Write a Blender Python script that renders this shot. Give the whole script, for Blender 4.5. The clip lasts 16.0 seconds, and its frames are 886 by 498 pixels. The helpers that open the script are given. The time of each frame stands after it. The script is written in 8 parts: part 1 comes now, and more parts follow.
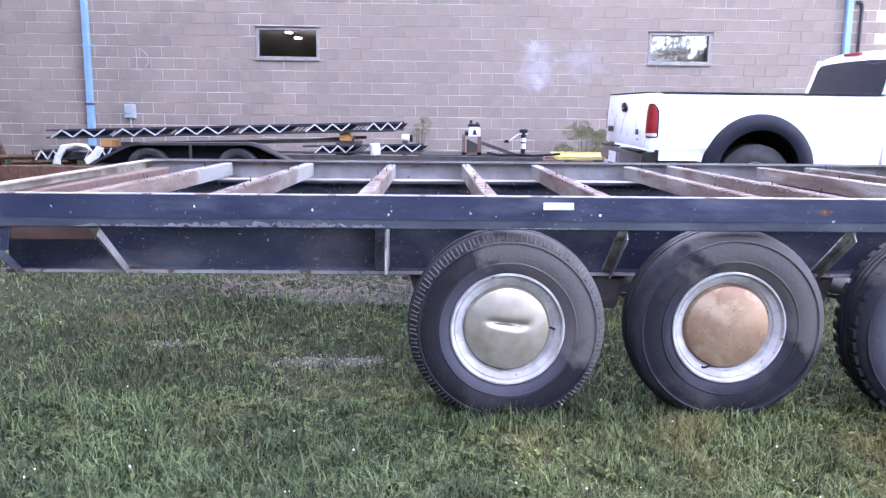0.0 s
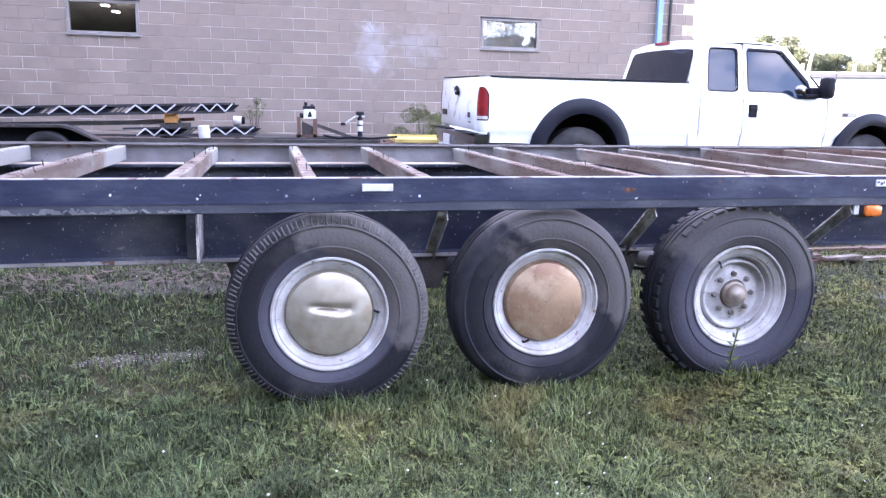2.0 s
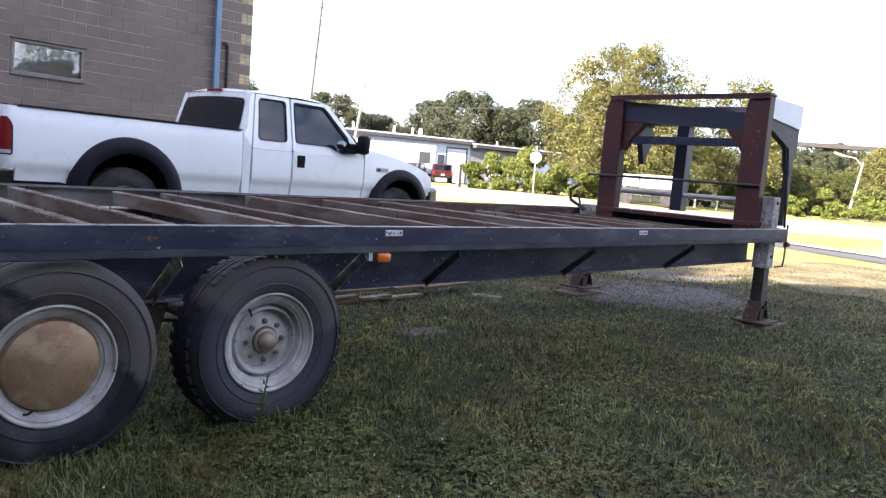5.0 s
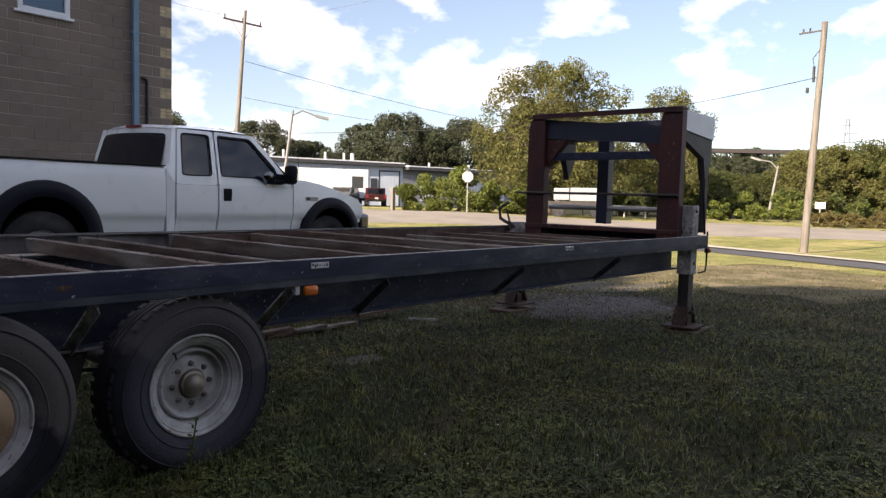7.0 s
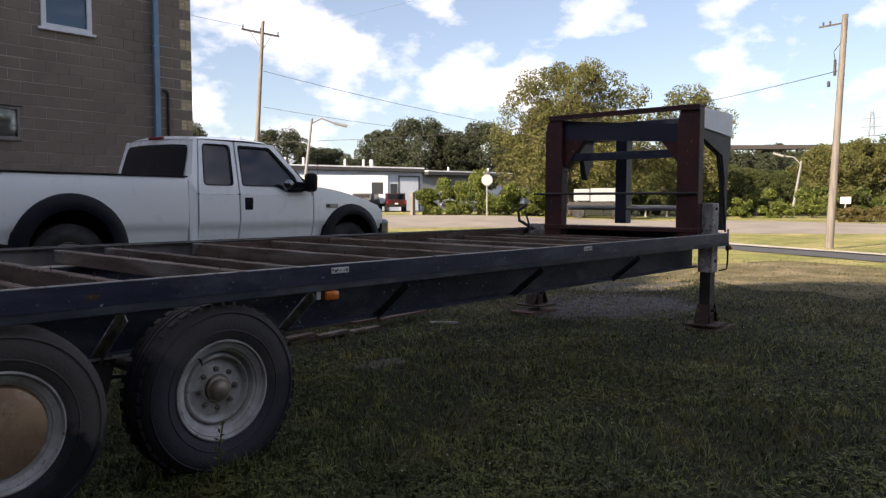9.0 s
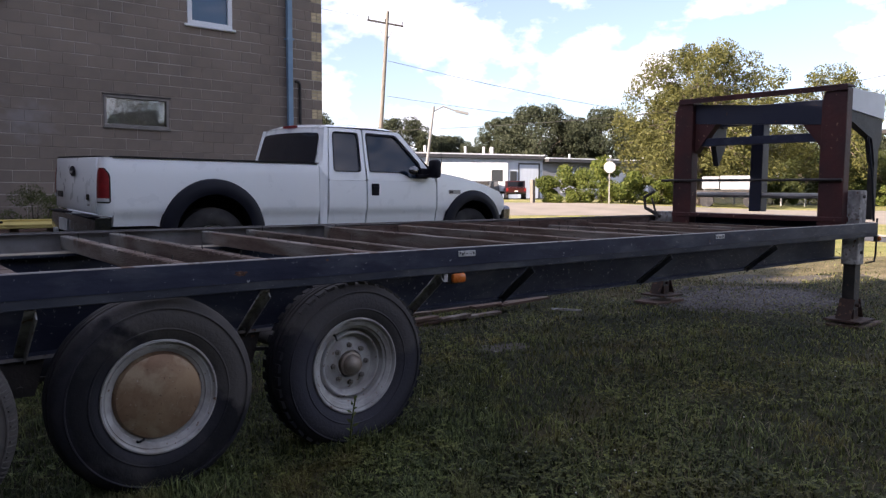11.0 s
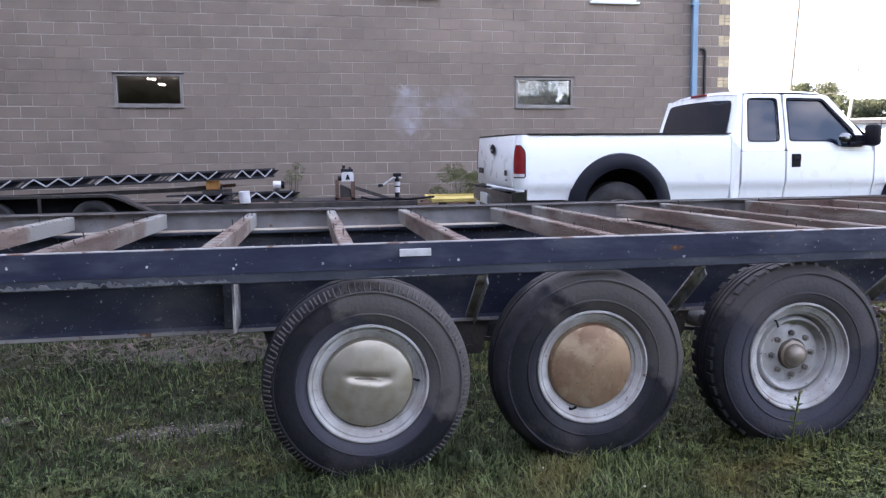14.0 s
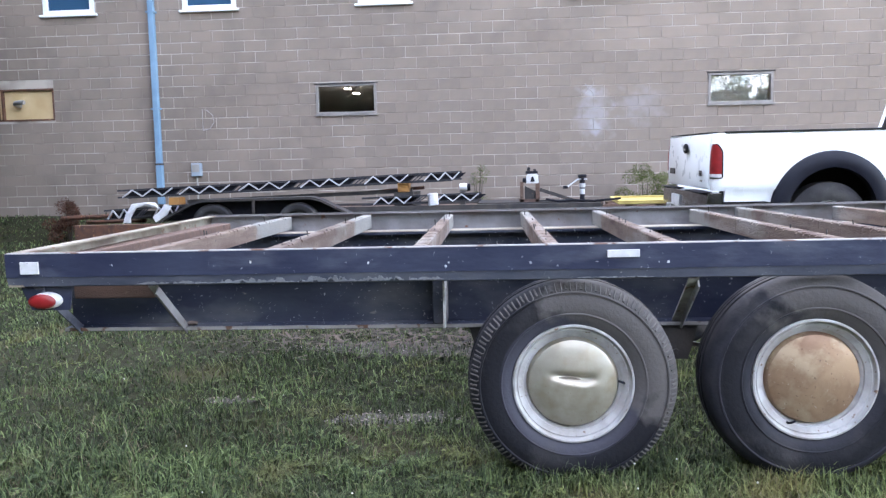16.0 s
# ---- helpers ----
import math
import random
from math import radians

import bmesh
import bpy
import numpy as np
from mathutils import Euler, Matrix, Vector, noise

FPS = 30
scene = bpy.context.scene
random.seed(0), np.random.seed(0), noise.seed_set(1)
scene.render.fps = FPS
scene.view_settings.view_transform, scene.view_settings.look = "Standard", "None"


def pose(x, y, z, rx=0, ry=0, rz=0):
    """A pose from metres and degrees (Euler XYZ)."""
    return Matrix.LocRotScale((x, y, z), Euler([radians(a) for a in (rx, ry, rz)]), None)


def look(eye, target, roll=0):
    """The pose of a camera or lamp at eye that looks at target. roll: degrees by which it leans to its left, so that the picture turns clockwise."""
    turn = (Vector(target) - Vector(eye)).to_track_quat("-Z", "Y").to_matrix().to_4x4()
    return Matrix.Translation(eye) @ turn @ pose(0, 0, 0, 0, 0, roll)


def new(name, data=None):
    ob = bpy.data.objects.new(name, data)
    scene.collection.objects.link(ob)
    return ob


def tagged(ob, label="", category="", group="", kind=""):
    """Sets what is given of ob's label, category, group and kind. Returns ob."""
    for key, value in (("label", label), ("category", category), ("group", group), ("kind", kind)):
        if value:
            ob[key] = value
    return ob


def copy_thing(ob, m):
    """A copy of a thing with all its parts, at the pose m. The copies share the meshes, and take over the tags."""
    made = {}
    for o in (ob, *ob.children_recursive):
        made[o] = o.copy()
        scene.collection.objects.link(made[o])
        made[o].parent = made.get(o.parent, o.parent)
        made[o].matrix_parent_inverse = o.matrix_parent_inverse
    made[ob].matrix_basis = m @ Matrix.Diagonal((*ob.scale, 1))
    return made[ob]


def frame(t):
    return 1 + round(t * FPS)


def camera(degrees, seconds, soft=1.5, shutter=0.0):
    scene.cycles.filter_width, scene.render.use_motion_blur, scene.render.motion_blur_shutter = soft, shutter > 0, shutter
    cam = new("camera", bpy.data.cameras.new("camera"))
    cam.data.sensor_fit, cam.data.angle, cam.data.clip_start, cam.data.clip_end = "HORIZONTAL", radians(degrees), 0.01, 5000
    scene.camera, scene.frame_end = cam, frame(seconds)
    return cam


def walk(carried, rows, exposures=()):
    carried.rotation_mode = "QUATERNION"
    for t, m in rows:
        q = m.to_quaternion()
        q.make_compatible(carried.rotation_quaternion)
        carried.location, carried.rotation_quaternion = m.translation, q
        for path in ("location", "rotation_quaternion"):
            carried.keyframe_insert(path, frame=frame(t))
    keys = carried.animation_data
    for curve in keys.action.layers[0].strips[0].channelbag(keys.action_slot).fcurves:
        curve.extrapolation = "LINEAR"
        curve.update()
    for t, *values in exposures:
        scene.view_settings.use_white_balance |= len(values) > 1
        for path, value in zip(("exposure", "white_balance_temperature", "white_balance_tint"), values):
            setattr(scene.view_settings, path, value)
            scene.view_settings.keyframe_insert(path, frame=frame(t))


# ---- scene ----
cam = camera(61.9, 16.0, 1.35)
PATH = [
    (0, (-0.292, -2.821, 1.153), (-0.265, -0.846, 0.837), 0.67),
    (0.5, (-0.257, -2.783, 1.150), (-0.088, -0.818, 0.815), 0.69),
    (1, (-0.244, -2.796, 1.149), (-0.007, -0.840, 0.809), 0.75),
    (1.5, (-0.194, -2.779, 1.143), (0.216, -0.853, 0.793), 0.88),
    (2, (-0.185, -2.777, 1.140), (0.251, -0.857, 0.787), 0.99),
    (2.5, (-0.163, -2.762, 1.135), (0.416, -0.882, 0.773), 1.36),
    (3, (-0.128, -2.749, 1.130), (0.642, -0.939, 0.766), 2.15),
    (3.5, (-0.104, -2.755, 1.132), (0.790, -1.000, 0.784), 2.27),
    (4, (-0.082, -2.757, 1.139), (0.907, -1.043, 0.850), 2.75),
    (4.5, (-0.051, -2.741, 1.143), (1.006, -1.066, 0.872), 2.53),
    (5, (-0.002, -2.798, 1.166), (1.414, -1.398, 0.981), 4.24),
    (5.2, (0.001, -2.807, 1.166), (1.437, -1.423, 1.011), 4.10),
    (7.3, (0.023, -2.869, 1.207), (1.573, -1.609, 1.113), 0.92),
    (7.5, (0.015, -2.881, 1.211), (1.574, -1.631, 1.138), 0.89),
    (8, (-0.008, -2.917, 1.201), (1.536, -1.649, 1.117), 0.40),
    (8.5, (-0.008, -2.902, 1.203), (1.514, -1.608, 1.101), 0.32),
    (9, (0.000, -2.895, 1.194), (1.493, -1.569, 1.085), -0.21),
    (9.2, (0.014, -2.881, 1.184), (1.470, -1.516, 1.057), -0.48),
    (11.3, (-0.077, -2.896, 1.178), (1.093, -1.281, 1.023), -0.12),
    (11.5, (-0.090, -2.884, 1.182), (0.995, -1.213, 1.012), -0.49),
    (12, (-0.101, -2.842, 1.178), (0.836, -1.084, 0.997), -0.39),
    (12.5, (-0.114, -2.778, 1.177), (0.678, -0.950, 0.995), -0.45),
    (13, (-0.128, -2.735, 1.168), (0.472, -0.836, 0.984), -0.81),
    (13.5, (-0.153, -2.744, 1.166), (0.337, -0.814, 0.981), -0.61),
    (14, (-0.171, -2.693, 1.155), (0.166, -0.732, 0.955), -0.75),
    (14.5, (-0.191, -2.685, 1.150), (0.075, -0.713, 0.953), -0.62),
    (15, (-0.236, -2.708, 1.160), (-0.165, -0.718, 0.977), -1.26),
    (15.5, (-0.257, -2.716, 1.153), (-0.286, -0.724, 0.982), -1.32),
    (16, (-0.288, -2.727, 1.152), (-0.423, -0.740, 0.966), -1.21),
]
EXPOSURES = [(0.0, 4.90, 5850, 28), (2.0, 4.74, 5850, 28), (3.0, 4.58, 5950, 27), (3.5, 4.44, 6000, 27), (4.0, 3.84, 6050, 26), (4.5, 3.44, 6100, 24), (5.0, 2.92, 6150, 20), (7.5, 1.42, 6600, 17), (9.0, 1.36, 6550, 17), (11.5, 2.0, 6150, 22), (12.5, 2.56, 6050, 22), (13.0, 2.90, 6100, 20), (14.0, 3.65, 6200, 20), (15.0, 4.06, 6220, 16), (16.0, 4.43, 6280, 14)]
walk(cam, [(t, look(eye, target, roll)) for t, eye, target, roll in PATH], EXPOSURES)

# ---- world, sun, exposure ----
SUN_AZ = radians(174.0)      # direction towards the sun, counter-clockwise from +x
SUN_EL = radians(28.0)
world = bpy.data.worlds.new("evening_sky")
scene.world = world
world.use_nodes = True
wn = world.node_tree.nodes
wl = world.node_tree.links
wn.clear()
w_out = wn.new("ShaderNodeOutputWorld")
w_bg = wn.new("ShaderNodeBackground")
w_sky = wn.new("ShaderNodeTexSky")
w_sky.sky_type = 'NISHITA'
w_sky.sun_disc = False
w_sky.sun_elevation = SUN_EL
w_sky.sun_rotation = math.pi / 2 - SUN_AZ
w_sky.dust_density = 0.7
w_co = wn.new("ShaderNodeTexCoord")
w_map = wn.new("ShaderNodeMapping")
w_map.inputs["Scale"].default_value = (1.0, 1.0, 1.75)
w_map.inputs["Location"].default_value = (0.35, 0.1, 0.0)
w_cl = wn.new("ShaderNodeTexNoise")
w_cl.inputs["Scale"].default_value = 8.6
w_cl.inputs["Detail"].default_value = 7.0
w_cl.inputs["Roughness"].default_value = 0.54
w_rm = wn.new("ShaderNodeValToRGB")
w_rm.color_ramp.elements[0].position = 0.49
w_rm.color_ramp.elements[0].color = (0.11, 0.11, 0.11, 1)
w_rm.color_ramp.elements[1].position = 0.66
w_mix = wn.new("ShaderNodeMixRGB")
w_mix.inputs["Color2"].default_value = (9.4, 9.3, 9.6, 1)
wl.new(w_co.outputs["Generated"], w_map.inputs["Vector"])
wl.new(w_map.outputs["Vector"], w_cl.inputs["Vector"])
wl.new(w_cl.outputs["Fac"], w_rm.inputs["Fac"])
wl.new(w_rm.outputs["Color"], w_mix.inputs["Fac"])
wl.new(w_sky.outputs["Color"], w_mix.inputs["Color1"])
wl.new(w_mix.outputs["Color"], w_bg.inputs["Color"])
w_bg.inputs["Strength"].default_value = 0.061
wl.new(w_bg.outputs["Background"], w_out.inputs["Surface"])

sun = new("sun", bpy.data.lights.new("sun", 'SUN'))
sun.data.energy = 5.0
sun.data.angle = radians(0.6)
sun.data.color = (1.0, 0.86, 0.66)
sun_dir = Vector((math.cos(SUN_EL) * math.cos(SUN_AZ), math.cos(SUN_EL) * math.sin(SUN_AZ), math.sin(SUN_EL)))
sun.matrix_world = look(sun_dir * 50, (0, 0, 0))

# ---- materials ----
def material(name, colour, rough=0.7, metal=0.0, second=None, scale=6.0, bump=0.15, bump_scale=60.0, contrast=(0.35, 0.7),
             spots=None, spot_scale=40.0, spot_at=0.68, spec=0.5, stretch=(1, 1, 1), third=None, third_scale=1.2, third_at=(0.5, 0.7), vary=0.0, island=0.0, bump_distance=0.01):
    """Two-scale procedural surface: base and second colour, large stains, small spots, fine relief."""
    m = bpy.data.materials.new(name)
    m.use_nodes = True
    n, l = m.node_tree.nodes, m.node_tree.links
    bsdf = n["Principled BSDF"]
    bsdf.inputs["Roughness"].default_value = rough
    bsdf.inputs["Metallic"].default_value = metal
    bsdf.inputs["Specular IOR Level"].default_value = spec
    co = n.new("ShaderNodeTexCoord")
    mp = n.new("ShaderNodeMapping")
    mp.inputs["Scale"].default_value = stretch
    l.new(co.outputs["Object"], mp.inputs["Vector"])

    def noise_ramp(sc, lo, hi, detail=6.0):
        t = n.new("ShaderNodeTexNoise")
        t.inputs["Scale"].default_value = sc
        t.inputs["Detail"].default_value = detail
        l.new(mp.outputs["Vector"], t.inputs["Vector"])
        r = n.new("ShaderNodeValToRGB")
        r.color_ramp.elements[0].position, r.color_ramp.elements[1].position = lo, hi
        l.new(t.outputs["Fac"], r.inputs["Fac"])
        return r.outputs["Color"]

    def mixed(fac, a, b):
        x = n.new("ShaderNodeMixRGB")
        l.new(fac, x.inputs["Fac"])
        for socket, v in (("Color1", a), ("Color2", b)):
            if isinstance(v, tuple):
                x.inputs[socket].default_value = (*v, 1)
            else:
                l.new(v, x.inputs[socket])
        return x.outputs["Color"]

    second = second or tuple(c * 0.8 for c in colour)
    col = mixed(noise_ramp(scale, *contrast), colour, second)
    if third:
        col = mixed(noise_ramp(third_scale, *third_at), col, third)
    if spots:
        col = mixed(noise_ramp(spot_scale, spot_at, spot_at + 0.05, 3.0), col, spots)
    if vary or island:
        hsv = n.new("ShaderNodeHueSaturation")
        rnd = n.new("ShaderNodeMapRange")
        amount = vary or island
        rnd.inputs["To Min"].default_value, rnd.inputs["To Max"].default_value = 1 - amount, 1 + amount
        if vary:
            src = n.new("ShaderNodeObjectInfo")
            l.new(src.outputs["Random"], rnd.inputs["Value"])
        else:
            src = n.new("ShaderNodeNewGeometry")
            l.new(src.outputs["Random Per Island"], rnd.inputs["Value"])
        l.new(rnd.outputs["Result"], hsv.inputs["Value"])
        l.new(col, hsv.inputs["Color"])
        col = hsv.outputs["Color"]
    l.new(col, bsdf.inputs["Base Color"])
    if bump:
        t = n.new("ShaderNodeTexNoise")
        t.inputs["Scale"].default_value = bump_scale
        t.inputs["Detail"].default_value = 5.0
        l.new(mp.outputs["Vector"], t.inputs["Vector"])
        b = n.new("ShaderNodeBump")
        b.inputs["Strength"].default_value = bump
        b.inputs["Distance"].default_value = bump_distance
        l.new(t.outputs["Fac"], b.inputs["Height"])
        l.new(b.outputs["Normal"], bsdf.inputs["Normal"])
        rr = n.new("ShaderNodeMapRange")
        rr.inputs["To Min"].default_value, rr.inputs["To Max"].default_value = max(0.02, rough - 0.12), min(1, rough + 0.12)
        l.new(t.outputs["Fac"], rr.inputs["Value"])
        l.new(rr.outputs["Result"], bsdf.inputs["Roughness"])
    return m


def specked(m, colour, scale=38.0, size=0.16, share=0.45):
    """Small paint chips: one irregular dot in some cells of a scatter."""
    n, l = m.node_tree.nodes, m.node_tree.links
    bsdf = n["Principled BSDF"]
    col = bsdf.inputs["Base Color"].links[0].from_socket
    co = n.new("ShaderNodeTexCoord")
    wob = n.new("ShaderNodeTexNoise")
    wob.inputs["Scale"].default_value, wob.inputs["Detail"].default_value = scale * 4, 2.0
    l.new(co.outputs["Object"], wob.inputs["Vector"])
    add = n.new("ShaderNodeMixRGB")
    add.blend_type = 'LINEAR_LIGHT'
    add.inputs["Fac"].default_value = 0.012
    l.new(co.outputs["Object"], add.inputs["Color1"])
    l.new(wob.outputs["Color"], add.inputs["Color2"])
    big = n.new("ShaderNodeTexNoise")
    big.inputs["Scale"].default_value = 2.3
    l.new(co.outputs["Object"], big.inputs["Vector"])
    v = n.new("ShaderNodeTexVoronoi")
    v.inputs["Scale"].default_value = scale
    l.new(add.outputs["Color"], v.inputs["Vector"])
    sep = n.new("ShaderNodeSeparateColor")
    l.new(v.outputs["Color"], sep.inputs["Color"])
    near = n.new("ShaderNodeMath")
    near.operation = 'MULTIPLY'
    near.inputs[1].default_value = size * 2
    l.new(sep.outputs["Green"], near.inputs[0])
    less = n.new("ShaderNodeMath")
    less.operation = 'LESS_THAN'
    l.new(v.outputs["Distance"], less.inputs[0])
    l.new(near.outputs["Value"], less.inputs[1])
    gate_in = n.new("ShaderNodeMath")
    gate_in.operation = 'MULTIPLY'
    l.new(big.outputs["Fac"], gate_in.inputs[0])
    gate_in.inputs[1].default_value = share * 2
    some = n.new("ShaderNodeMath")
    some.operation = 'LESS_THAN'
    l.new(sep.outputs["Red"], some.inputs[0])
    l.new(gate_in.outputs["Value"], some.inputs[1])
    both = n.new("ShaderNodeMath")
    both.operation = 'MULTIPLY'
    l.new(less.outputs["Value"], both.inputs[0])
    l.new(some.outputs["Value"], both.inputs[1])
    mx = n.new("ShaderNodeMixRGB")
    mx.inputs["Color2"].default_value = (*colour, 1)
    l.new(both.outputs["Value"], mx.inputs["Fac"])
    l.new(col, mx.inputs["Color1"])
    l.new(mx.outputs["Color"], bsdf.inputs["Base Color"])


def tyre_material(name, stops, wobble=0.06, turn=0.0, sheen_at=40.0, sheen=0.8):
    """Rubber with dusty rings: (radius, grey) stops round the axle, broken up by noise, and a broad sheen painted on
    one side.
    """
    m = material(name, (0.05, 0.05, 0.055), 0.78, bump=0.25, bump_scale=70, spec=0.2)
    n, l = m.node_tree.nodes, m.node_tree.links
    bsdf = n["Principled BSDF"]
    co = n.new("ShaderNodeTexCoord")
    flat = n.new("ShaderNodeVectorMath")
    flat.operation = 'MULTIPLY'
    flat.inputs[1].default_value = (1, 0, 1)
    l.new(co.outputs["Object"], flat.inputs[0])
    ln = n.new("ShaderNodeVectorMath")
    ln.operation = 'LENGTH'
    l.new(flat.outputs["Vector"], ln.inputs[0])
    t = n.new("ShaderNodeTexNoise")
    t.inputs["Scale"].default_value, t.inputs["Detail"].default_value = 4.0, 7.0
    l.new(co.outputs["Object"], t.inputs["Vector"])
    sc = n.new("ShaderNodeMath")
    sc.operation = 'MULTIPLY_ADD'
    sc.inputs[1].default_value, sc.inputs[2].default_value = wobble, -wobble / 2
    l.new(t.outputs["Fac"], sc.inputs[0])
    ad = n.new("ShaderNodeMath")
    l.new(ln.outputs["Value"], ad.inputs[0])
    l.new(sc.outputs["Value"], ad.inputs[1])
    mr = n.new("ShaderNodeMapRange")
    mr.inputs["From Min"].default_value, mr.inputs["From Max"].default_value = 0.2, 0.38
    l.new(ad.outputs["Value"], mr.inputs["Value"])
    r = n.new("ShaderNodeValToRGB")
    e = r.color_ramp.elements
    for i, (rad, g) in enumerate(stops):
        p = (rad - 0.2) / 0.18
        s = e[i] if i < 2 else e.new(p)
        s.position = p
        s.color = (g * 0.98, g * 0.98, g * 1.26, 1)
    l.new(mr.outputs["Result"], r.inputs["Fac"])
    scuff = n.new("ShaderNodeTexNoise")
    scuff.inputs["Scale"].default_value, scuff.inputs["Detail"].default_value = 5.5, 9.0
    l.new(co.outputs["Object"], scuff.inputs["Vector"])
    rs = n.new("ShaderNodeValToRGB")
    rs.color_ramp.elements[0].position, rs.color_ramp.elements[1].position = 0.50, 0.78
    rs.color_ramp.elements[1].color = (0.5, 0.5, 0.5, 1)
    l.new(scuff.outputs["Fac"], rs.inputs["Fac"])
    mx = n.new("ShaderNodeMixRGB")
    mx.inputs["Color2"].default_value = (0.075, 0.070, 0.070, 1)
    l.new(rs.outputs["Color"], mx.inputs["Fac"])
    l.new(r.outputs["Color"], mx.inputs["Color1"])
    # broad pale reflection on one upper side, mixed into the rubber colour
    side = Matrix.Rotation(radians(-turn), 3, 'Y') @ Vector((math.cos(radians(sheen_at)), 0, math.sin(radians(sheen_at))))
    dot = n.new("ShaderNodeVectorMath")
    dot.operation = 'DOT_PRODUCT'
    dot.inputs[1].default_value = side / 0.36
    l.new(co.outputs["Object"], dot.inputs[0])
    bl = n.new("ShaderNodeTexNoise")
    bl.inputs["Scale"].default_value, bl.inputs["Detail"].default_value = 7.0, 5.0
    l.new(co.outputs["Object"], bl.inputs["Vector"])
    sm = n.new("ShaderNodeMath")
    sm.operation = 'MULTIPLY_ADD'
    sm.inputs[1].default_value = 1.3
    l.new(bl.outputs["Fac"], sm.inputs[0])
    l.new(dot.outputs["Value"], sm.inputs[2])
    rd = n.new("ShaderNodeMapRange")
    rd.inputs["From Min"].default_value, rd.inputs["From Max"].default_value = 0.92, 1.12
    rd.inputs["To Max"].default_value = sheen
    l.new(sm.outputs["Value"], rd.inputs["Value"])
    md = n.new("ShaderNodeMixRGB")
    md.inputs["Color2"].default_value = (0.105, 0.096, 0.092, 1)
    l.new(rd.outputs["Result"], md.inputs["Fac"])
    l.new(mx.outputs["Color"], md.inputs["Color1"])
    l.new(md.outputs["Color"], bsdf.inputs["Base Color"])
    return m


def stained(m, spots):
    """Soft chalky stains on a wall material at places of the plan: (x, z, width, height, strength)."""
    n, l = m.node_tree.nodes, m.node_tree.links
    bsdf = n["Principled BSDF"]
    col = bsdf.inputs["Base Color"].links[0].from_socket
    geo = n.new("ShaderNodeNewGeometry")
    tn = n.new("ShaderNodeTexNoise")
    tn.inputs["Scale"].default_value, tn.inputs["Detail"].default_value = 5.0, 6.0
    l.new(geo.outputs["Position"], tn.inputs["Vector"])
    for x, z, w, h, k in spots:
        mp = n.new("ShaderNodeMapping")
        mp.inputs["Location"].default_value = (-x / w, 0, -z / h)
        mp.inputs["Scale"].default_value = (1 / w, 0, 1 / h)
        l.new(geo.outputs["Position"], mp.inputs["Vector"])
        ln = n.new("ShaderNodeVectorMath")
        ln.operation = 'LENGTH'
        l.new(mp.outputs["Vector"], ln.inputs[0])
        ad = n.new("ShaderNodeMath")
        ad.operation = 'MULTIPLY_ADD'
        l.new(tn.outputs["Fac"], ad.inputs[0])
        ad.inputs[1].default_value = 2.4
        l.new(ln.outputs["Value"], ad.inputs[2])
        mr = n.new("ShaderNodeMapRange")
        mr.inputs["From Min"].default_value, mr.inputs["From Max"].default_value = 1.35, 2.2
        mr.inputs["To Min"].default_value, mr.inputs["To Max"].default_value = k, 0.0
        l.new(ad.outputs["Value"], mr.inputs["Value"])
        mx = n.new("ShaderNodeMixRGB")
        mx.inputs["Color2"].default_value = (0.40, 0.40, 0.44, 1)
        l.new(mr.outputs["Result"], mx.inputs["Fac"])
        l.new(col, mx.inputs["Color1"])
        col = mx.outputs["Color"]
    l.new(col, bsdf.inputs["Base Color"])


def glass_material(name, tint, rough=0.02, clear=0.0):
    """Window glass: glossy dark tint, or clear with transmission."""
    m = bpy.data.materials.new(name)
    m.use_nodes = True
    b = m.node_tree.nodes["Principled BSDF"]
    b.inputs["Base Color"].default_value = (*tint, 1)
    b.inputs["Roughness"].default_value = rough
    b.inputs["Transmission Weight"].default_value = clear
    b.inputs["IOR"].default_value = 1.5
    b.inputs["Specular IOR Level"].default_value = 0.8
    return m


M_FRAME = material("dark_navy_paint", (0.019, 0.022, 0.046), 0.55, second=(0.043, 0.050, 0.080), scale=5.0, spec=0.22, spots=(0.13, 0.05, 0.03), spot_scale=15, spot_at=0.735,
                   stretch=(0.5, 1, 1.5), third=(0.079, 0.086, 0.113), third_scale=6.5, third_at=(0.53, 0.76), bump=0.2, bump_scale=35)
M_LIP = material("worn_navy_paint", (0.049, 0.055, 0.080), 0.6, second=(0.102, 0.107, 0.131), scale=7.0, spots=(0.24, 0.24, 0.25), spot_scale=40, spot_at=0.70, spec=0.25,
                 stretch=(0.5, 1, 1.2), third=(0.161, 0.167, 0.183), third_scale=4.0, third_at=(0.54, 0.74), bump=0.25, bump_scale=40)
# worn steel edges, with the sky's reflection put into the pale colour
M_EDGE = material("worn_steel_sky_glint", (0.27, 0.255, 0.25), 0.55, 0.0, second=(0.20, 0.185, 0.18), scale=9, spots=(0.10, 0.05, 0.03), spot_scale=14, spot_at=0.58, bump=0.25)
M_BEAM = material("speckled_navy_paint", (0.020, 0.024, 0.046), 0.6, second=(0.053, 0.060, 0.083), scale=4.0, spots=(0.17, 0.16, 0.155), spot_scale=24, spot_at=0.70, spec=0.22,
                  stretch=(0.6, 1, 1.3), third=(0.113, 0.116, 0.126), third_scale=5.0, third_at=(0.53, 0.78), bump=0.2, bump_scale=35)
specked(M_FRAME, (0.36, 0.36, 0.38), 55, 0.07, 0.36)
specked(M_LIP, (0.36, 0.36, 0.38), 60, 0.12, 0.45)
specked(M_BEAM, (0.40, 0.40, 0.42), 58, 0.12, 0.5)
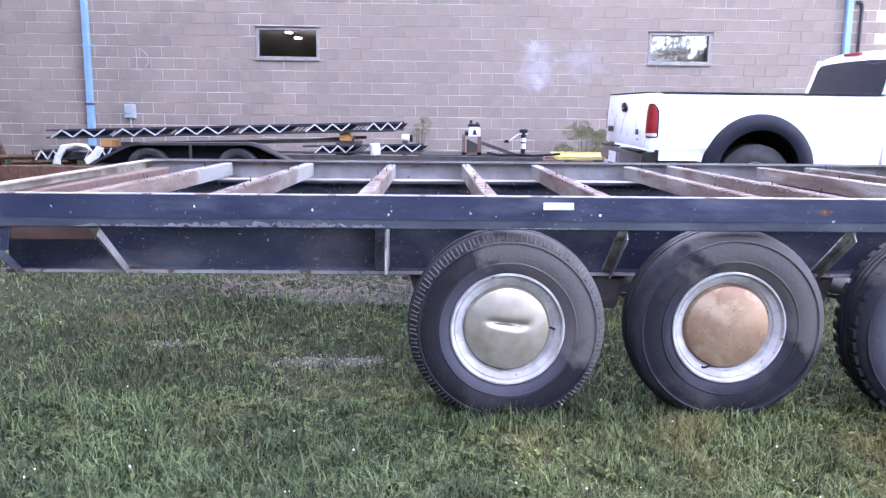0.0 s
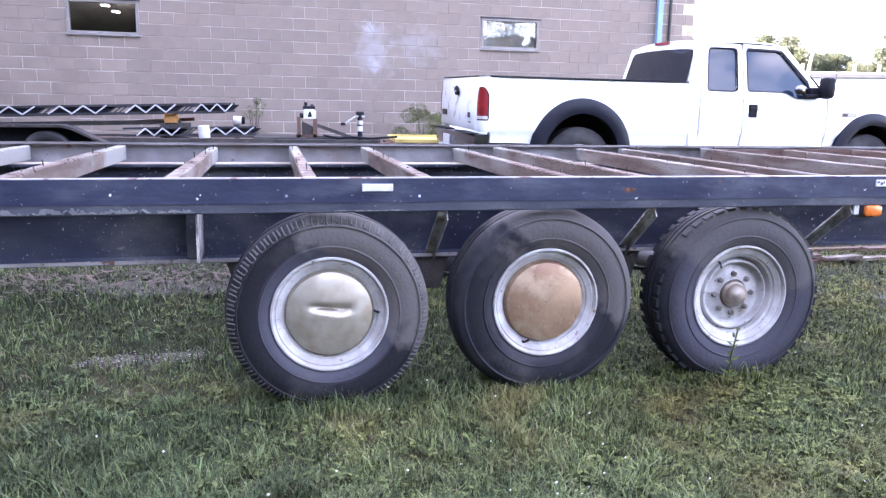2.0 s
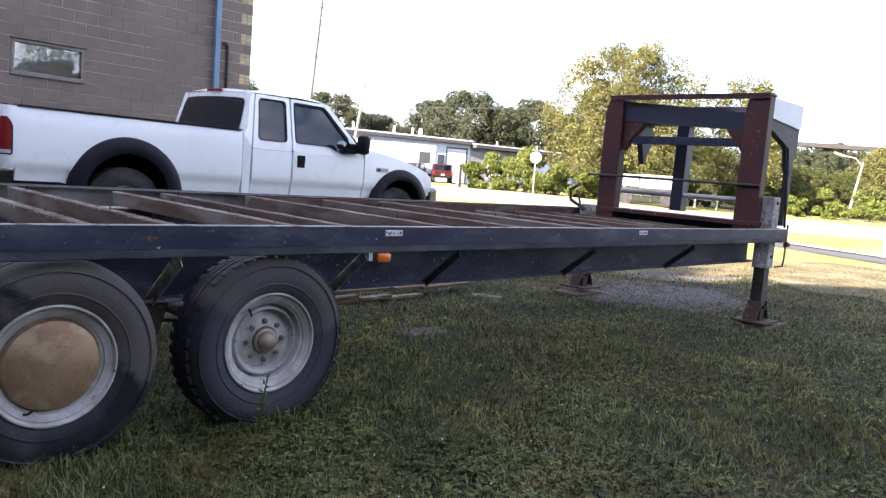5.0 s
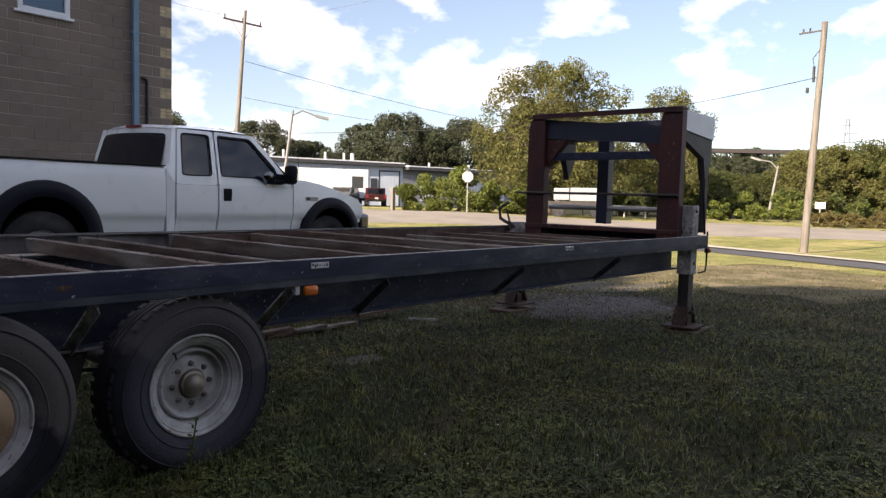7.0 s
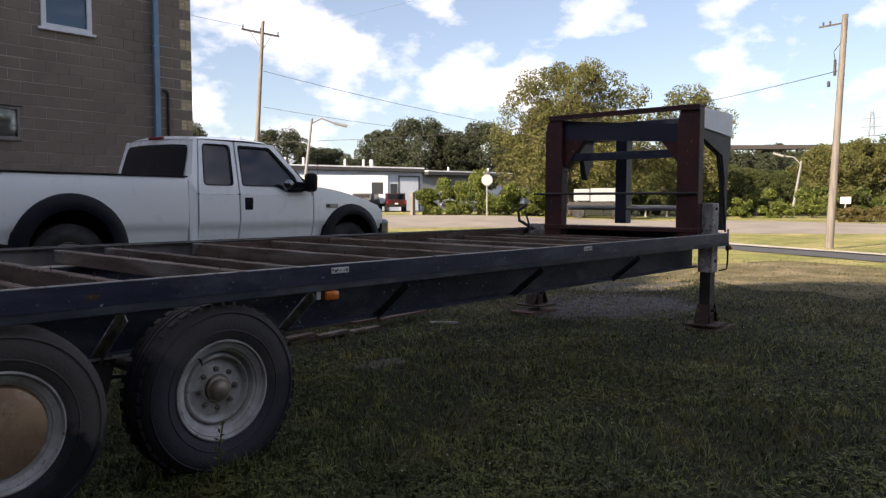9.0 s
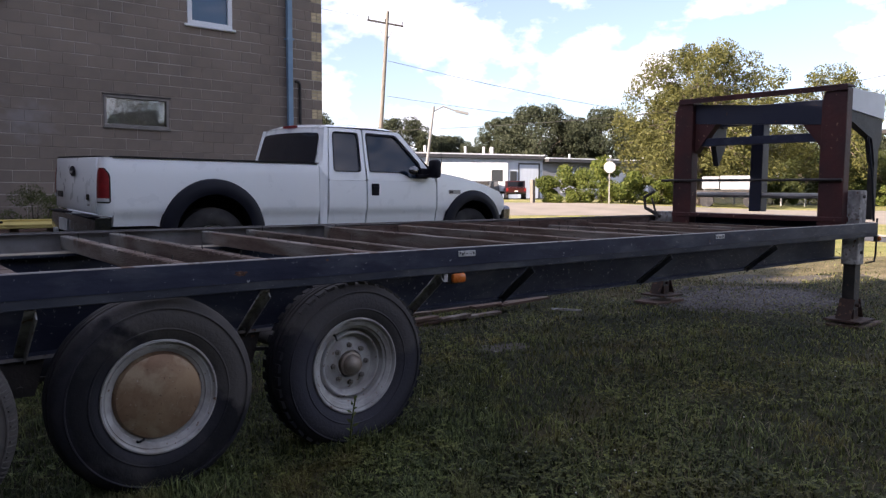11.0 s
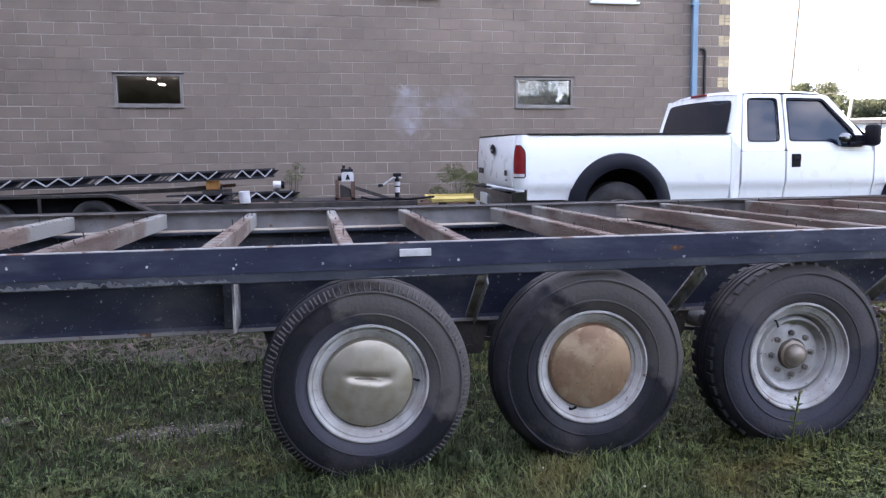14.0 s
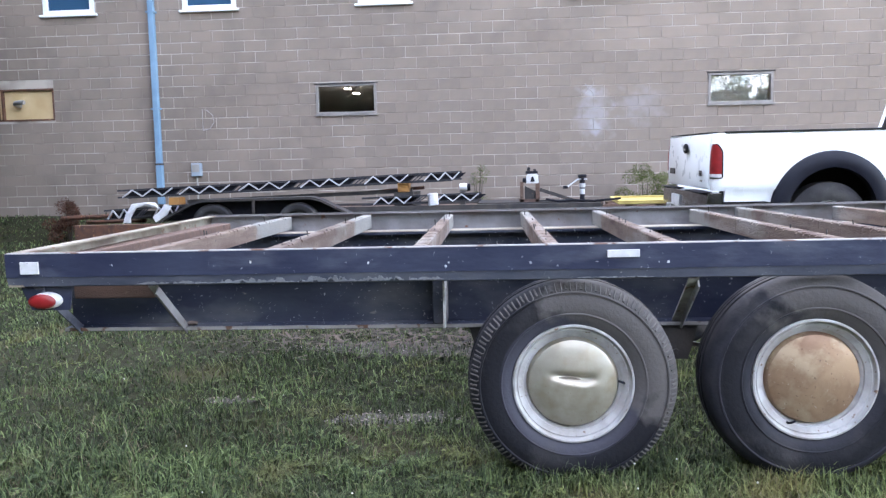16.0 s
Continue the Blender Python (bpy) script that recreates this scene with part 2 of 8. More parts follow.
specked(M_BEAM, (0.33, 0.33, 0.35), 24, 0.075, 0.5)
specked(M_FRAME, (0.30, 0.30, 0.33), 20, 0.05, 0.36)
specked(M_FRAME, (0.11, 0.055, 0.04), 16, 0.06, 0.34)
M_SCRAPE = material("scraped_bare_paint", (0.24, 0.245, 0.26), 0.55, second=(0.14, 0.143, 0.16), scale=12, spots=(0.02, 0.022, 0.03), spot_scale=34, spot_at=0.59, bump=0.25)
M_STRUT = material("worn_grey_angle_iron", (0.36, 0.35, 0.34), 0.65, second=(0.20, 0.19, 0.185), scale=11, contrast=(0.4, 0.6), spots=(0.14, 0.08, 0.05), spot_scale=28, spot_at=0.62, third=(0.52, 0.51, 0.50), third_scale=16, third_at=(0.52, 0.66), bump=0.35)
M_CREAM = material("dusty_cream_steel", (0.30, 0.27, 0.215), 0.8, second=(0.21, 0.17, 0.125), scale=6, third=(0.14, 0.10, 0.075), third_scale=3.0, third_at=(0.46, 0.66), spots=(0.18, 0.10, 0.06), spot_scale=18, spot_at=0.64, bump=0.3, bump_scale=30)
M_INNER = material("dusty_grey_steel", (0.280, 0.269, 0.274), 0.7, second=(0.146, 0.134, 0.134), scale=5, third=(0.134, 0.095, 0.073), third_scale=2.4, third_at=(0.52, 0.75), spots=(0.16, 0.08, 0.05), spot_scale=14, spot_at=0.66, bump=0.25, bump_scale=30)
M_BLUE = material("dark_blue_beam_paint", (0.016, 0.021, 0.046), 0.5, second=(0.026, 0.03, 0.05), scale=2.5, spots=(0.09, 0.04, 0.03), spot_scale=16, spot_at=0.68, bump=0.2, bump_scale=30)
M_RUSTPOST = material("red_oxide_steel", (0.068, 0.015, 0.014), 0.6, second=(0.034, 0.012, 0.014), scale=4, spots=(0.22, 0.12, 0.08), spot_scale=20, spot_at=0.68, bump=0.3, bump_scale=30)
M_RUST = material("rusted_steel", (0.13, 0.055, 0.03), 0.85, second=(0.06, 0.032, 0.024), scale=9, spots=(0.25, 0.12, 0.06), spot_scale=30, spot_at=0.62, bump=0.5)
M_FOOT = material("dark_rusted_steel", (0.062, 0.032, 0.022), 0.85, second=(0.028, 0.020, 0.018), scale=9, spots=(0.14, 0.075, 0.045), spot_scale=26, spot_at=0.62, bump=0.5)
M_WOOD = material("weathered_timber", (0.150, 0.116, 0.094), 0.85, second=(0.072, 0.046, 0.035), scale=3.0, spots=(0.05, 0.034, 0.028), spot_scale=26, spot_at=0.66,
                  stretch=(6, 1, 6), third=(0.22, 0.195, 0.172), third_scale=1.3, third_at=(0.5, 0.68), bump=0.5, bump_scale=30, vary=0.18)


def pale_ended(m, colour, y0, slope):
    """Old pale paint left on the far ends of the timbers, with a ragged edge."""
    n, l = m.node_tree.nodes, m.node_tree.links
    bsdf = n["Principled BSDF"]
    col = bsdf.inputs["Base Color"].links[0].from_socket
    co = n.new("ShaderNodeTexCoord")
    sep = n.new("ShaderNodeSeparateXYZ")
    l.new(co.outputs["Object"], sep.inputs["Vector"])
    t = n.new("ShaderNodeTexNoise")
    t.inputs["Scale"].default_value, t.inputs["Detail"].default_value = 4.5, 6.0
    l.new(co.outputs["Object"], t.inputs["Vector"])
    k = n.new("ShaderNodeMath")
    k.operation = 'MULTIPLY_ADD'
    k.inputs[1].default_value = 1.1
    l.new(t.outputs["Fac"], k.inputs[0])
    l.new(sep.outputs["Y"], k.inputs[2])
    k2 = n.new("ShaderNodeMath")
    k2.operation = 'MULTIPLY_ADD'
    k2.inputs[1].default_value = -slope
    l.new(sep.outputs["X"], k2.inputs[0])
    l.new(k.outputs["Value"], k2.inputs[2])
    r = n.new("ShaderNodeMapRange")
    r.inputs["From Min"].default_value, r.inputs["From Max"].default_value = y0 + 0.55, y0 + 0.70
    r.inputs["To Max"].default_value = 0.85
    l.new(k2.outputs["Value"], r.inputs["Value"])
    mx = n.new("ShaderNodeMixRGB")
    mx.inputs["Color2"].default_value = (*colour, 1)
    l.new(r.outputs["Result"], mx.inputs["Fac"])
    l.new(col, mx.inputs["Color1"])
    l.new(mx.outputs["Color"], bsdf.inputs["Base Color"])


M_TIMBER = material("rust_stained_timber", (0.153, 0.111, 0.087), 0.85, second=(0.073, 0.042, 0.031), scale=3.0, spots=(0.05, 0.034, 0.028), spot_scale=26, spot_at=0.66,
                    stretch=(6, 1, 6), third=(0.223, 0.198, 0.175), third_scale=1.3, third_at=(0.5, 0.68), bump=0.5, bump_scale=30, vary=0.18)
pale_ended(M_TIMBER, (0.205, 0.20, 0.185), 1.80, 0.16)
M_BOARD = material("old_brown_board", (0.12, 0.07, 0.05), 0.8, second=(0.075, 0.045, 0.035), scale=4, stretch=(1, 6, 6), spots=(0.2, 0.14, 0.1), spot_scale=16, bump=0.4)
M_REDBOARD = material("rust_brown_board", (0.115, 0.066, 0.050), 0.85, second=(0.06, 0.032, 0.025), scale=5, stretch=(1.5, 6, 4), third=(0.17, 0.12, 0.10), third_scale=2.6, third_at=(0.52, 0.7), spots=(0.035, 0.025, 0.02), spot_scale=12, spot_at=0.62, bump=0.4)
M_TYRE = material("dusty_black_rubber", (0.022, 0.021, 0.024), 0.8, second=(0.036, 0.035, 0.038), scale=5, third=(0.06, 0.058, 0.058), third_scale=3.2, third_at=(0.48, 0.68),
                  spots=(0.16, 0.155, 0.15), spot_scale=26, spot_at=0.72, bump=0.25, bump_scale=70, spec=0.3)
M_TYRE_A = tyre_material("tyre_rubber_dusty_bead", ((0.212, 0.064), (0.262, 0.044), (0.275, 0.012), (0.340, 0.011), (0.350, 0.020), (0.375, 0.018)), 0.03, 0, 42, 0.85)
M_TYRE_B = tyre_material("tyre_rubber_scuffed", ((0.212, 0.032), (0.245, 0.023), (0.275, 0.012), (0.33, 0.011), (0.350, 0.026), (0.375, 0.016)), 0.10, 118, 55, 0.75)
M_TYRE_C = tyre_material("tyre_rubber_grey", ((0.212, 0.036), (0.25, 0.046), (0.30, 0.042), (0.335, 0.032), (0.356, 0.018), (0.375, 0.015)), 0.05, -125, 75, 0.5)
M_TYREDUST = material("dusty_tread_ribs", (0.125, 0.115, 0.108), 0.8, second=(0.05, 0.048, 0.047), scale=9, bump=0.2)
M_RIM = material("chalky_white_wheel_paint", (0.44, 0.435, 0.43), 0.8, second=(0.27, 0.25, 0.23), scale=9, contrast=(0.40, 0.68), spots=(0.17, 0.11, 0.08), spot_scale=44, spot_at=0.66, third=(0.33, 0.32, 0.315), third_scale=20, third_at=(0.46, 0.66), bump=0.2, spec=0.25)
M_HUBCAP = material("tarnished_chrome", (0.42, 0.39, 0.325), 0.44, 0.62, second=(0.34, 0.29, 0.205), scale=11, contrast=(0.36, 0.68), third=(0.47, 0.44, 0.375), third_scale=15, third_at=(0.45, 0.75), spots=(0.3, 0.25, 0.19), spot_scale=60, spot_at=0.69, bump=0.14, bump_scale=14)
M_COPPER = material("rust_browned_hubcap", (0.36, 0.245, 0.155), 0.5, 0.45, second=(0.22, 0.13, 0.08), scale=7, contrast=(0.38, 0.66), third=(0.40, 0.30, 0.20), third_scale=13, third_at=(0.5, 0.68), spots=(0.13, 0.08, 0.055), spot_scale=80, spot_at=0.68, bump=0.2, bump_scale=22)
specked(M_COPPER, (0.55, 0.48, 0.40), 70, 0.10, 0.3)
M_HUB = material("greasy_hub_steel", (0.30, 0.265, 0.225), 0.48, 0.4, second=(0.17, 0.12, 0.085), scale=16, bump=0.2)
M_NUT = material("dusty_painted_nut", (0.24, 0.225, 0.21), 0.65, 0.2, second=(0.12, 0.10, 0.085), scale=30, bump=0.2)
M_BLACK = material("black_plastic", (0.007, 0.007, 0.011), 0.6, second=(0.012, 0.012, 0.018), scale=8, bump=0.1, spec=0.16)
M_FLARE = material("satin_black_flare", (0.006, 0.007, 0.014), 0.5, second=(0.009, 0.010, 0.018), scale=5, bump=0.06, spec=0.2)
M_DARKSTEEL = material("dark_greasy_steel", (0.02, 0.019, 0.02), 0.65, second=(0.05, 0.042, 0.038), scale=7, spots=(0.12, 0.07, 0.045), spot_scale=22, spot_at=0.66, bump=0.35)
M_PALE = material("pale_reflector", (0.62, 0.62, 0.63), 0.4, second=(0.5, 0.5, 0.5), scale=20, spots=(0.2, 0.2, 0.22), spot_scale=50, spot_at=0.66, bump=0.1)
M_AMBER = material("amber_lens", (0.62, 0.16, 0.025), 0.25, second=(0.5, 0.12, 0.02), scale=20, bump=0.05)
M_RED = material("red_lens", (0.24, 0.012, 0.014), 0.38, second=(0.17, 0.009, 0.010), scale=20, bump=0.05)
M_CHROME = material("bumper_chrome", (0.19, 0.195, 0.21), 0.2, 1.0, second=(0.13, 0.13, 0.14), scale=10, bump=0.05)
M_WHITE = material("white_car_paint", (0.90, 0.93, 0.94), 0.3, second=(0.88, 0.91, 0.92), scale=2.0, third=(0.84, 0.865, 0.87), third_scale=0.6, third_at=(0.5, 0.9), bump=0.02, bump_scale=5)
M_WHITE.node_tree.nodes["Principled BSDF"].inputs["Coat Weight"].default_value = 0.6
M_WHITE.node_tree.nodes["Principled BSDF"].inputs["Coat Roughness"].default_value = 0.05
M_SEAM = material("panel_gap", (0.010, 0.010, 0.011), 0.9, bump=0)
M_TINT = glass_material("tinted_car_glass", (0.012, 0.014, 0.02), 0.03)
M_SIDEGLASS = glass_material("blue_side_glass", (0.008, 0.016, 0.032), 0.03)
for glass in (M_TINT, M_SIDEGLASS):
    glass.node_tree.nodes["Principled BSDF"].inputs["Specular IOR Level"].default_value = 0.42
M_SIDEGLASS.node_tree.nodes["Principled BSDF"].inputs["Specular IOR Level"].default_value = 0.5
M_UPGLASS = glass_material("upper_window_glass", (0.03, 0.075, 0.14), 0.03)
M_PANE = glass_material("window_glass", (0.85, 0.87, 0.88), 0.0, 1.0)
M_PANE.node_tree.nodes["Principled BSDF"].inputs["Coat Weight"].default_value = 1.0
M_PANE.node_tree.nodes["Principled BSDF"].inputs["Coat IOR"].default_value = 1.65
M_PANE.node_tree.nodes["Principled BSDF"].inputs["Coat Roughness"].default_value = 0.02
M_BLOCK = material("taupe_painted_block", (0.202, 0.163, 0.136), 0.85, second=(0.164, 0.134, 0.112), scale=3.5, bump=0.45, bump_scale=55, vary=0.06,
                   third=(0.232, 0.187, 0.155), third_scale=0.6, third_at=(0.42, 0.65))
M_BLOCKS = material("taupe_painted_blocks", (0.202, 0.163, 0.136), 0.85, second=(0.164, 0.134, 0.112), scale=3.5, bump=0.45, bump_scale=55, island=0.06,
                    third=(0.232, 0.187, 0.155), third_scale=0.6, third_at=(0.42, 0.65))
STAINS = [(1.60, 2.28, 0.42, 0.58, 0.36), (2.45, 2.45, 0.50, 0.38, 0.26), (1.55, 2.72, 0.14, 0.12, 0.55), (1.62, 2.05, 0.13, 0.2, 0.5)]
stained(M_BLOCK, STAINS)
stained(M_BLOCKS, STAINS)
M_MORTAR = material("pale_mortar", (0.43, 0.385, 0.34), 0.95, second=(0.215, 0.178, 0.15), scale=1.5, contrast=(0.42, 0.62), bump=0.4)
M_BRICK = material("pale_yellow_brick", (0.58, 0.48, 0.31), 0.85, second=(0.42, 0.33, 0.2), scale=9, bump=0.3, vary=0.2)
M_WINFRAME = material("aluminium_window_frame", (0.24, 0.22, 0.21), 0.6, 0.2, second=(0.18, 0.165, 0.155), scale=8, bump=0.1)
M_WHITEFRAME = material("white_vinyl_frame", (0.75, 0.77, 0.80), 0.45, second=(0.68, 0.70, 0.73), scale=5, bump=0.05)
M_PIPE = material("blue_painted_pipe", (0.185, 0.30, 0.42), 0.5, second=(0.14, 0.235, 0.34), scale=4, spots=(0.3, 0.33, 0.36), spot_scale=16, spot_at=0.7, bump=0.1)
M_GREYBOX = material("grey_meter_box", (0.30, 0.36, 0.42), 0.5, second=(0.24, 0.28, 0.33), scale=9, bump=0.1)
M_BLIND = material("greyed_roller_blind", (0.30, 0.295, 0.28), 0.9, second=(0.22, 0.215, 0.20), scale=3, bump=0.1)
M_PLY = material("yellowed_panel", (0.55, 0.42, 0.24), 0.8, second=(0.46, 0.33, 0.17), scale=3, bump=0.2)
M_ROOM = material("dark_room", (0.5, 0.48, 0.46), 0.9, bump=0)
M_CHALK = material("chalk_mark", (0.38, 0.35, 0.34), 0.95, bump=0)
M_YELLOW = material("faded_yellow_board", (0.56, 0.45, 0.14), 0.65, second=(0.42, 0.33, 0.11), scale=6, bump=0.15)
M_ORANGE = material("orange_wood_block", (0.42, 0.20, 0.05), 0.8, second=(0.3, 0.15, 0.05), scale=9, bump=0.3)
M_CHORD = material("black_joist_paint", (0.013, 0.013, 0.019), 0.6, second=(0.03, 0.03, 0.036), scale=5, spots=(0.09, 0.08, 0.08), spot_scale=18, spot_at=0.7, bump=0.2)
M_GALV = material("galvanised_web", (0.56, 0.57, 0.59), 0.45, 0.3, second=(0.42, 0.42, 0.44), scale=12, bump=0.1)
M_CANVAS = material("white_plastic_wrap", (0.66, 0.66, 0.68), 0.5, second=(0.5, 0.5, 0.52), scale=8, bump=0.2)
M_METALWALL = material("white_metal_siding", (0.55, 0.60, 0.68), 0.5, second=(0.48, 0.53, 0.6), scale=1.2, stretch=(3, 3, 0.3), bump=0.1, bump_scale=8)
M_ROOFDARK = material("dark_roof_edge", (0.06, 0.06, 0.065), 0.6, bump=0.1)
M_GREYWALL = material("grey_metal_siding", (0.26, 0.27, 0.29), 0.6, second=(0.22, 0.23, 0.25), scale=1.2, bump=0.1)
M_PYLON = material("dull_pylon_steel", (0.16, 0.16, 0.165), 0.6, bump=0)
M_SIGNBACK = material("dull_aluminium_sign", (0.42, 0.42, 0.43), 0.5, bump=0.05)
M_POLE = material("weathered_pole_wood", (0.20, 0.18, 0.155), 0.85, second=(0.115, 0.102, 0.088), scale=2.5, stretch=(6, 6, 0.6), bump=0.4, bump_scale=20)
M_GREYMETAL = material("grey_lamp_steel", (0.36, 0.35, 0.33), 0.5, 0.3, bump=0.1)
M_WIRE = material("black_cable", (0.02, 0.02, 0.02), 0.6, bump=0)
M_BARK = material("bark", (0.10, 0.078, 0.058), 0.9, second=(0.06, 0.048, 0.038), scale=4, stretch=(4, 4, 0.8), bump=0.6, bump_scale=14)
M_REDCAR = material("dark_red_paint", (0.035, 0.006, 0.006), 0.3, bump=0)
M_GREYCAR = material("dark_grey_paint", (0.05, 0.055, 0.06), 0.3, bump=0)
M_KERB = material("pale_concrete_kerb", (0.42, 0.385, 0.33), 0.9, second=(0.30, 0.27, 0.23), scale=2.5, bump=0.3)
M_ASPHALT = material("side_road_asphalt", (0.055, 0.055, 0.06), 0.9, second=(0.042, 0.042, 0.046), scale=1.5, bump=0.3)
M_PALEROAD = material("pale_worn_road", (0.235, 0.208, 0.178), 0.9, second=(0.17, 0.150, 0.130), scale=0.5, bump=0.3, bump_scale=20)
M_GRAVEL = material("grey_gravel", (0.088, 0.080, 0.080), 0.95, second=(0.052, 0.047, 0.045), scale=30, spots=(0.15, 0.14, 0.138), spot_scale=90, spot_at=0.6, bump=0.8, bump_scale=90)
M_BRIDGE = material("trestle_steel", (0.025, 0.021, 0.02), 0.8, bump=0)
M_STICKER = material("sticker_bars", (0.05, 0.05, 0.055), 0.6, bump=0)


def leaf_material(name, a, b, hue=0.3, dry=None, zones=False):
    """Leaves and blades: colour varies leaf by leaf, with some light passing through."""
    m = bpy.data.materials.new(name)
    m.use_nodes = True
    n, l = m.node_tree.nodes, m.node_tree.links
    bsdf = n["Principled BSDF"]
    geo = n.new("ShaderNodeNewGeometry")
    mix = n.new("ShaderNodeMixRGB")
    mix.inputs["Color1"].default_value, mix.inputs["Color2"].default_value = (*a, 1), (*b, 1)
    pw = n.new("ShaderNodeMath")
    pw.operation = 'POWER'
    pw.inputs[1].default_value = 1.6
    l.new(geo.outputs["Random Per Island"], pw.inputs[0])
    l.new(pw.outputs["Value"], mix.inputs["Fac"])
    co = n.new("ShaderNodeTexCoord")
    t = n.new("ShaderNodeTexNoise")
    t.inputs["Scale"].default_value = 1.6
    t.inputs["Detail"].default_value = 6
    l.new(co.outputs["Object"], t.inputs["Vector"])
    hsv = n.new("ShaderNodeHueSaturation")
    mr = n.new("ShaderNodeMapRange")
    mr.inputs["From Min"].default_value, mr.inputs["From Max"].default_value = 0.3, 0.7
    mr.inputs["To Min"].default_value, mr.inputs["To Max"].default_value = 1 - hue, 1 + hue
    l.new(t.outputs["Fac"], mr.inputs["Value"])
    l.new(mr.outputs["Result"], hsv.inputs["Value"])
    col = mix.outputs["Color"]
    if dry:
        t2 = n.new("ShaderNodeTexNoise")
        t2.inputs["Scale"].default_value, t2.inputs["Detail"].default_value = 2.1, 7.0
        l.new(co.outputs["Object"], t2.inputs["Vector"])
        r2 = n.new("ShaderNodeValToRGB")
        r2.color_ramp.elements[0].position, r2.color_ramp.elements[1].position = 0.54, 0.72
        r2.color_ramp.elements[1].color = (0.5, 0.5, 0.5, 1)
        l.new(t2.outputs["Fac"], r2.inputs["Fac"])
        m2 = n.new("ShaderNodeMixRGB")
        m2.inputs["Color2"].default_value = (*dry, 1)
        l.new(r2.outputs["Color"], m2.inputs["Fac"])
        l.new(col, m2.inputs["Color1"])
        col = m2.outputs["Color"]
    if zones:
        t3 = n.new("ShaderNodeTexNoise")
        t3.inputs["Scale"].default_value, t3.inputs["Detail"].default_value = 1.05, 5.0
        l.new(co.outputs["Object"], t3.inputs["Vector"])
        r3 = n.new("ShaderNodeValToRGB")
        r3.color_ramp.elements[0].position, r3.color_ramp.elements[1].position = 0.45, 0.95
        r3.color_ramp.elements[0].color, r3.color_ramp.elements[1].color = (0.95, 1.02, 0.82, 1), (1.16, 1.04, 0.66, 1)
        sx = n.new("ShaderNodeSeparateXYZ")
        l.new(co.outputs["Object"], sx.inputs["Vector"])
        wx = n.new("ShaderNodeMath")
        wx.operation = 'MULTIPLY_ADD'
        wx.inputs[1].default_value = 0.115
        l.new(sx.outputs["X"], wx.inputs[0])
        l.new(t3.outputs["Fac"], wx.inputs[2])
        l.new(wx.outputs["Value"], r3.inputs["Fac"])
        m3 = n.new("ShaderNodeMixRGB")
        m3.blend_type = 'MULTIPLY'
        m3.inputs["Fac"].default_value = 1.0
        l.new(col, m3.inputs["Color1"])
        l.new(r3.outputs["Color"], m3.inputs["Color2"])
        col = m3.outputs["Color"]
    l.new(col, hsv.inputs["Color"])
    l.new(hsv.outputs["Color"], bsdf.inputs["Base Color"])
    bsdf.inputs["Roughness"].default_value = 0.6
    bsdf.inputs["Specular IOR Level"].default_value = 0.25
    tr = n.new("ShaderNodeBsdfTranslucent")
    l.new(hsv.outputs["Color"], tr.inputs["Color"])
    ms = n.new("ShaderNodeMixShader")
    ms.inputs["Fac"].default_value = 0.3
    l.new(bsdf.outputs["BSDF"], ms.inputs[1])
    l.new(tr.outputs["BSDF"], ms.inputs[2])
    l.new(ms.outputs["Shader"], n["Material Output"].inputs["Surface"])
    return m


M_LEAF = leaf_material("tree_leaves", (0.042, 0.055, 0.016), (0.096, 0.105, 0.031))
# lighter, yellower copy of the tree leaves, with sunlight put into the colour
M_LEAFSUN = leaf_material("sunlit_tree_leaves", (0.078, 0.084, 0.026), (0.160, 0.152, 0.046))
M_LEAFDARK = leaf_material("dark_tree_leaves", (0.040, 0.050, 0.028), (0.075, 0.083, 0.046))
M_LEAFSHRUB = leaf_material("shrub_leaves", (0.05, 0.072, 0.017), (0.125, 0.14, 0.038))
M_BUSH = leaf_material("bright_bush_leaves", (0.060, 0.085, 0.016), (0.185, 0.205, 0.046))
M_LAMPSTEEL = material("dull_lamp_steel", (0.22, 0.22, 0.218), 0.6, bump=0.05)
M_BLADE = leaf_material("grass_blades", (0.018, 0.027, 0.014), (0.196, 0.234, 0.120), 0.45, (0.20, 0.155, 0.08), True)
M_STRAW = leaf_material("dry_grass_blades", (0.15, 0.122, 0.072), (0.30, 0.255, 0.165), 0.35)
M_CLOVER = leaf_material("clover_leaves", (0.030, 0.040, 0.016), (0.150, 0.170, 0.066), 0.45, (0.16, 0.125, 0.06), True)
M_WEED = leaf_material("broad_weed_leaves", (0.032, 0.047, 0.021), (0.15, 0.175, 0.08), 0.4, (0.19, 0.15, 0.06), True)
M_MOUND = leaf_material("olive_weed_leaves", (0.09, 0.08, 0.028), (0.20, 0.155, 0.06))
M_DEADWEED = leaf_material("dead_rust_leaves", (0.055, 0.024, 0.016), (0.15, 0.072, 0.045))
M_PEBBLE = material("pale_pebbles", (0.27, 0.225, 0.19), 0.9, second=(0.14, 0.125, 0.11), scale=30, bump=0.3, island=0.45)
M_STONES = material("grey_gravel_stones", (0.115, 0.105, 0.105), 0.9, second=(0.07, 0.064, 0.062), scale=12, bump=0.3, island=0.6)
M_FLOWER = material("white_clover_heads", (0.6, 0.58, 0.52), 0.8, bump=0)


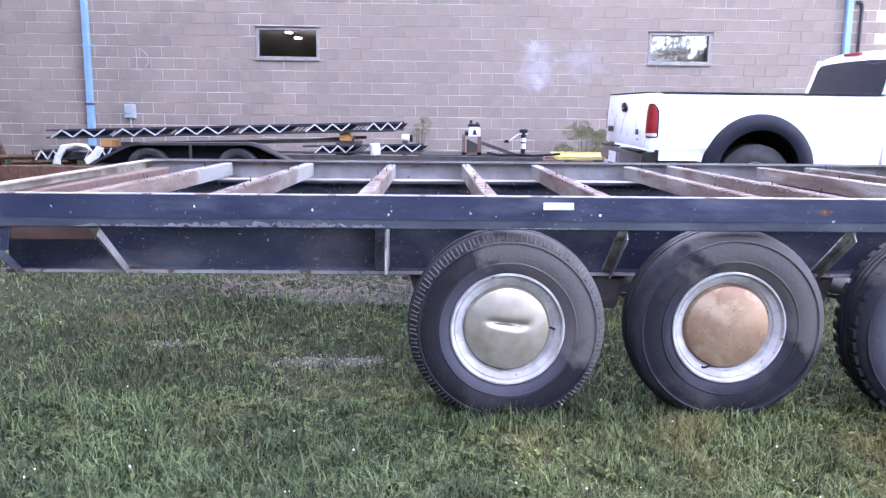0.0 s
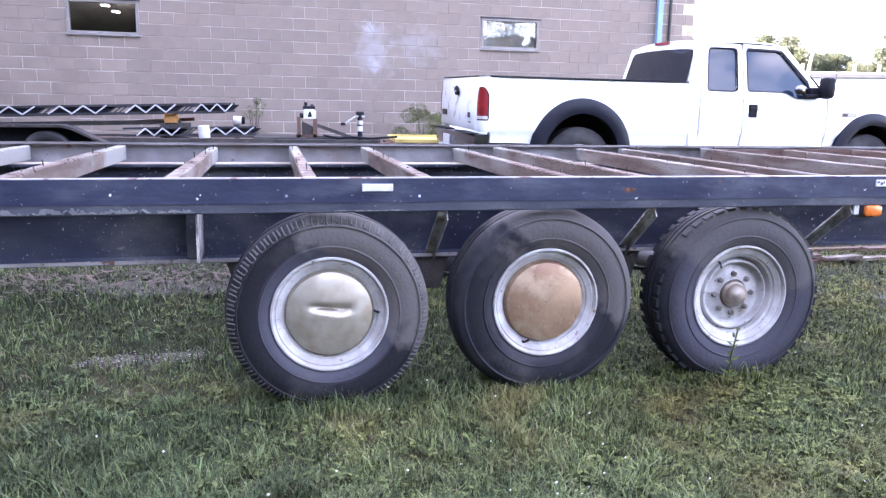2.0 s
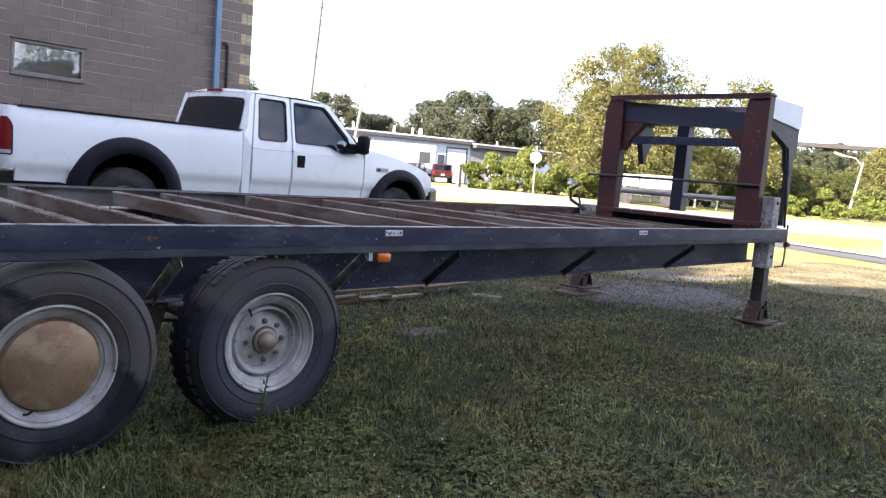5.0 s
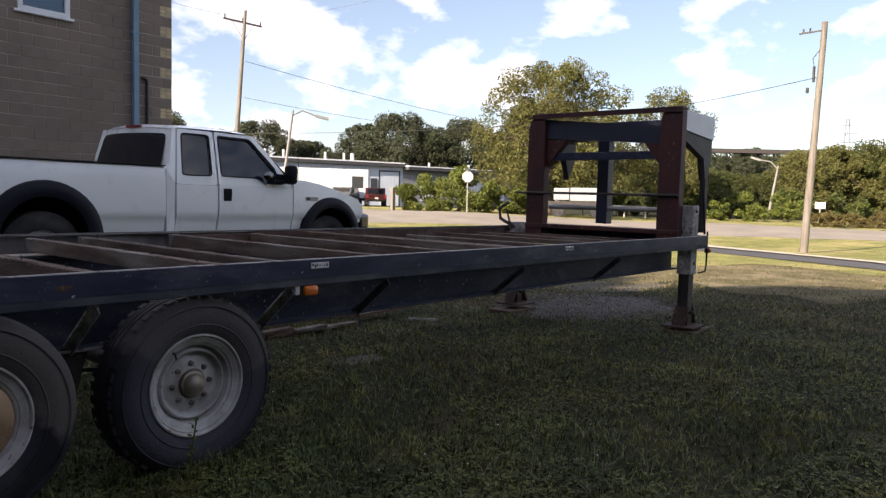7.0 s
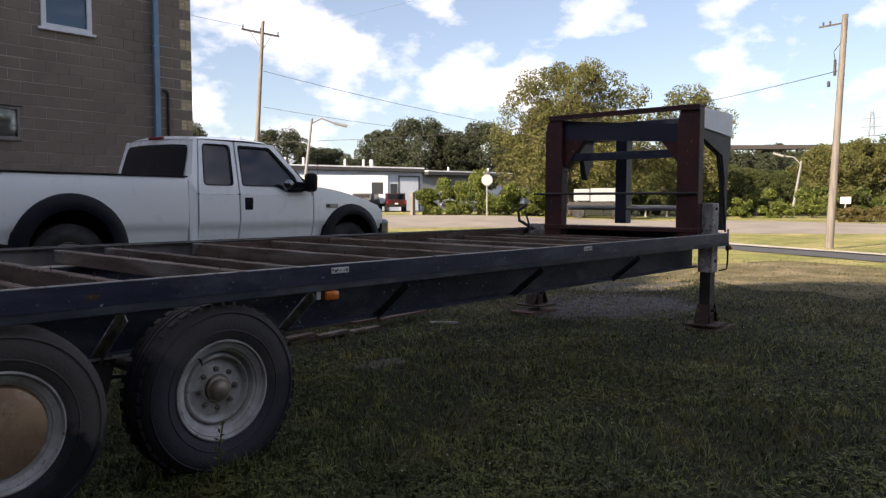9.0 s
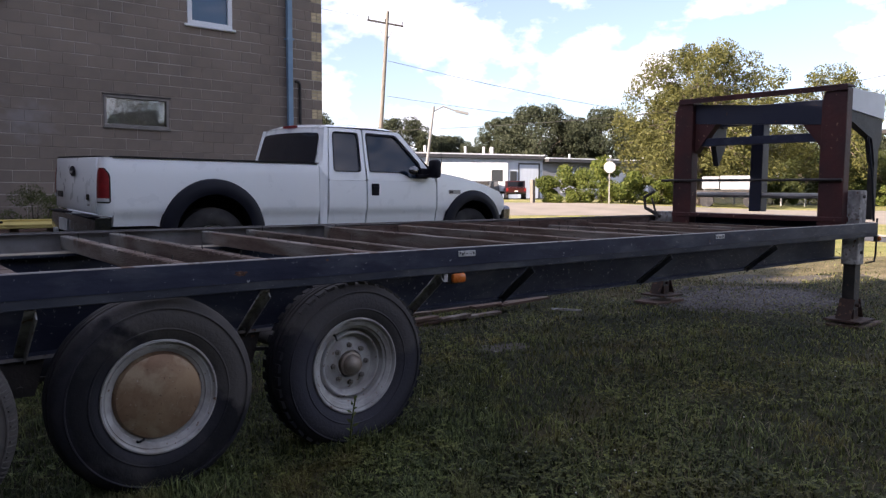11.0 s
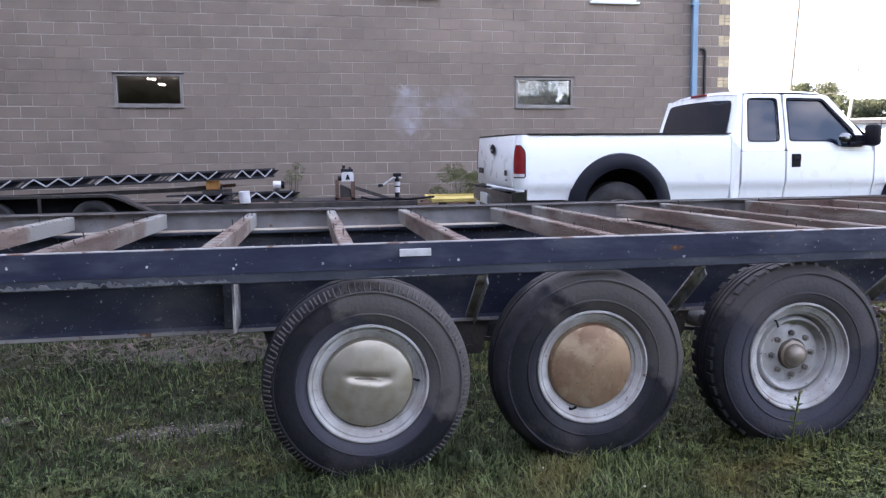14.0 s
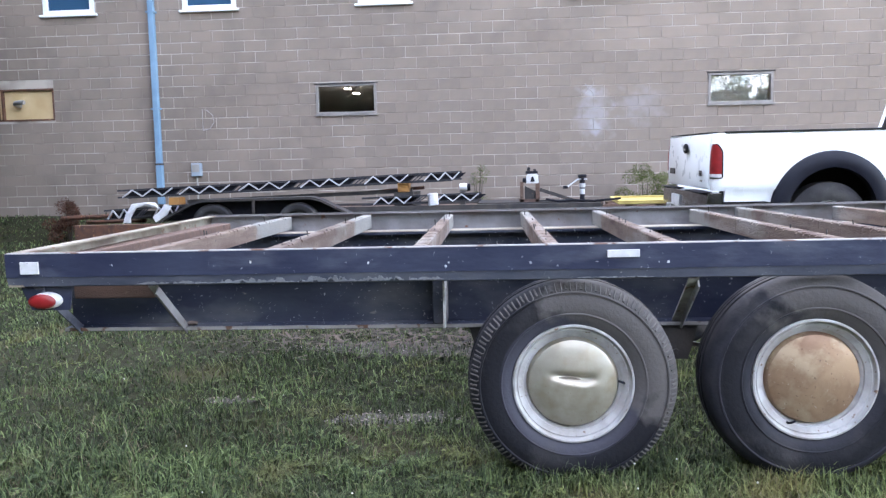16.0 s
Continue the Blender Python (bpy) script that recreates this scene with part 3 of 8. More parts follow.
def ground_material():
    """Mown lawn seen from afar: green and straw patches over soil, with bare earth."""
    m = bpy.data.materials.new("lawn")
    m.use_nodes = True
    n, l = m.node_tree.nodes, m.node_tree.links
    bsdf = n["Principled BSDF"]
    bsdf.inputs["Roughness"].default_value = 0.95
    bsdf.inputs["Specular IOR Level"].default_value = 0.15
    co = n.new("ShaderNodeTexCoord")

    def fac(sc, lo, hi, det=6):
        t = n.new("ShaderNodeTexNoise")
        t.inputs["Scale"].default_value = sc
        t.inputs["Detail"].default_value = det
        l.new(co.outputs["Object"], t.inputs["Vector"])
        r = n.new("ShaderNodeValToRGB")
        r.color_ramp.elements[0].position, r.color_ramp.elements[1].position = lo, hi
        l.new(t.outputs["Fac"], r.inputs["Fac"])
        return r.outputs["Color"], t.outputs["Fac"]

    def mix(f, a, b):
        x = n.new("ShaderNodeMixRGB")
        l.new(f, x.inputs["Fac"])
        for s, v in (("Color1", a), ("Color2", b)):
            if isinstance(v, tuple):
                x.inputs[s].default_value = (*v, 1)
            else:
                l.new(v, x.inputs[s])
        return x.outputs["Color"]

    f1, _ = fac(0.35, 0.4, 0.65)
    f2, _ = fac(22, 0.35, 0.7)
    f3, _ = fac(1.1, 0.56, 0.72)
    _, h = fac(60, 0.3, 0.7)
    c = mix(f1, (0.024, 0.030, 0.013), (0.046, 0.050, 0.022))
    c = mix(f2, c, (0.017, 0.013, 0.009))
    c = mix(f3, c, (0.085, 0.070, 0.038))
    l.new(c, bsdf.inputs["Base Color"])
    b = n.new("ShaderNodeBump")
    b.inputs["Strength"].default_value = 0.8
    b.inputs["Distance"].default_value = 0.03
    l.new(h, b.inputs["Height"])
    l.new(b.outputs["Normal"], bsdf.inputs["Normal"])
    return m


M_LAWN = ground_material()
# brighter than the lawn: sunlight on the far grass put into the colour
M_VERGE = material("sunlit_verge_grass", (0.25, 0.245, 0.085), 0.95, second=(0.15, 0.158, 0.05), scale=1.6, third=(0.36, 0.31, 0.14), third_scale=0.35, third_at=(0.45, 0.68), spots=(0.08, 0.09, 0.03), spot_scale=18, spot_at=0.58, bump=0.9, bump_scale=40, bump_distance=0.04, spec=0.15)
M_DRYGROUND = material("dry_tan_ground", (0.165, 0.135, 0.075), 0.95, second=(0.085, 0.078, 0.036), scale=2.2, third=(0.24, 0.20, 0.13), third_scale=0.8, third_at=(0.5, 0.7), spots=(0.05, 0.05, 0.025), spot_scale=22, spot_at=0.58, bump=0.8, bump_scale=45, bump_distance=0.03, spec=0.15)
M_BOXTRAILER = material("dull_white_trailer_box", (0.28, 0.295, 0.31), 0.6, second=(0.27, 0.28, 0.30), scale=1.5, stretch=(1, 1, 0.3), bump=0.1)
M_LITTER = material("dead_leaves_and_twigs", (0.085, 0.062, 0.046), 0.9, second=(0.045, 0.034, 0.027), scale=8, bump=0.3, island=0.6)
M_SOIL = material("bare_soil", (0.066, 0.055, 0.043), 0.95, second=(0.028, 0.025, 0.019), scale=16, spots=(0.24, 0.225, 0.20), spot_scale=50, spot_at=0.62, bump=0.7, bump_scale=45)

# ---- mesh helpers ----
def finish(bm, name, mat, smooth=False):
    me = bpy.data.meshes.new(name)
    bmesh.ops.recalc_face_normals(bm, faces=bm.faces)
    bm.to_mesh(me)
    bm.free()
    if mat:
        me.materials.append(mat)
    if smooth:
        me.polygons.foreach_set("use_smooth", [True] * len(me.polygons))
        me.set_sharp_from_angle(angle=radians(40))
    return me


def part(name, bm, mat, parent=None, label="", smooth=False):
    ob = new(name, finish(bm, name, mat, smooth))
    if parent:
        ob.parent = parent
    return tagged(ob, label)


def thing(name, label, category, group="", kind="", m=None):
    ob = new(name)
    ob.empty_display_size = 0.1
    if m is not None:
        ob.matrix_world = m
    return tagged(ob, label, category, group, kind)


def bulk(name, verts, faces, mat, smooth=False):
    """Object from numpy arrays: verts (n, 3) and faces (m, k) of one size."""
    verts, faces = np.asarray(verts, np.float32), np.asarray(faces, np.int32)
    me = bpy.data.meshes.new(name)
    me.vertices.add(len(verts))
    me.vertices.foreach_set("co", verts.ravel())
    k = faces.shape[1]
    me.loops.add(faces.size)
    me.loops.foreach_set("vertex_index", faces.ravel())
    me.polygons.add(len(faces))
    me.polygons.foreach_set("loop_start", np.arange(len(faces), dtype=np.int32) * k)
    me.update(calc_edges=True)
    me.materials.append(mat)
    me.polygons.foreach_set("use_smooth", [smooth] * len(me.polygons))
    return new(name, me)


def box(bm, x0, x1, y0, y1, z0, z1, bevel=0.0, m=None):
    vs = bmesh.ops.create_cube(bm, size=1.0, matrix=Matrix.LocRotScale(((x0 + x1) / 2, (y0 + y1) / 2, (z0 + z1) / 2), None, (abs(x1 - x0), abs(y1 - y0), abs(z1 - z0))))["verts"]
    if bevel:
        es = list({e for v in vs for e in v.link_edges})
        out = bmesh.ops.bevel(bm, geom=es, offset=bevel, segments=2, profile=0.5, affect='EDGES', clamp_overlap=True)
        vs = list({v for f in out["faces"] for v in f.verts} | {v for v in vs if v.is_valid})
    if m is not None:
        bmesh.ops.transform(bm, matrix=m, verts=[v for v in vs if v.is_valid])
    return bm


def a_box(*args, **kw):
    return box(bmesh.new(), *args, **kw)


def rod(bm, p0, p1, r, seg=10, r1=None):
    p0, p1 = Vector(p0), Vector(p1)
    d = p1 - p0
    m = Matrix.Translation((p0 + p1) / 2) @ d.to_track_quat("Z", "Y").to_matrix().to_4x4()
    bmesh.ops.create_cone(bm, cap_ends=True, segments=seg, radius1=r, radius2=r if r1 is None else r1, depth=d.length, matrix=m)
    return bm


def bar(bm, p0, p1, w, h, up=(0, 0, 1)):
    """Rectangular bar from p0 to p1, w across and h along up."""
    p0, p1 = Vector(p0), Vector(p1)
    d = (p1 - p0).normalized()
    s = d.cross(Vector(up)).normalized()
    u = s.cross(d)
    vs = [bm.verts.new(p + s * (a * w / 2) + u * (b * h / 2)) for p in (p0, p1) for a, b in ((-1, -1), (1, -1), (1, 1), (-1, 1))]
    for f in ((0, 1, 2, 3), (7, 6, 5, 4), (0, 4, 5, 1), (1, 5, 6, 2), (2, 6, 7, 3), (3, 7, 4, 0)):
        bm.faces.new([vs[i] for i in f])
    return bm


def tube(bm, pts, r, seg=8):
    """Round tube through points."""
    pts = [Vector(p) for p in pts]
    rings = []
    for i, p in enumerate(pts):
        d = (pts[min(i + 1, len(pts) - 1)] - pts[max(i - 1, 0)]).normalized()
        s = d.orthogonal().normalized() if not rings else (rings[-1][1] - d * rings[-1][1].dot(d)).normalized()
        t = d.cross(s)
        rings.append(([bm.verts.new(p + (s * math.cos(a) + t * math.sin(a)) * r) for a in (2 * math.pi * k / seg for k in range(seg))], s))
    for (a, _), (b, _) in zip(rings, rings[1:]):
        for k in range(seg):
            bm.faces.new((a[k], a[(k + 1) % seg], b[(k + 1) % seg], b[k]))
    bm.faces.new(rings[0][0][::-1])
    bm.faces.new(rings[-1][0])
    return bm


def extrude_x(bm, profile, x0, x1):
    """Closed (y, z) profile drawn out along x."""
    a = [bm.verts.new((x0, y, z)) for y, z in profile]
    b = [bm.verts.new((x1, y, z)) for y, z in profile]
    n = len(profile)
    for i in range(n):
        bm.faces.new((a[i], a[(i + 1) % n], b[(i + 1) % n], b[i]))
    bm.faces.new(a[::-1])
    bm.faces.new(b)
    return bm


def plate(bm, outline, y0, y1, lean=None):
    """Closed (x, z) outline given thickness from y0 to y1; lean(z) shifts y."""
    f = lean or (lambda z: 0.0)
    a = [bm.verts.new((x, y0 + f(z), z)) for x, z in outline]
    b = [bm.verts.new((x, y1 + f(z), z)) for x, z in outline]
    n = len(outline)
    for i in range(n):
        bm.faces.new((a[i], a[(i + 1) % n], b[(i + 1) % n], b[i]))
    caps = [bm.faces.new(a[::-1]), bm.faces.new(b)]
    for c in caps:
        c.normal_update()
    bmesh.ops.triangulate(bm, faces=caps)
    return bm


def lathe(bm, profile, seg=48, centre=(0, 0, 0)):
    """(radius, y) profile turned round the y axis through centre."""
    cx, cy, cz = centre
    rings = []
    for r, y in profile:
        if r < 1e-6:
            rings.append([bm.verts.new((cx, cy + y, cz))])
        else:
            rings.append([bm.verts.new((cx + r * math.cos(2 * math.pi * k / seg), cy + y, cz + r * math.sin(2 * math.pi * k / seg))) for k in range(seg)])
    for a, b in zip(rings, rings[1:]):
        for k in range(seg):
            k2 = (k + 1) % seg
            if len(a) == 1 and len(b) == 1:
                continue
            if len(a) == 1:
                bm.faces.new((a[0], b[k2], b[k]))
            elif len(b) == 1:
                bm.faces.new((a[k], a[k2], b[0]))
            else:
                bm.faces.new((a[k], a[k2], b[k2], b[k]))
    return bm


def arc(cx, cz, r, a0, a1, n):
    return [(cx + r * math.cos(radians(a0 + (a1 - a0) * i / n)), cz + r * math.sin(radians(a0 + (a1 - a0) * i / n))) for i in range(n + 1)]


def smoothstep(a, b, v):
    t = np.clip((v - a) / (b - a), 0, 1)
    return t * t * (3 - 2 * t)


def ground_z(x, y):
    """Height of the ground: level by the trailer, rising to the block wall and again towards the far street."""
    x, y = np.asarray(x, float), np.asarray(y, float)
    r = np.hypot(x, y + 2.8)
    far = np.interp(r, (0, 5, 8, 20, 32, 40, 48, 60, 90, 200, 2000), (0, 0, -0.085, -0.16, -0.2, 0.2, 0.72, 0.88, 1.0, 1.15, 1.15))
    east = np.interp(r, (0, 5, 8, 20, 32, 40, 46, 52, 60, 90, 200, 2000), (0, 0, -0.085, -0.16, -0.22, -0.14, 0.2, 0.34, 0.46, 0.6, 0.75, 0.75))
    k = smoothstep(22.0, 40.0, np.degrees(np.arctan2(y + 2.8, x)))
    far = east * (1 - k) + far * k
    wall = np.interp(y, (-100, 2.6, 5.0, 7.5, 9.6, 11.2, 14), (0, 0, 0.09, 0.2, 0.36, 0.78, 0.8)) * (1 - smoothstep(7.5, 13.0, x))
    ripple = 0.012 * np.sin(x * 2.1 + 0.6 * y) * np.sin(y * 1.7 - 0.4 * x)
    return far + wall + ripple

# ---- ground, roads, lawn ----
def sheet(name, xs, ys, mat, lift=0.0):
    gx, gy = np.meshgrid(xs, ys)
    gz = ground_z(gx, gy) + lift
    v = np.stack([gx.ravel(), gy.ravel(), gz.ravel()], 1)
    nx, ny = len(xs), len(ys)
    i = np.arange(nx * ny).reshape(ny, nx)
    f = np.stack([i[:-1, :-1].ravel(), i[:-1, 1:].ravel(), i[1:, 1:].ravel(), i[1:, :-1].ravel()], 1)
    return bulk(name, v, f, mat, smooth=True)


def polar_sheet(name, az0, az1, near, far, mat, lift, n_az=60, n_r=16):
    """Band of ground round the yard between two radii, both functions of the azimuth in degrees."""
    v = []
    for i in range(n_az + 1):
        az = az0 + (az1 - az0) * i / n_az
        for k in range(n_r + 1):
            r = near(az) + (far(az) - near(az)) * k / n_r
            x, y = r * math.cos(radians(az)), r * math.sin(radians(az)) - 2.8
            v.append((x, y, float(ground_z(x, y)) + lift))
    i = np.arange((n_az + 1) * (n_r + 1)).reshape(n_az + 1, n_r + 1)
    f = np.stack([i[:-1, :-1].ravel(), i[:-1, 1:].ravel(), i[1:, 1:].ravel(), i[1:, :-1].ravel()], 1)
    return bulk(name, v, f, mat, smooth=True)


def spaced(lo, hi, fine_lo, fine_hi, step, n):
    """Fine steps in the middle, widening towards both ends."""
    mid = np.arange(fine_lo, fine_hi + 1e-6, step)
    k = np.linspace(0, 1, n) ** 3
    return np.unique(np.concatenate([fine_lo - (fine_lo - lo) * k, mid, fine_hi + (hi - fine_hi) * k]).round(4))


ground = tagged(sheet("ground", spaced(-1500, 1500, -14, 62, 0.5, 40), spaced(-1500, 1500, -12, 62, 0.5, 40), M_LAWN),
                "uneven mown lawn with straw-coloured and bare patches", "lawn", kind="structure")
tagged(polar_sheet("road", -30, 75, lambda a: 40.6 - 0.04 * abs(a - 10), lambda a: float(np.interp(a, (-30, 7.5, 20, 34, 45, 75), (44, 46.5, 52, 47.5, 50.5, 56))), M_PALEROAD, 0.02),
                   "wide pale sun-bleached street of worn concrete", "street", kind="structure")


# near edge laid about where the sunlit ground begins
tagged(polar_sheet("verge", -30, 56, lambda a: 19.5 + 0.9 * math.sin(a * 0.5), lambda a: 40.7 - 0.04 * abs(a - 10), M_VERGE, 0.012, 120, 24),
       "mown roadside verge beyond the yard, sunlight put into its yellow-green", "verge", kind="structure")


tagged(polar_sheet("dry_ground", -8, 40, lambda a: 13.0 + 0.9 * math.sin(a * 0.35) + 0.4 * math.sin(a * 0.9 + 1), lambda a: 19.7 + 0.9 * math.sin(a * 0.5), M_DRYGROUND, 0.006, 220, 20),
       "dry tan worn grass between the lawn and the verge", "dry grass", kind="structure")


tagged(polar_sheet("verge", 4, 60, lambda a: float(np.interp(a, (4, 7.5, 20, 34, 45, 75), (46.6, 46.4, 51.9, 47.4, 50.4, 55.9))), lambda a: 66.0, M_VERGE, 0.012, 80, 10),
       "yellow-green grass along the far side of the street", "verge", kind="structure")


def strip_road(name, side0, side1, lift, mat):
    """Straight strip of road between two distances from its western edge line."""
    d, s = Vector((0.596, 0.803, 0)), Vector((0.803, -0.596, 0))
    v, n, k = [], 60, 8
    for i in range(n + 1):
        for j in range(k + 1):
            p = Vector((21.3, 3.05, 0)) + d * (-50 + 66 * i / n) + s * (side0 + (side1 - side0) * j / k)
            v.append((p.x, p.y, float(ground_z(p.x, p.y)) + lift))
    i = np.arange((n + 1) * (k + 1)).reshape(n + 1, k + 1)
    f = np.stack([i[:-1, :-1].ravel(), i[:-1, 1:].ravel(), i[1:, 1:].ravel(), i[1:, :-1].ravel()], 1)
    return bulk(name, v, f, mat, smooth=True)


tagged(strip_road("road", 0.5, 2.3, 0.03, M_ASPHALT), "narrow grey asphalt side road through the grass", "road", kind="structure")
tagged(strip_road("kerb", 2.31, 3.0, 0.06, M_KERB), "pale worn kerb along the side road", "kerb", kind="structure")


def patch(name, cx, cy, rx, ry, mat, label, seed, lift=0.004):
    """Ragged flat patch of bare ground."""
    rnd = random.Random(seed)
    v, rings, seg = [], 6, 72
    ph = [rnd.uniform(0, 6.28) for _ in range(4)]
    wob = [0.86 + 0.13 * math.sin(2 * t + ph[0]) + 0.09 * math.sin(5 * t + ph[1]) + 0.06 * math.sin(9 * t + ph[2]) + 0.04 * math.sin(14 * t + ph[3]) for t in (2 * math.pi * s / seg for s in range(seg))]
    for k in range(rings + 1):
        for s in range(seg):
            a = 2 * math.pi * s / seg
            w = (k / rings) * (wob[s] if k else 1)
            x, y = cx + rx * w * math.cos(a), cy + ry * w * math.sin(a)
            v.append((x, y, float(ground_z(x, y)) + lift * (1 - (k / rings) ** 4) - 0.004 * (k == rings)))
    f = [(k * seg + s, k * seg + (s + 1) % seg, (k + 1) * seg + (s + 1) % seg, (k + 1) * seg + s) for k in range(rings) for s in range(seg)]
    return tagged(bulk(name, v, f, mat, smooth=True), label, "bare ground", kind="structure")


PATCHES = [(-0.8, 0.78, 0.36, 0.13), (-1.7, 1.05, 0.16, 0.07), (-0.8, 2.25, 1.0, 0.26), (4.0, 1.3, 0.36, 0.17), (8.75, 1.8, 1.45, 1.15), (11.5, 3.0, 1.5, 1.1), (14.5, 1.6, 2.2, 1.0), (15.5, 4.6, 2.2, 1.2), (12.5, 5.4, 1.2, 0.9)]
for i_p, (px, py, prx, pry) in enumerate(PATCHES):
    gravel = 8 < px < 9
    patch("ground_patch", px, py, prx, pry, M_GRAVEL if gravel else M_SOIL, "patch of grey gravel in the grass" if gravel else "worn patch of bare pebbly soil in the grass", i_p + 3)

# ---- block building: the wall with its openings ----
WY = 11.216          # face of the blocks
COURSE, BLOCK = 0.2032, 0.4064
WALL_X0, WALL_X1, WALL_TOP = -14.0, 8.10, 7.0
LOW = [(-3.575, -2.425), (3.66, 4.815)]
LOW_Z = (2.425, 2.985)
HIGH = [(5.20, 6.09), (1.22, 2.16), (-2.72, -1.75), (-6.06, -5.03), (-8.79, -7.78)]
HIGH_Z = (4.44, 5.75)
VENT = (-9.86, -8.70, 2.46, 3.07)
OPENINGS = [(a, b, *LOW_Z) for a, b in LOW] + [(a, b, *HIGH_Z) for a, b in HIGH] + [VENT]


def wall_with_holes(bm, x0, x1, y0, y1, z0, z1, holes):
    """Solid wall as boxes round rectangular holes."""
    xs = sorted({x0, x1, *[h[0] for h in holes], *[h[1] for h in holes]})
    for a, b in zip(xs, xs[1:]):
        mid = (a + b) / 2
        cuts = sorted((h[2], h[3]) for h in holes if h[0] < mid < h[1])
        z = z0
        for c0, c1 in cuts:
            if c0 > z:
                box(bm, a, b, y0, y1, z, c0)
            z = c1
        box(bm, a, b, y0, y1, z, z1)
    return bm


wall = part("wall_north", wall_with_holes(bmesh.new(), WALL_X0, WALL_X1, WY + 0.006, WY + 0.30, -0.4, WALL_TOP, OPENINGS), M_MORTAR)
tagged(wall, "long taupe-painted concrete block wall of a two-storey building", "wall", kind="structure")
for nm, b in (("wall_east", (WALL_X1 - 0.3, WALL_X1 - 0.004, WY + 0.31, WY + 18, -0.4, WALL_TOP)), ("wall_west", (WALL_X0, WALL_X0 + 0.3, WY + 0.31, WY + 18, -0.4, WALL_TOP)),
              ("wall_back", (WALL_X0, WALL_X1, WY + 18, WY + 18.3, -0.4, WALL_TOP))):
    tagged(part(nm, a_box(*b), M_MORTAR), "plain block wall of the building", "wall", kind="structure")
tagged(part("roof", a_box(WALL_X0 - 0.05, WALL_X1 + 0.05, WY - 0.05, WY + 18.35, WALL_TOP + 0.003, WALL_TOP + 0.2), M_ROOFDARK), "flat dark roof of the block building", "roof", kind="structure")
tagged(part("floor", a_box(WALL_X0 + 0.3, WALL_X1 - 0.3, WY + 0.31, WY + 18, 0.7, 0.8), M_ROOM), "dark indoor floor", "floor", kind="structure")
tagged(part("ceiling", a_box(WALL_X0 + 0.31, WALL_X1 - 0.31, WY + 0.31, WY + 17.9, 3.55, 3.65), M_ROOM), "dim indoor ceiling", "ceiling", kind="structure")


def low_window(i, x0, x1):
    z0, z1 = LOW_Z
    w = thing(f"window_{i}", "low wide window with a grey aluminium frame in the block wall", "window", "low windows", "structure")
    fr = bmesh.new()
    for b in ((x0, x1, z0, z0 + 0.045), (x0, x1, z1 - 0.045, z1), (x0, x0 + 0.05, z0 + 0.045, z1 - 0.045), (x1 - 0.05, x1, z0 + 0.045, z1 - 0.045)):
        box(fr, b[0], b[1], WY - 0.012, WY + 0.08, b[2], b[3], 0.006)
    part("window_frame", fr, M_WINFRAME, w)
    part("pane", a_box(x0 + 0.045, x1 - 0.045, WY + 0.03, WY + 0.04, z0 + 0.04, z1 - 0.04), M_PANE, w)
    if i == 2:
        part("blind", a_box(x0 + 0.06, x1 - 0.06, WY + 0.10, WY + 0.105, z0 + 0.05, z1 - 0.05), M_BLIND, w, "pale roller blind behind the glass")
    part("lintel", a_box(x0 - 0.02, x1 + 0.03, WY - 0.03, WY + 0.01, z1 + 0.003, z1 + 0.025, 0.004), M_DARKSTEEL, w)
    part("window_sill", a_box(x0 - 0.02, x1 + 0.02, WY - 0.035, WY + 0.02, z0 - 0.03, z0 - 0.003, 0.006), M_WINFRAME, w)
    return w


def high_window(i, x0, x1):
    z0, z1 = HIGH_Z
    w = thing(f"window_{i}", "upper white-framed sash window with a white sill", "window", "upper windows", "structure")
    fr = bmesh.new()
    for b in ((x0, x1, z0, z0 + 0.08), (x0, x1, z1 - 0.08, z1), (x0, x0 + 0.09, z0 + 0.08, z1 - 0.08), (x1 - 0.09, x1, z0 + 0.08, z1 - 0.08), (x0 + 0.09, x1 - 0.09, (z0 + z1) / 2 - 0.03, (z0 + z1) / 2 + 0.03)):
        box(fr, b[0], b[1], WY - 0.02, WY + 0.07, b[2], b[3], 0.008)
    part("window_frame", fr, M_WHITEFRAME, w)
    part("pane", a_box(x0 + 0.08, x1 - 0.08, WY + 0.03, WY + 0.04, z0 + 0.07, z1 - 0.07), M_UPGLASS, w)
    part("window_sill", a_box(x0 - 0.06, x1 + 0.06, WY - 0.06, WY + 0.03, z0 - 0.05, z0 - 0.003, 0.01), M_WHITEFRAME, w)
    return w


for i_w, (wa, wb) in enumerate(LOW):
    low_window(i_w + 1, wa, wb)
for i_w, (wa, wb) in enumerate(HIGH):
    high_window(i_w + 3, wa, wb)

# two strip lights glowing inside, behind the first low window
for sx, sy in ((-3.65, 14.4), (-3.62, 15.35)):
    lamp_ob = part("strip_light", bar(bmesh.new(), (sx, sy, 3.30), (sx + 0.12, sy + 0.12, 3.30), 0.028, 0.02), None)
    part("hanger", rod(bmesh.new(), (sx + 0.07, sy + 0.07, 3.316), (sx + 0.07, sy + 0.07, 3.56), 0.006, 6), M_DARKSTEEL, lamp_ob)
    mm = bpy.data.materials.new("lit_tube")
    mm.use_nodes = True
    mm.node_tree.nodes["Principled BSDF"].inputs["Emission Color"].default_value = (1, 0.9, 0.75, 1)
    mm.node_tree.nodes["Principled BSDF"].inputs["Emission Strength"].default_value = 40.0
    lamp_ob.data.materials.append(mm)
    tagged(lamp_ob, "lit strip light on the ceiling inside the building", "strip light", "indoor strip lights")

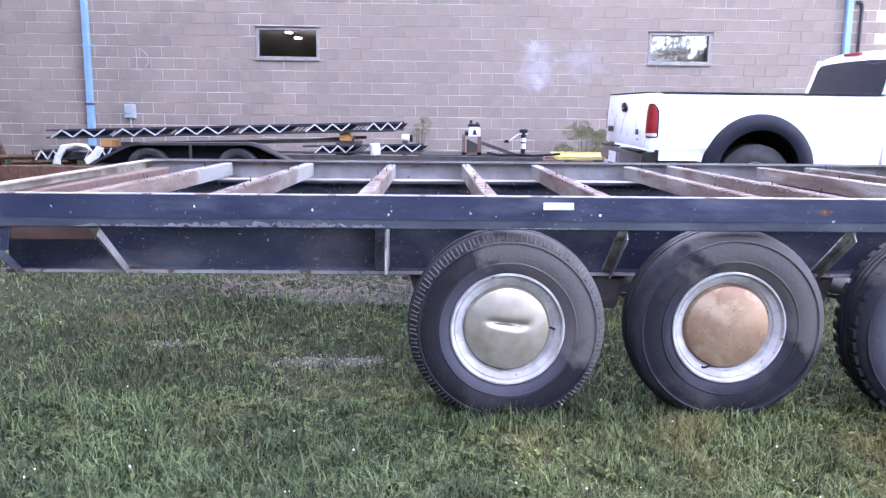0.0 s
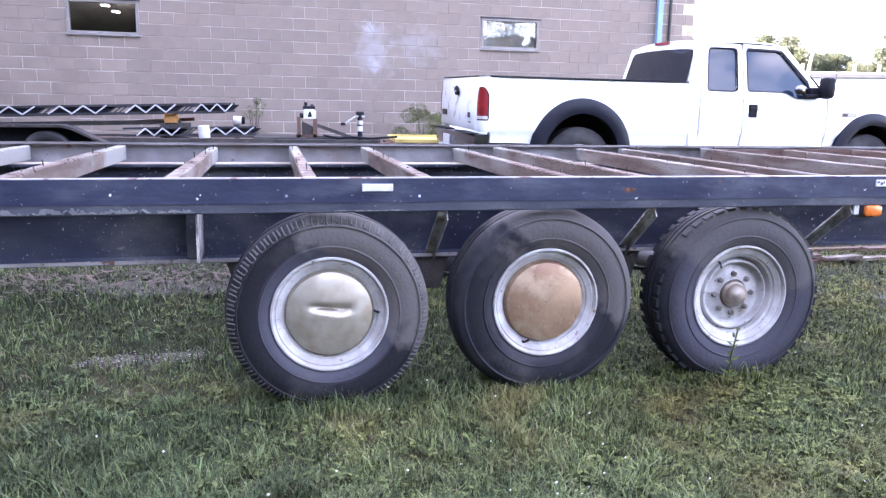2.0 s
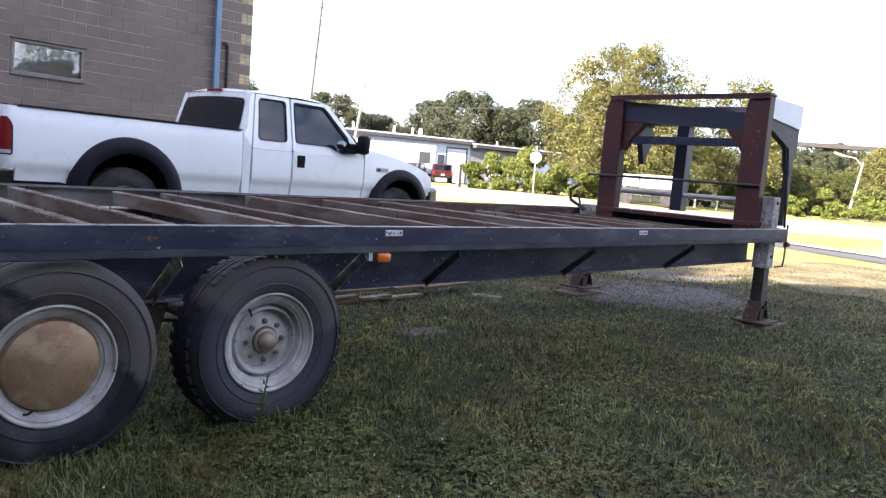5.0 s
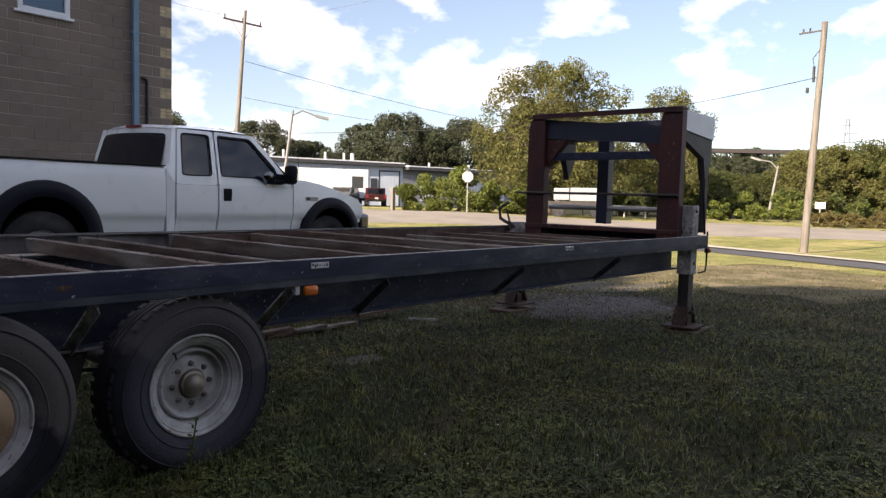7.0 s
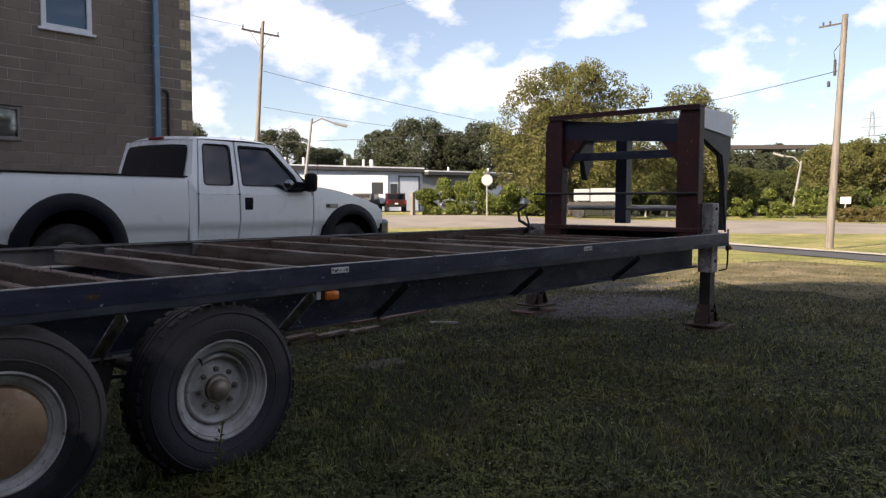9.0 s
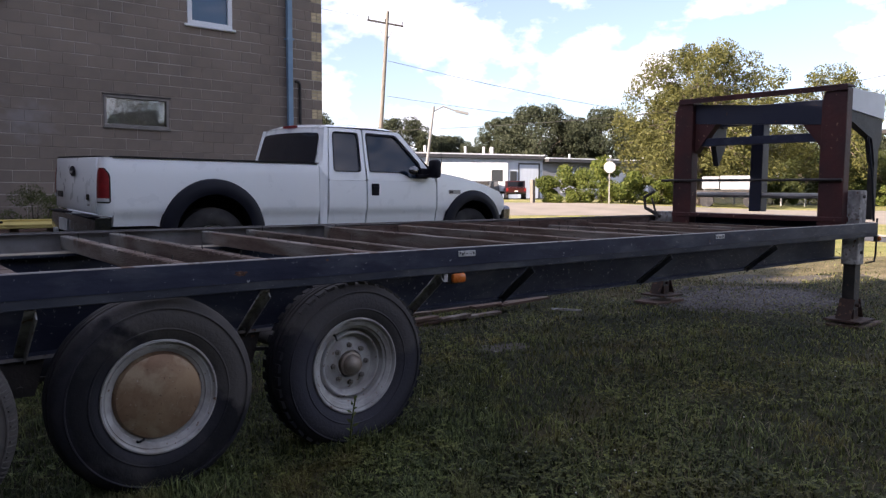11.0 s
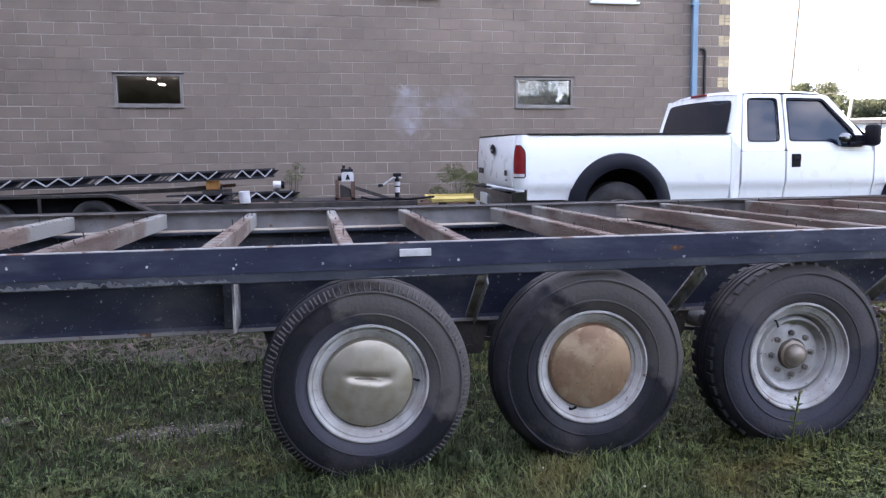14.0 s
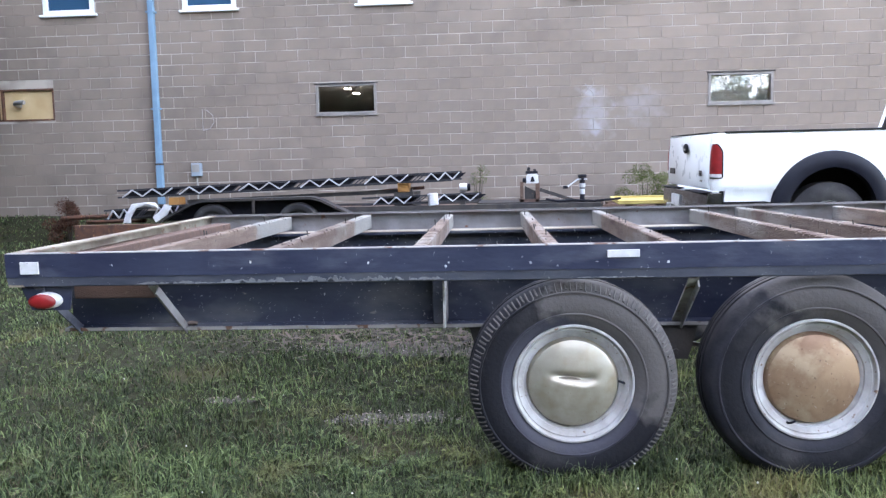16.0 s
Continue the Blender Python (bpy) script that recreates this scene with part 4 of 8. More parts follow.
# boarded opening with a stub of pipe
vent = thing("wall_vent", "yellowed panel closing a wall opening with a pipe stub", "vent panel")
part("panel", a_box(VENT[0] + 0.03, VENT[1] - 0.03, WY + 0.05, WY + 0.08, VENT[2] + 0.03, VENT[3] - 0.03), M_PLY, vent)
vf = bmesh.new()
for b in ((VENT[0], VENT[1], VENT[2], VENT[2] + 0.03), (VENT[0], VENT[1], VENT[3] - 0.03, VENT[3]), (VENT[0], VENT[0] + 0.03, VENT[2] + 0.03, VENT[3] - 0.03), (VENT[1] - 0.03, VENT[1], VENT[2] + 0.03, VENT[3] - 0.03),
          (VENT[0] + 0.10, VENT[0] + 0.14, VENT[2] + 0.03, VENT[3] - 0.03)):
    box(vf, b[0], b[1], WY - 0.005, WY + 0.09, b[2], b[3])
part("frame", vf, M_RUST, vent, "rust-brown timber frame")
vp = bmesh.new()
tube(vp, [(-9.42, WY + 0.06, 2.75), (-9.42, WY - 0.10, 2.78), (-9.36, WY - 0.16, 2.79), (-9.2, WY - 0.16, 2.80)], 0.045, 10)
part("pipe_stub", vp, M_GREYMETAL, vent, "grey metal pipe stub", True)


def downpipe(x, z_top, label):
    p = thing("downpipe", label, "downpipe", "blue downpipes")
    b = bmesh.new()
    box(b, x - 0.055, x + 0.055, WY - 0.105, WY - 0.01, 0.95, z_top, 0.012)
    part("pipe", b, M_PIPE, p)
    s = bmesh.new()
    box(s, x - 0.06, x + 0.06, WY - 0.11, WY - 0.006, 0.80, 1.55, 0.012)
    part("lower_pipe", s, M_PIPE, p)
    for z in (2.6, 4.4, 6.2):
        part("strap", a_box(x - 0.085, x + 0.085, WY - 0.113, WY - 0.002, z, z + 0.03), M_PIPE, p)
    part("joint", a_box(x - 0.066, x + 0.066, WY - 0.116, WY - 0.004, 1.545, 1.585, 0.004), M_DARKSTEEL, p)
    return p


downpipe(-6.65, 6.9, "bright blue painted downpipe fixed to the block wall")
downpipe(7.30, 6.9, "blue-grey downpipe near the corner of the wall")
cb = thing("conduit", "thin dark bent conduit on the wall beside the downpipe", "conduit")
b_c = bmesh.new()
tube(b_c, [(7.55, WY - 0.03, 0.7), (7.55, WY - 0.03, 3.45), (7.545, WY - 0.035, 3.52), (7.52, WY - 0.04, 3.56), (7.47, WY - 0.04, 3.58), (7.44, WY - 0.04, 3.56)], 0.03, 8)
part("tube", b_c, M_DARKSTEEL, cb, "", True)
mb = thing("meter_box", "small grey electric box mounted on the block wall", "electric box")
part("case", a_box(-6.02, -5.83, WY - 0.10, WY - 0.002, 1.32, 1.57, 0.012), M_GREYBOX, mb)
part("cover", a_box(-5.995, -5.855, WY - 0.112, WY - 0.101, 1.40, 1.545, 0.004), M_GREYMETAL, mb)
b_mb = bmesh.new()
rod(b_mb, (-5.925, WY - 0.05, 0.8), (-5.925, WY - 0.05, 1.32), 0.016)
part("conduit_pipe", b_mb, M_GREYMETAL, mb)

# chalk marks on the blocks
b_d = bmesh.new()
tube(b_d, [(1.44, WY - 0.003, 2.86), (1.60, WY - 0.003, 2.66)], 0.008, 5)
tube(b_d, [(1.45, WY - 0.003, 2.68), (1.60, WY - 0.003, 2.85)], 0.008, 5)
tagged(part("chalk_cross", b_d, M_CHALK), "pale chalk cross drawn on the block wall", "chalk mark")
b_d = bmesh.new()
dx, dz = -5.78, 2.19
tube(b_d, [(dx, WY - 0.003, dz), (dx, WY - 0.003, dz + 0.40), (dx + 0.09, WY - 0.003, dz + 0.38), (dx + 0.20, WY - 0.003, dz + 0.28), (dx + 0.22, WY - 0.003, dz + 0.15), (dx + 0.14, WY - 0.003, dz + 0.03), (dx, WY - 0.003, dz)], 0.009, 5)
tagged(part("chalk_letter", b_d, M_CHALK), "pale chalk letter D drawn on the block wall", "chalk mark")

# ---- gooseneck trailer ----
trailer = thing("gooseneck_trailer", "dark navy three-axle gooseneck flatbed trailer without its deck boards", "trailer", m=pose(0, 0, 0, 0.70, -0.15, 0))
TOP, MID, BOT = 0.910, 0.816, 0.777
X0, X1, W = -2.166, 7.74, 2.44


def rail_body():
    b = extrude_x(bmesh.new(), [(0, TOP - 0.004), (0, MID), (0.008, MID), (0.008, TOP - 0.008), (0.06, TOP - 0.008), (0.06, TOP - 0.004)], X0, X1)
    return b


near_rail = part("side_rail", rail_body(), M_FRAME, trailer, "long dark navy steel side rail with chipped paint")
# pale line along the rail: wear plus a painted sky reflection
part("top_edge", extrude_x(bmesh.new(), [(0.0, TOP - 0.004), (0.026, TOP - 0.004), (0.026, TOP), (0.002, TOP)], X0, X1), M_EDGE, near_rail, "worn steel edge, pale with painted-in sky reflection")
part("rail_lip", extrude_x(bmesh.new(), [(0.003, MID), (0.010, BOT + 0.004), (0.016, BOT), (0.06, BOT), (0.06, BOT + 0.006), (0.022, BOT + 0.006), (0.012, MID)], X0, X1), M_LIP, near_rail, "worn grey lower lip of the rail")
for k_s in range(6):
    part("side_board", a_box(3.05 + 0.722 * k_s, 3.765 + 0.722 * k_s, W - 0.082, W - 0.062, 0.80, 0.890 + 0.004 * (k_s % 2), 0.003), M_REDBOARD, trailer, "rust-brown board along the far rail")
far_rail = part("side_rail", extrude_x(bmesh.new(), [(W, TOP), (W, BOT), (W - 0.06, BOT), (W - 0.06, BOT + 0.008), (W - 0.009, BOT + 0.008), (W - 0.009, TOP - 0.008), (W - 0.06, TOP - 0.008), (W - 0.06, TOP)], -2.30, X1),
                M_INNER, trailer, "far side rail with a dusty grey inner face")
part("top_edge", a_box(-2.30, X1, W - 0.055, W - 0.001, TOP + 0.001, TOP + 0.004), M_DARKSTEEL, far_rail)


def channel_y(xa, xb, inward):
    """Channel across the trailer from the near corner at xa to the far corner at xb."""
    b = bmesh.new()
    prof = [(0, BOT), (0, TOP), (inward * 0.06, TOP), (inward * 0.06, TOP - 0.008), (inward * 0.009, TOP - 0.008), (inward * 0.009, BOT + 0.008), (inward * 0.06, BOT + 0.008), (inward * 0.06, BOT)]
    a = [b.verts.new((xa + u, 0.009, z)) for u, z in prof]
    c = [b.verts.new((xb + u, W - 0.01, z)) for u, z in prof]
    for i in range(8):
        b.faces.new((a[i], a[(i + 1) % 8], c[(i + 1) % 8], c[i]))
    b.faces.new(a[::-1])
    b.faces.new(c)
    return b


part("rear_rail", channel_y(X0 + 0.002, -2.298, 1), M_CREAM, trailer, "rear cross channel with a pale dusty inner face")
part("front_rail", channel_y(X1 - 0.002, X1 - 0.002, -1), M_FRAME, trailer)
part("rear_plank", box(bmesh.new(), -2.22, -2.10, 0.2, 2.30, 0.80, 0.862, 0.006), M_BOARD, trailer, "weathered timber along the rear channel")


def i_beam(y, x0, x1):
    z0, z1, t, f = 0.545, 0.800, 0.009, 0.075
    return extrude_x(bmesh.new(), [(y - f, z0), (y + f, z0), (y + f, z0 + 0.014), (y + t, z0 + 0.018), (y + t, z1 - 0.018), (y + f, z1 - 0.014), (y + f, z1), (y - f, z1), (y - f, z1 - 0.014), (y - t, z1 - 0.018), (y - t, z0 + 0.018), (y - f, z0 + 0.014)], x0, x1)


BEAMS = (0.345, 2.095)
for yb in BEAMS:
    beam = part("main_beam", i_beam(yb, -2.11, 7.62), M_BEAM, trailer, "deep dark navy steel main beam speckled with chips")
    if yb < 1:
        # pale flange line: wear plus a painted sky reflection
        part("flange_edge", a_box(-2.11, 2.30, yb - 0.0785, yb - 0.0755, 0.547, 0.561), M_EDGE, beam, "worn flange edge, pale with painted-in sky reflection")
    part("top_flange", a_box(-2.11, 7.62, yb - 0.07, yb + 0.07, 0.801, 0.8045), M_EDGE if yb < 1 else M_CREAM, beam, "bare worn upper flange")

STRUTS = (-2.06, -1.60, 0.45, 1.345, 2.30, 2.97, 4.33, 5.80)
for xs_ in STRUTS:
    for side in (0, 1):
        b = bmesh.new()
        ya, yb_, = (0.03, 0.29) if not side else (W - 0.03, W - 0.29)
        bar(b, (xs_, ya, BOT - 0.002), (xs_, yb_, 0.562), 0.036, 0.008, (0, 0.6, 1))
        bar(b, (xs_ + 0.017, ya, BOT - 0.022), (xs_ + 0.017, yb_, 0.545), 0.006, 0.036, (0, 0.6, 1))
        part("strut", b, M_INNER if not side and xs_ == -1.60 else M_STRUT if not side and -2.0 < xs_ < 2.9 else M_LIP, trailer, "worn angle-iron outrigger strut")
part("stiffener", a_box(-0.535, -0.485, 0.262, 0.336, 0.565, 0.79, 0.003), M_LIP, trailer, "worn dark web stiffener")
part("stiffener", a_box(-0.484, -0.476, 0.12, 0.336, 0.575, 0.785), M_STRUT, trailer, "stiffener plate with a bare edge")
part("filler_board", a_box(-2.05, -1.70, 0.255, 0.268, 0.688, 0.776, 0.004), M_BOARD, trailer, "brown board behind the rail")

b = bmesh.new()
bmesh.ops.create_icosphere(b, subdivisions=2, radius=0.021, matrix=pose(-1.568, 0.292, 0.569) @ Matrix.Diagonal((1.3, 0.8, 0.45, 1)))
for v in b.verts:
    v.co += Vector((0.006, 0.005, 0.004)) * noise.noise(v.co * 60)
tagged(part("stone", b, M_WOOD), "small pale brown stone lying on the beam flange", "stone")

rnd = random.Random(4)
JOISTS = (-1.72, -1.155, -0.585, -0.065, 0.42, 1.07, 1.37, 2.005, 2.345, 3.02, 3.74, 4.365, 5.035, 5.66, 6.27, 6.86, 7.42)
for k_j, xj in enumerate(JOISTS):
    b = bmesh.new()
    hw, z0, z1 = 0.029, 0.806, (0.893 if xj < 4.9 else 0.848) + 0.004 * math.sin(k_j * 2.3)
    lean_x = 0.012 * math.sin(k_j * 1.7)
    # stations along the timber; a nick is two close stations cut down between two level ones
    at = [(0.065, 0.0)]
    y = 0.10
    while y < W - 0.12:
        if rnd.random() < (0.62 if xj < 1.5 else 0.22):
            deep, wide = rnd.uniform(0.005, 0.012), rnd.uniform(0.010, 0.022)
            at += [(y, 0.0), (y + 0.003, -deep), (y + wide, -deep), (y + wide + 0.003, 0.0)]
        else:
            at.append((y, rnd.uniform(-0.002, 0.001)))
        y += rnd.uniform(0.055, 0.085)
    at.append((W - 0.065, 0.0))
    rows = []
    for y, dz in at:
        cx = xj + lean_x * ((y - 0.065) / (W - 0.13) - 1)
        rows.append([b.verts.new((cx + u + rnd.uniform(-0.0008, 0.0008), y, z)) for u, z in ((-hw, z0), (hw, z0), (hw, z1 + dz - 0.005), (hw - 0.005, z1 + dz), (-hw + 0.005, z1 + dz), (-hw, z1 + dz - 0.005))])
    for r0, r1 in zip(rows, rows[1:]):
        for i in range(6):
            b.faces.new((r0[i], r0[(i + 1) % 6], r1[(i + 1) % 6], r1[i]))
    b.faces.new(rows[0][::-1])
    b.faces.new(rows[-1])
    joist = part("cross_member", b, M_TIMBER, trailer, "weathered rust-stained timber cross member")
    nails = bmesh.new()
    for k_n in range(8):
        y = rnd.uniform(0.3, W - 0.15)
        x = xj + rnd.uniform(-0.018, 0.018)
        up_n = rnd.uniform(0.015, 0.035) if k_n < 3 else rnd.uniform(0.002, 0.010)
        rod(nails, (x, y, z1 - 0.02), (x + rnd.uniform(-0.008, 0.008), y + rnd.uniform(-0.008, 0.008), z1 + up_n), 0.003, 5)
    tagged(part("nail", nails, M_DARKSTEEL, joist, "bent dark nails"), kind="stuff")

# pale conduit and pipes lying across the rear bay
b = bmesh.new()
tube(b, [(-2.05, 0.5, 0.815), (-1.9, 0.9, 0.80), (-1.78, 1.5, 0.815), (-1.85, 2.1, 0.82)], 0.010)
part("conduit", b, M_DARKSTEEL, trailer, "dark wiring conduit", True)
b = bmesh.new()
tube(b, [(-2.0, 0.9, 0.812), (-1.86, 1.2, 0.84), (-1.8, 1.8, 0.83), (-1.95, 2.2, 0.82)], 0.008)
part("conduit", b, M_DARKSTEEL, trailer, "dark wiring conduit", True)


def reflector(x0, x1, z0, z1):
    r = part("reflector", a_box(x0, x1, -0.006, 0.001, z0, z1, 0.002), M_PALE, trailer, "scuffed pale reflector")
    return r


reflector(0.13, 0.247, 0.858, 0.886)
for sx in (2.40, 4.84):
    r = reflector(sx, sx + 0.115, 0.862, 0.892)
    sb = bmesh.new()
    q = random.Random(int(sx * 10))
    for i in range(7):
        x = sx + 0.006 + i * 0.015
        box(sb, x, x + q.uniform(0.005, 0.011), -0.0075, -0.0055, 0.866 + q.uniform(0, 0.012), 0.888 - q.uniform(0, 0.01))
    part("print", sb, M_STICKER, r, "worn dark print bars")
reflector(-2.105, -2.031, 0.828, 0.876)
for cx, cz in ((-0.45, 0.85), (-0.462, 0.835), (-0.75, 0.852), (0.35, 0.838), (-1.2, 0.862)):
    b = bmesh.new()
    q = random.Random(int(cx * 100))
    vs = [b.verts.new((cx + q.uniform(0.002, 0.007) * math.cos(a), -0.0015, cz + q.uniform(0.002, 0.007) * math.sin(a))) for a in (k * 0.9 for k in range(7))]
    vs2 = [b.verts.new((v.co.x, 0.0005, v.co.z)) for v in vs]
    b.faces.new(vs)
    b.faces.new(vs2[::-1])
    part("paint_chip", b, M_PALE, near_rail)

b = bmesh.new()
q = random.Random(17)
plate(b, [(1.22 + q.uniform(0.018, 0.034) * math.cos(a), 0.856 + q.uniform(0.007, 0.014) * math.sin(a)) for a in (k * 2 * math.pi / 18 for k in range(18))], -0.0012, 0.0005)
part("rust_spot", b, M_RUST, near_rail, "rust breaking through the paint")

# bare scrapes along the lower lip of the rail
for sx0, sx1, sz0, sz1 in ((-1.66, -1.34, 0.781, 0.796), (-1.335, -1.03, 0.781, 0.806), (-1.025, -0.80, 0.781, 0.812), (-0.795, -0.62, 0.782, 0.808), (-0.60, -0.47, 0.783, 0.799), (0.02, 0.30, 0.781, 0.789)):
    b = bmesh.new()
    q = random.Random(int(sx0 * 1000))
    n = 30
    env = [min(1.0, 0.12 + 5 * i / n, 0.12 + 5 * (n - i) / n) * (0.75 + 0.25 * math.sin(i * 0.55 + sx0 * 9)) for i in range(n + 1)]
    up = [(sx0 + (sx1 - sx0) * i / n, sz0 + 0.002 + (sz1 - sz0 - 0.003) * env[i] * (q.uniform(0.15, 0.5) if q.random() < 0.25 else q.uniform(0.75, 1.0))) for i in range(n + 1)]
    dn = [(sx0 + (sx1 - sx0) * i / n, sz0 + q.uniform(0, 0.003)) for i in range(n + 1)]
    lip_y = lambda z: 0.0035 + (0.816 - z) / 0.035 * 0.007 - 0.003
    plate(b, dn + up[::-1], 0.0, 0.002, lip_y)
    part("bare_scrape", b, M_SCRAPE, near_rail, "bare scraped metal")


def lens(name, cx, cz, w, h, mat, label, y=-0.01):
    lamp = part(name, a_box(cx - w / 2 - 0.008, cx + w / 2 + 0.008, y, y + 0.03, cz - h / 2 - 0.008, cz + h / 2 + 0.008, 0.008), M_DARKSTEEL, trailer, label)
    b = bmesh.new()
    box(b, cx - w / 2, cx + w / 2, y - 0.028, y - 0.001, cz - h / 2, cz + h / 2, min(w, h) * 0.3)
    part("lens", b, mat, lamp, "", True)
    return lamp


lens("marker_lamp", 2.408, 0.752, 0.088, 0.05, M_AMBER, "amber side marker lamp", 0.02)
part("lamp_bracket", a_box(2.325, 2.35, 0.02, 0.03, 0.735, 0.778), M_PALE, trailer)
b = bmesh.new()
lathe(b, [(0, 0.0), (0.70, 0.002), (0.95, 0.012), (1.0, 0.026), (1.0, 0.04), (0, 0.04)], 32)
bmesh.ops.transform(b, matrix=Matrix.Translation((-2.03, 0.006, 0.720)) @ Matrix.Diagonal((0.060, 1, 0.033, 1)), verts=b.verts)
tl = part("tail_lamp", b, M_PALE, trailer, "red oval tail lamp in a pale bezel", True)
b = bmesh.new()
lathe(b, [(0, -0.012), (0.6, -0.010), (0.9, -0.004), (1.0, 0.004), (0, 0.004)], 32)
bmesh.ops.transform(b, matrix=Matrix.Translation((-2.031, -0.003, 0.721)) @ Matrix.Diagonal((0.056, 1, 0.029, 1)), verts=b.verts)
part("lens", b, M_RED, tl, "red oval lens", True)
part("lamp_plate", plate(bmesh.new(), [(-2.14, 0.777), (-1.93, 0.777), (-1.945, 0.68), (-2.10, 0.68)], 0.042, 0.05), M_FRAME, trailer)
lens("marker_lamp", 7.76, 0.755, 0.05, 0.045, M_AMBER, "amber side marker lamp", 0.0)


# wheels

def fuller(b):
    """Deepens the sidewall between the bead and the tread."""
    for v in b.verts:
        r = math.hypot(v.co.x, v.co.z)
        k = (0.212 + (r - 0.212) * 1.084) / r
        v.co.x, v.co.z = v.co.x * k, v.co.z * k


def tyre_mesh(kind):
    b = bmesh.new()
    prof = [(0.212, 0.035), (0.228, 0.016), (0.25, 0.004), (0.285, -0.006), (0.325, -0.002), (0.352, 0.012), (0.366, 0.028), (0.372, 0.045)]
    prof += [(0.374, 0.07), (0.366, 0.073), (0.366, 0.079), (0.376, 0.082), (0.377, 0.098), (0.368, 0.101), (0.368, 0.107), (0.377, 0.110), (0.376, 0.126), (0.366, 0.129), (0.366, 0.135), (0.374, 0.138)]
    prof += [(0.372, 0.163), (0.362, 0.18), (0.34, 0.20), (0.29, 0.212), (0.25, 0.204), (0.212, 0.175)]
    lathe(b, prof, 72)
    for r_, y_ in ((0.262, 0.0005), (0.335, -0.0015)):
        lathe(b, [(r_ - 0.004, y_), (r_ - 0.002, y_ - 0.004), (r_ + 0.002, y_ - 0.004), (r_ + 0.004, y_)], 72)
    if kind != "rib":
        n = 56 if kind == "lug" else 44
        for i in range(n):
            a = 360 * i / n
            m = Matrix.Rotation(radians(-a), 4, 'Y')
            if kind == "block":
                box(b, -0.017, 0.017, 0.026, 0.065, 0.350, 0.3755, 0.0, m)
                box(b, -0.017, 0.017, 0.145, 0.18, 0.350, 0.3755, 0.0, m)
    fuller(b)
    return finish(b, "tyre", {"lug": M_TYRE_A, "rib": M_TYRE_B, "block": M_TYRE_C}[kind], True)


def shoulder_ribs_mesh():
    """Raised U-shaped ribs round the shoulder of the tyre."""
    b = bmesh.new()
    for i in range(42):
        s = bmesh.new()
        loop = [(-0.0105, 0.030, 0.3665), (-0.0105, 0.014, 0.3545), (-0.0105, 0.004, 0.345), (-0.0075, 0.001, 0.3385), (0, 0.0, 0.3360), (0.0075, 0.001, 0.3385), (0.0105, 0.004, 0.345), (0.0105, 0.014, 0.3545), (0.0105, 0.030, 0.3665)]
        tube(s, loop, 0.0032, 5)
        bar(s, (0.0265, 0.003, 0.344), (0.0265, 0.029, 0.3655), 0.0065, 0.005, (0, -1, 0.4))
        bmesh.ops.transform(s, matrix=Matrix.Rotation(2 * math.pi * i / 42, 4, 'Y'), verts=s.verts)
        me = bpy.data.meshes.new("u")
        s.to_mesh(me)
        s.free()
        b.from_mesh(me)
        bpy.data.meshes.remove(me)
    fuller(b)
    return finish(b, "shoulder_ribs", M_TYREDUST)


def rim_mesh():
    b = bmesh.new()
    lathe(b, [(0.222, 0.030), (0.2245, 0.018), (0.222, 0.011), (0.216, 0.010), (0.212, 0.016), (0.210, 0.026), (0.2065, 0.028), (0.203, 0.026), (0.199, 0.029), (0.190, 0.034), (0.184, 0.037), (0.182, 0.044), (0.178, 0.046), (0.172, 0.050), (0.168, 0.066), (0.162, 0.080),
              (0.158, 0.082), (0.155, 0.066), (0.151, 0.058), (0.146, 0.056), (0.142, 0.059), (0.139, 0.070), (0.134, 0.086), (0.126, 0.090), (0.112, 0.085), (0.10, 0.080), (0.075, 0.076), (0.066, 0.070), (0.060, 0.075), (0.05, 0.12), (0.19, 0.15), (0.21, 0.175), (0.222, 0.18)], 64)
    return finish(b, "rim", M_RIM, True)


def hubcap_mesh(dent, mat):
    b = bmesh.new()
    seg, rings = 80, 40
    R = 0.166
    prev = None
    centre = b.verts.new((0, 0.002, 0))
    for k in range(1, rings + 1):
        r = R * k / rings
        row = []
        for s in range(seg):
            a = 2 * math.pi * s / seg
            x, z = r * math.cos(a), r * math.sin(a)
            y = 0.034 - 0.032 * math.cos(min(1, r / R) * math.pi / 2) ** 0.75 if r < R * 0.985 else 0.045
            if dent:
                d1 = math.exp(-(abs(x + 0.004) / 0.066) ** 3 - ((z - 0.026 + 0.10 * x) / 0.0135) ** 2)
                d2 = math.exp(-((x - 0.05) / 0.03) ** 2 - ((z - 0.018 - 0.35 * (x - 0.05)) / 0.016) ** 2)
                y += 0.022 * d1 + 0.010 * d2 - 0.003 * math.exp(-((x - 0.005) / 0.07) ** 2 - ((z + 0.004) / 0.016) ** 2)
                y += 0.0009 * noise.noise(Vector((x * 22, 3.1, z * 22)))
            y += 0.0016 * math.sin(9 * a) * (r / R) ** 4
            row.append(b.verts.new((x, y, z)))
        if prev is None:
            for s in range(seg):
                b.faces.new((centre, row[s], row[(s + 1) % seg]))
        else:
            for s in range(seg):
                b.faces.new((prev[s], row[s], row[(s + 1) % seg], prev[(s + 1) % seg]))
        prev = row
    rim_row = [b.verts.new((v.co.x * 1.03, 0.056, v.co.z * 1.03)) for v in prev]
    for s in range(seg):
        b.faces.new((prev[s], rim_row[s], rim_row[(s + 1) % seg], prev[(s + 1) % seg]))
    return finish(b, "hubcap", mat, True)


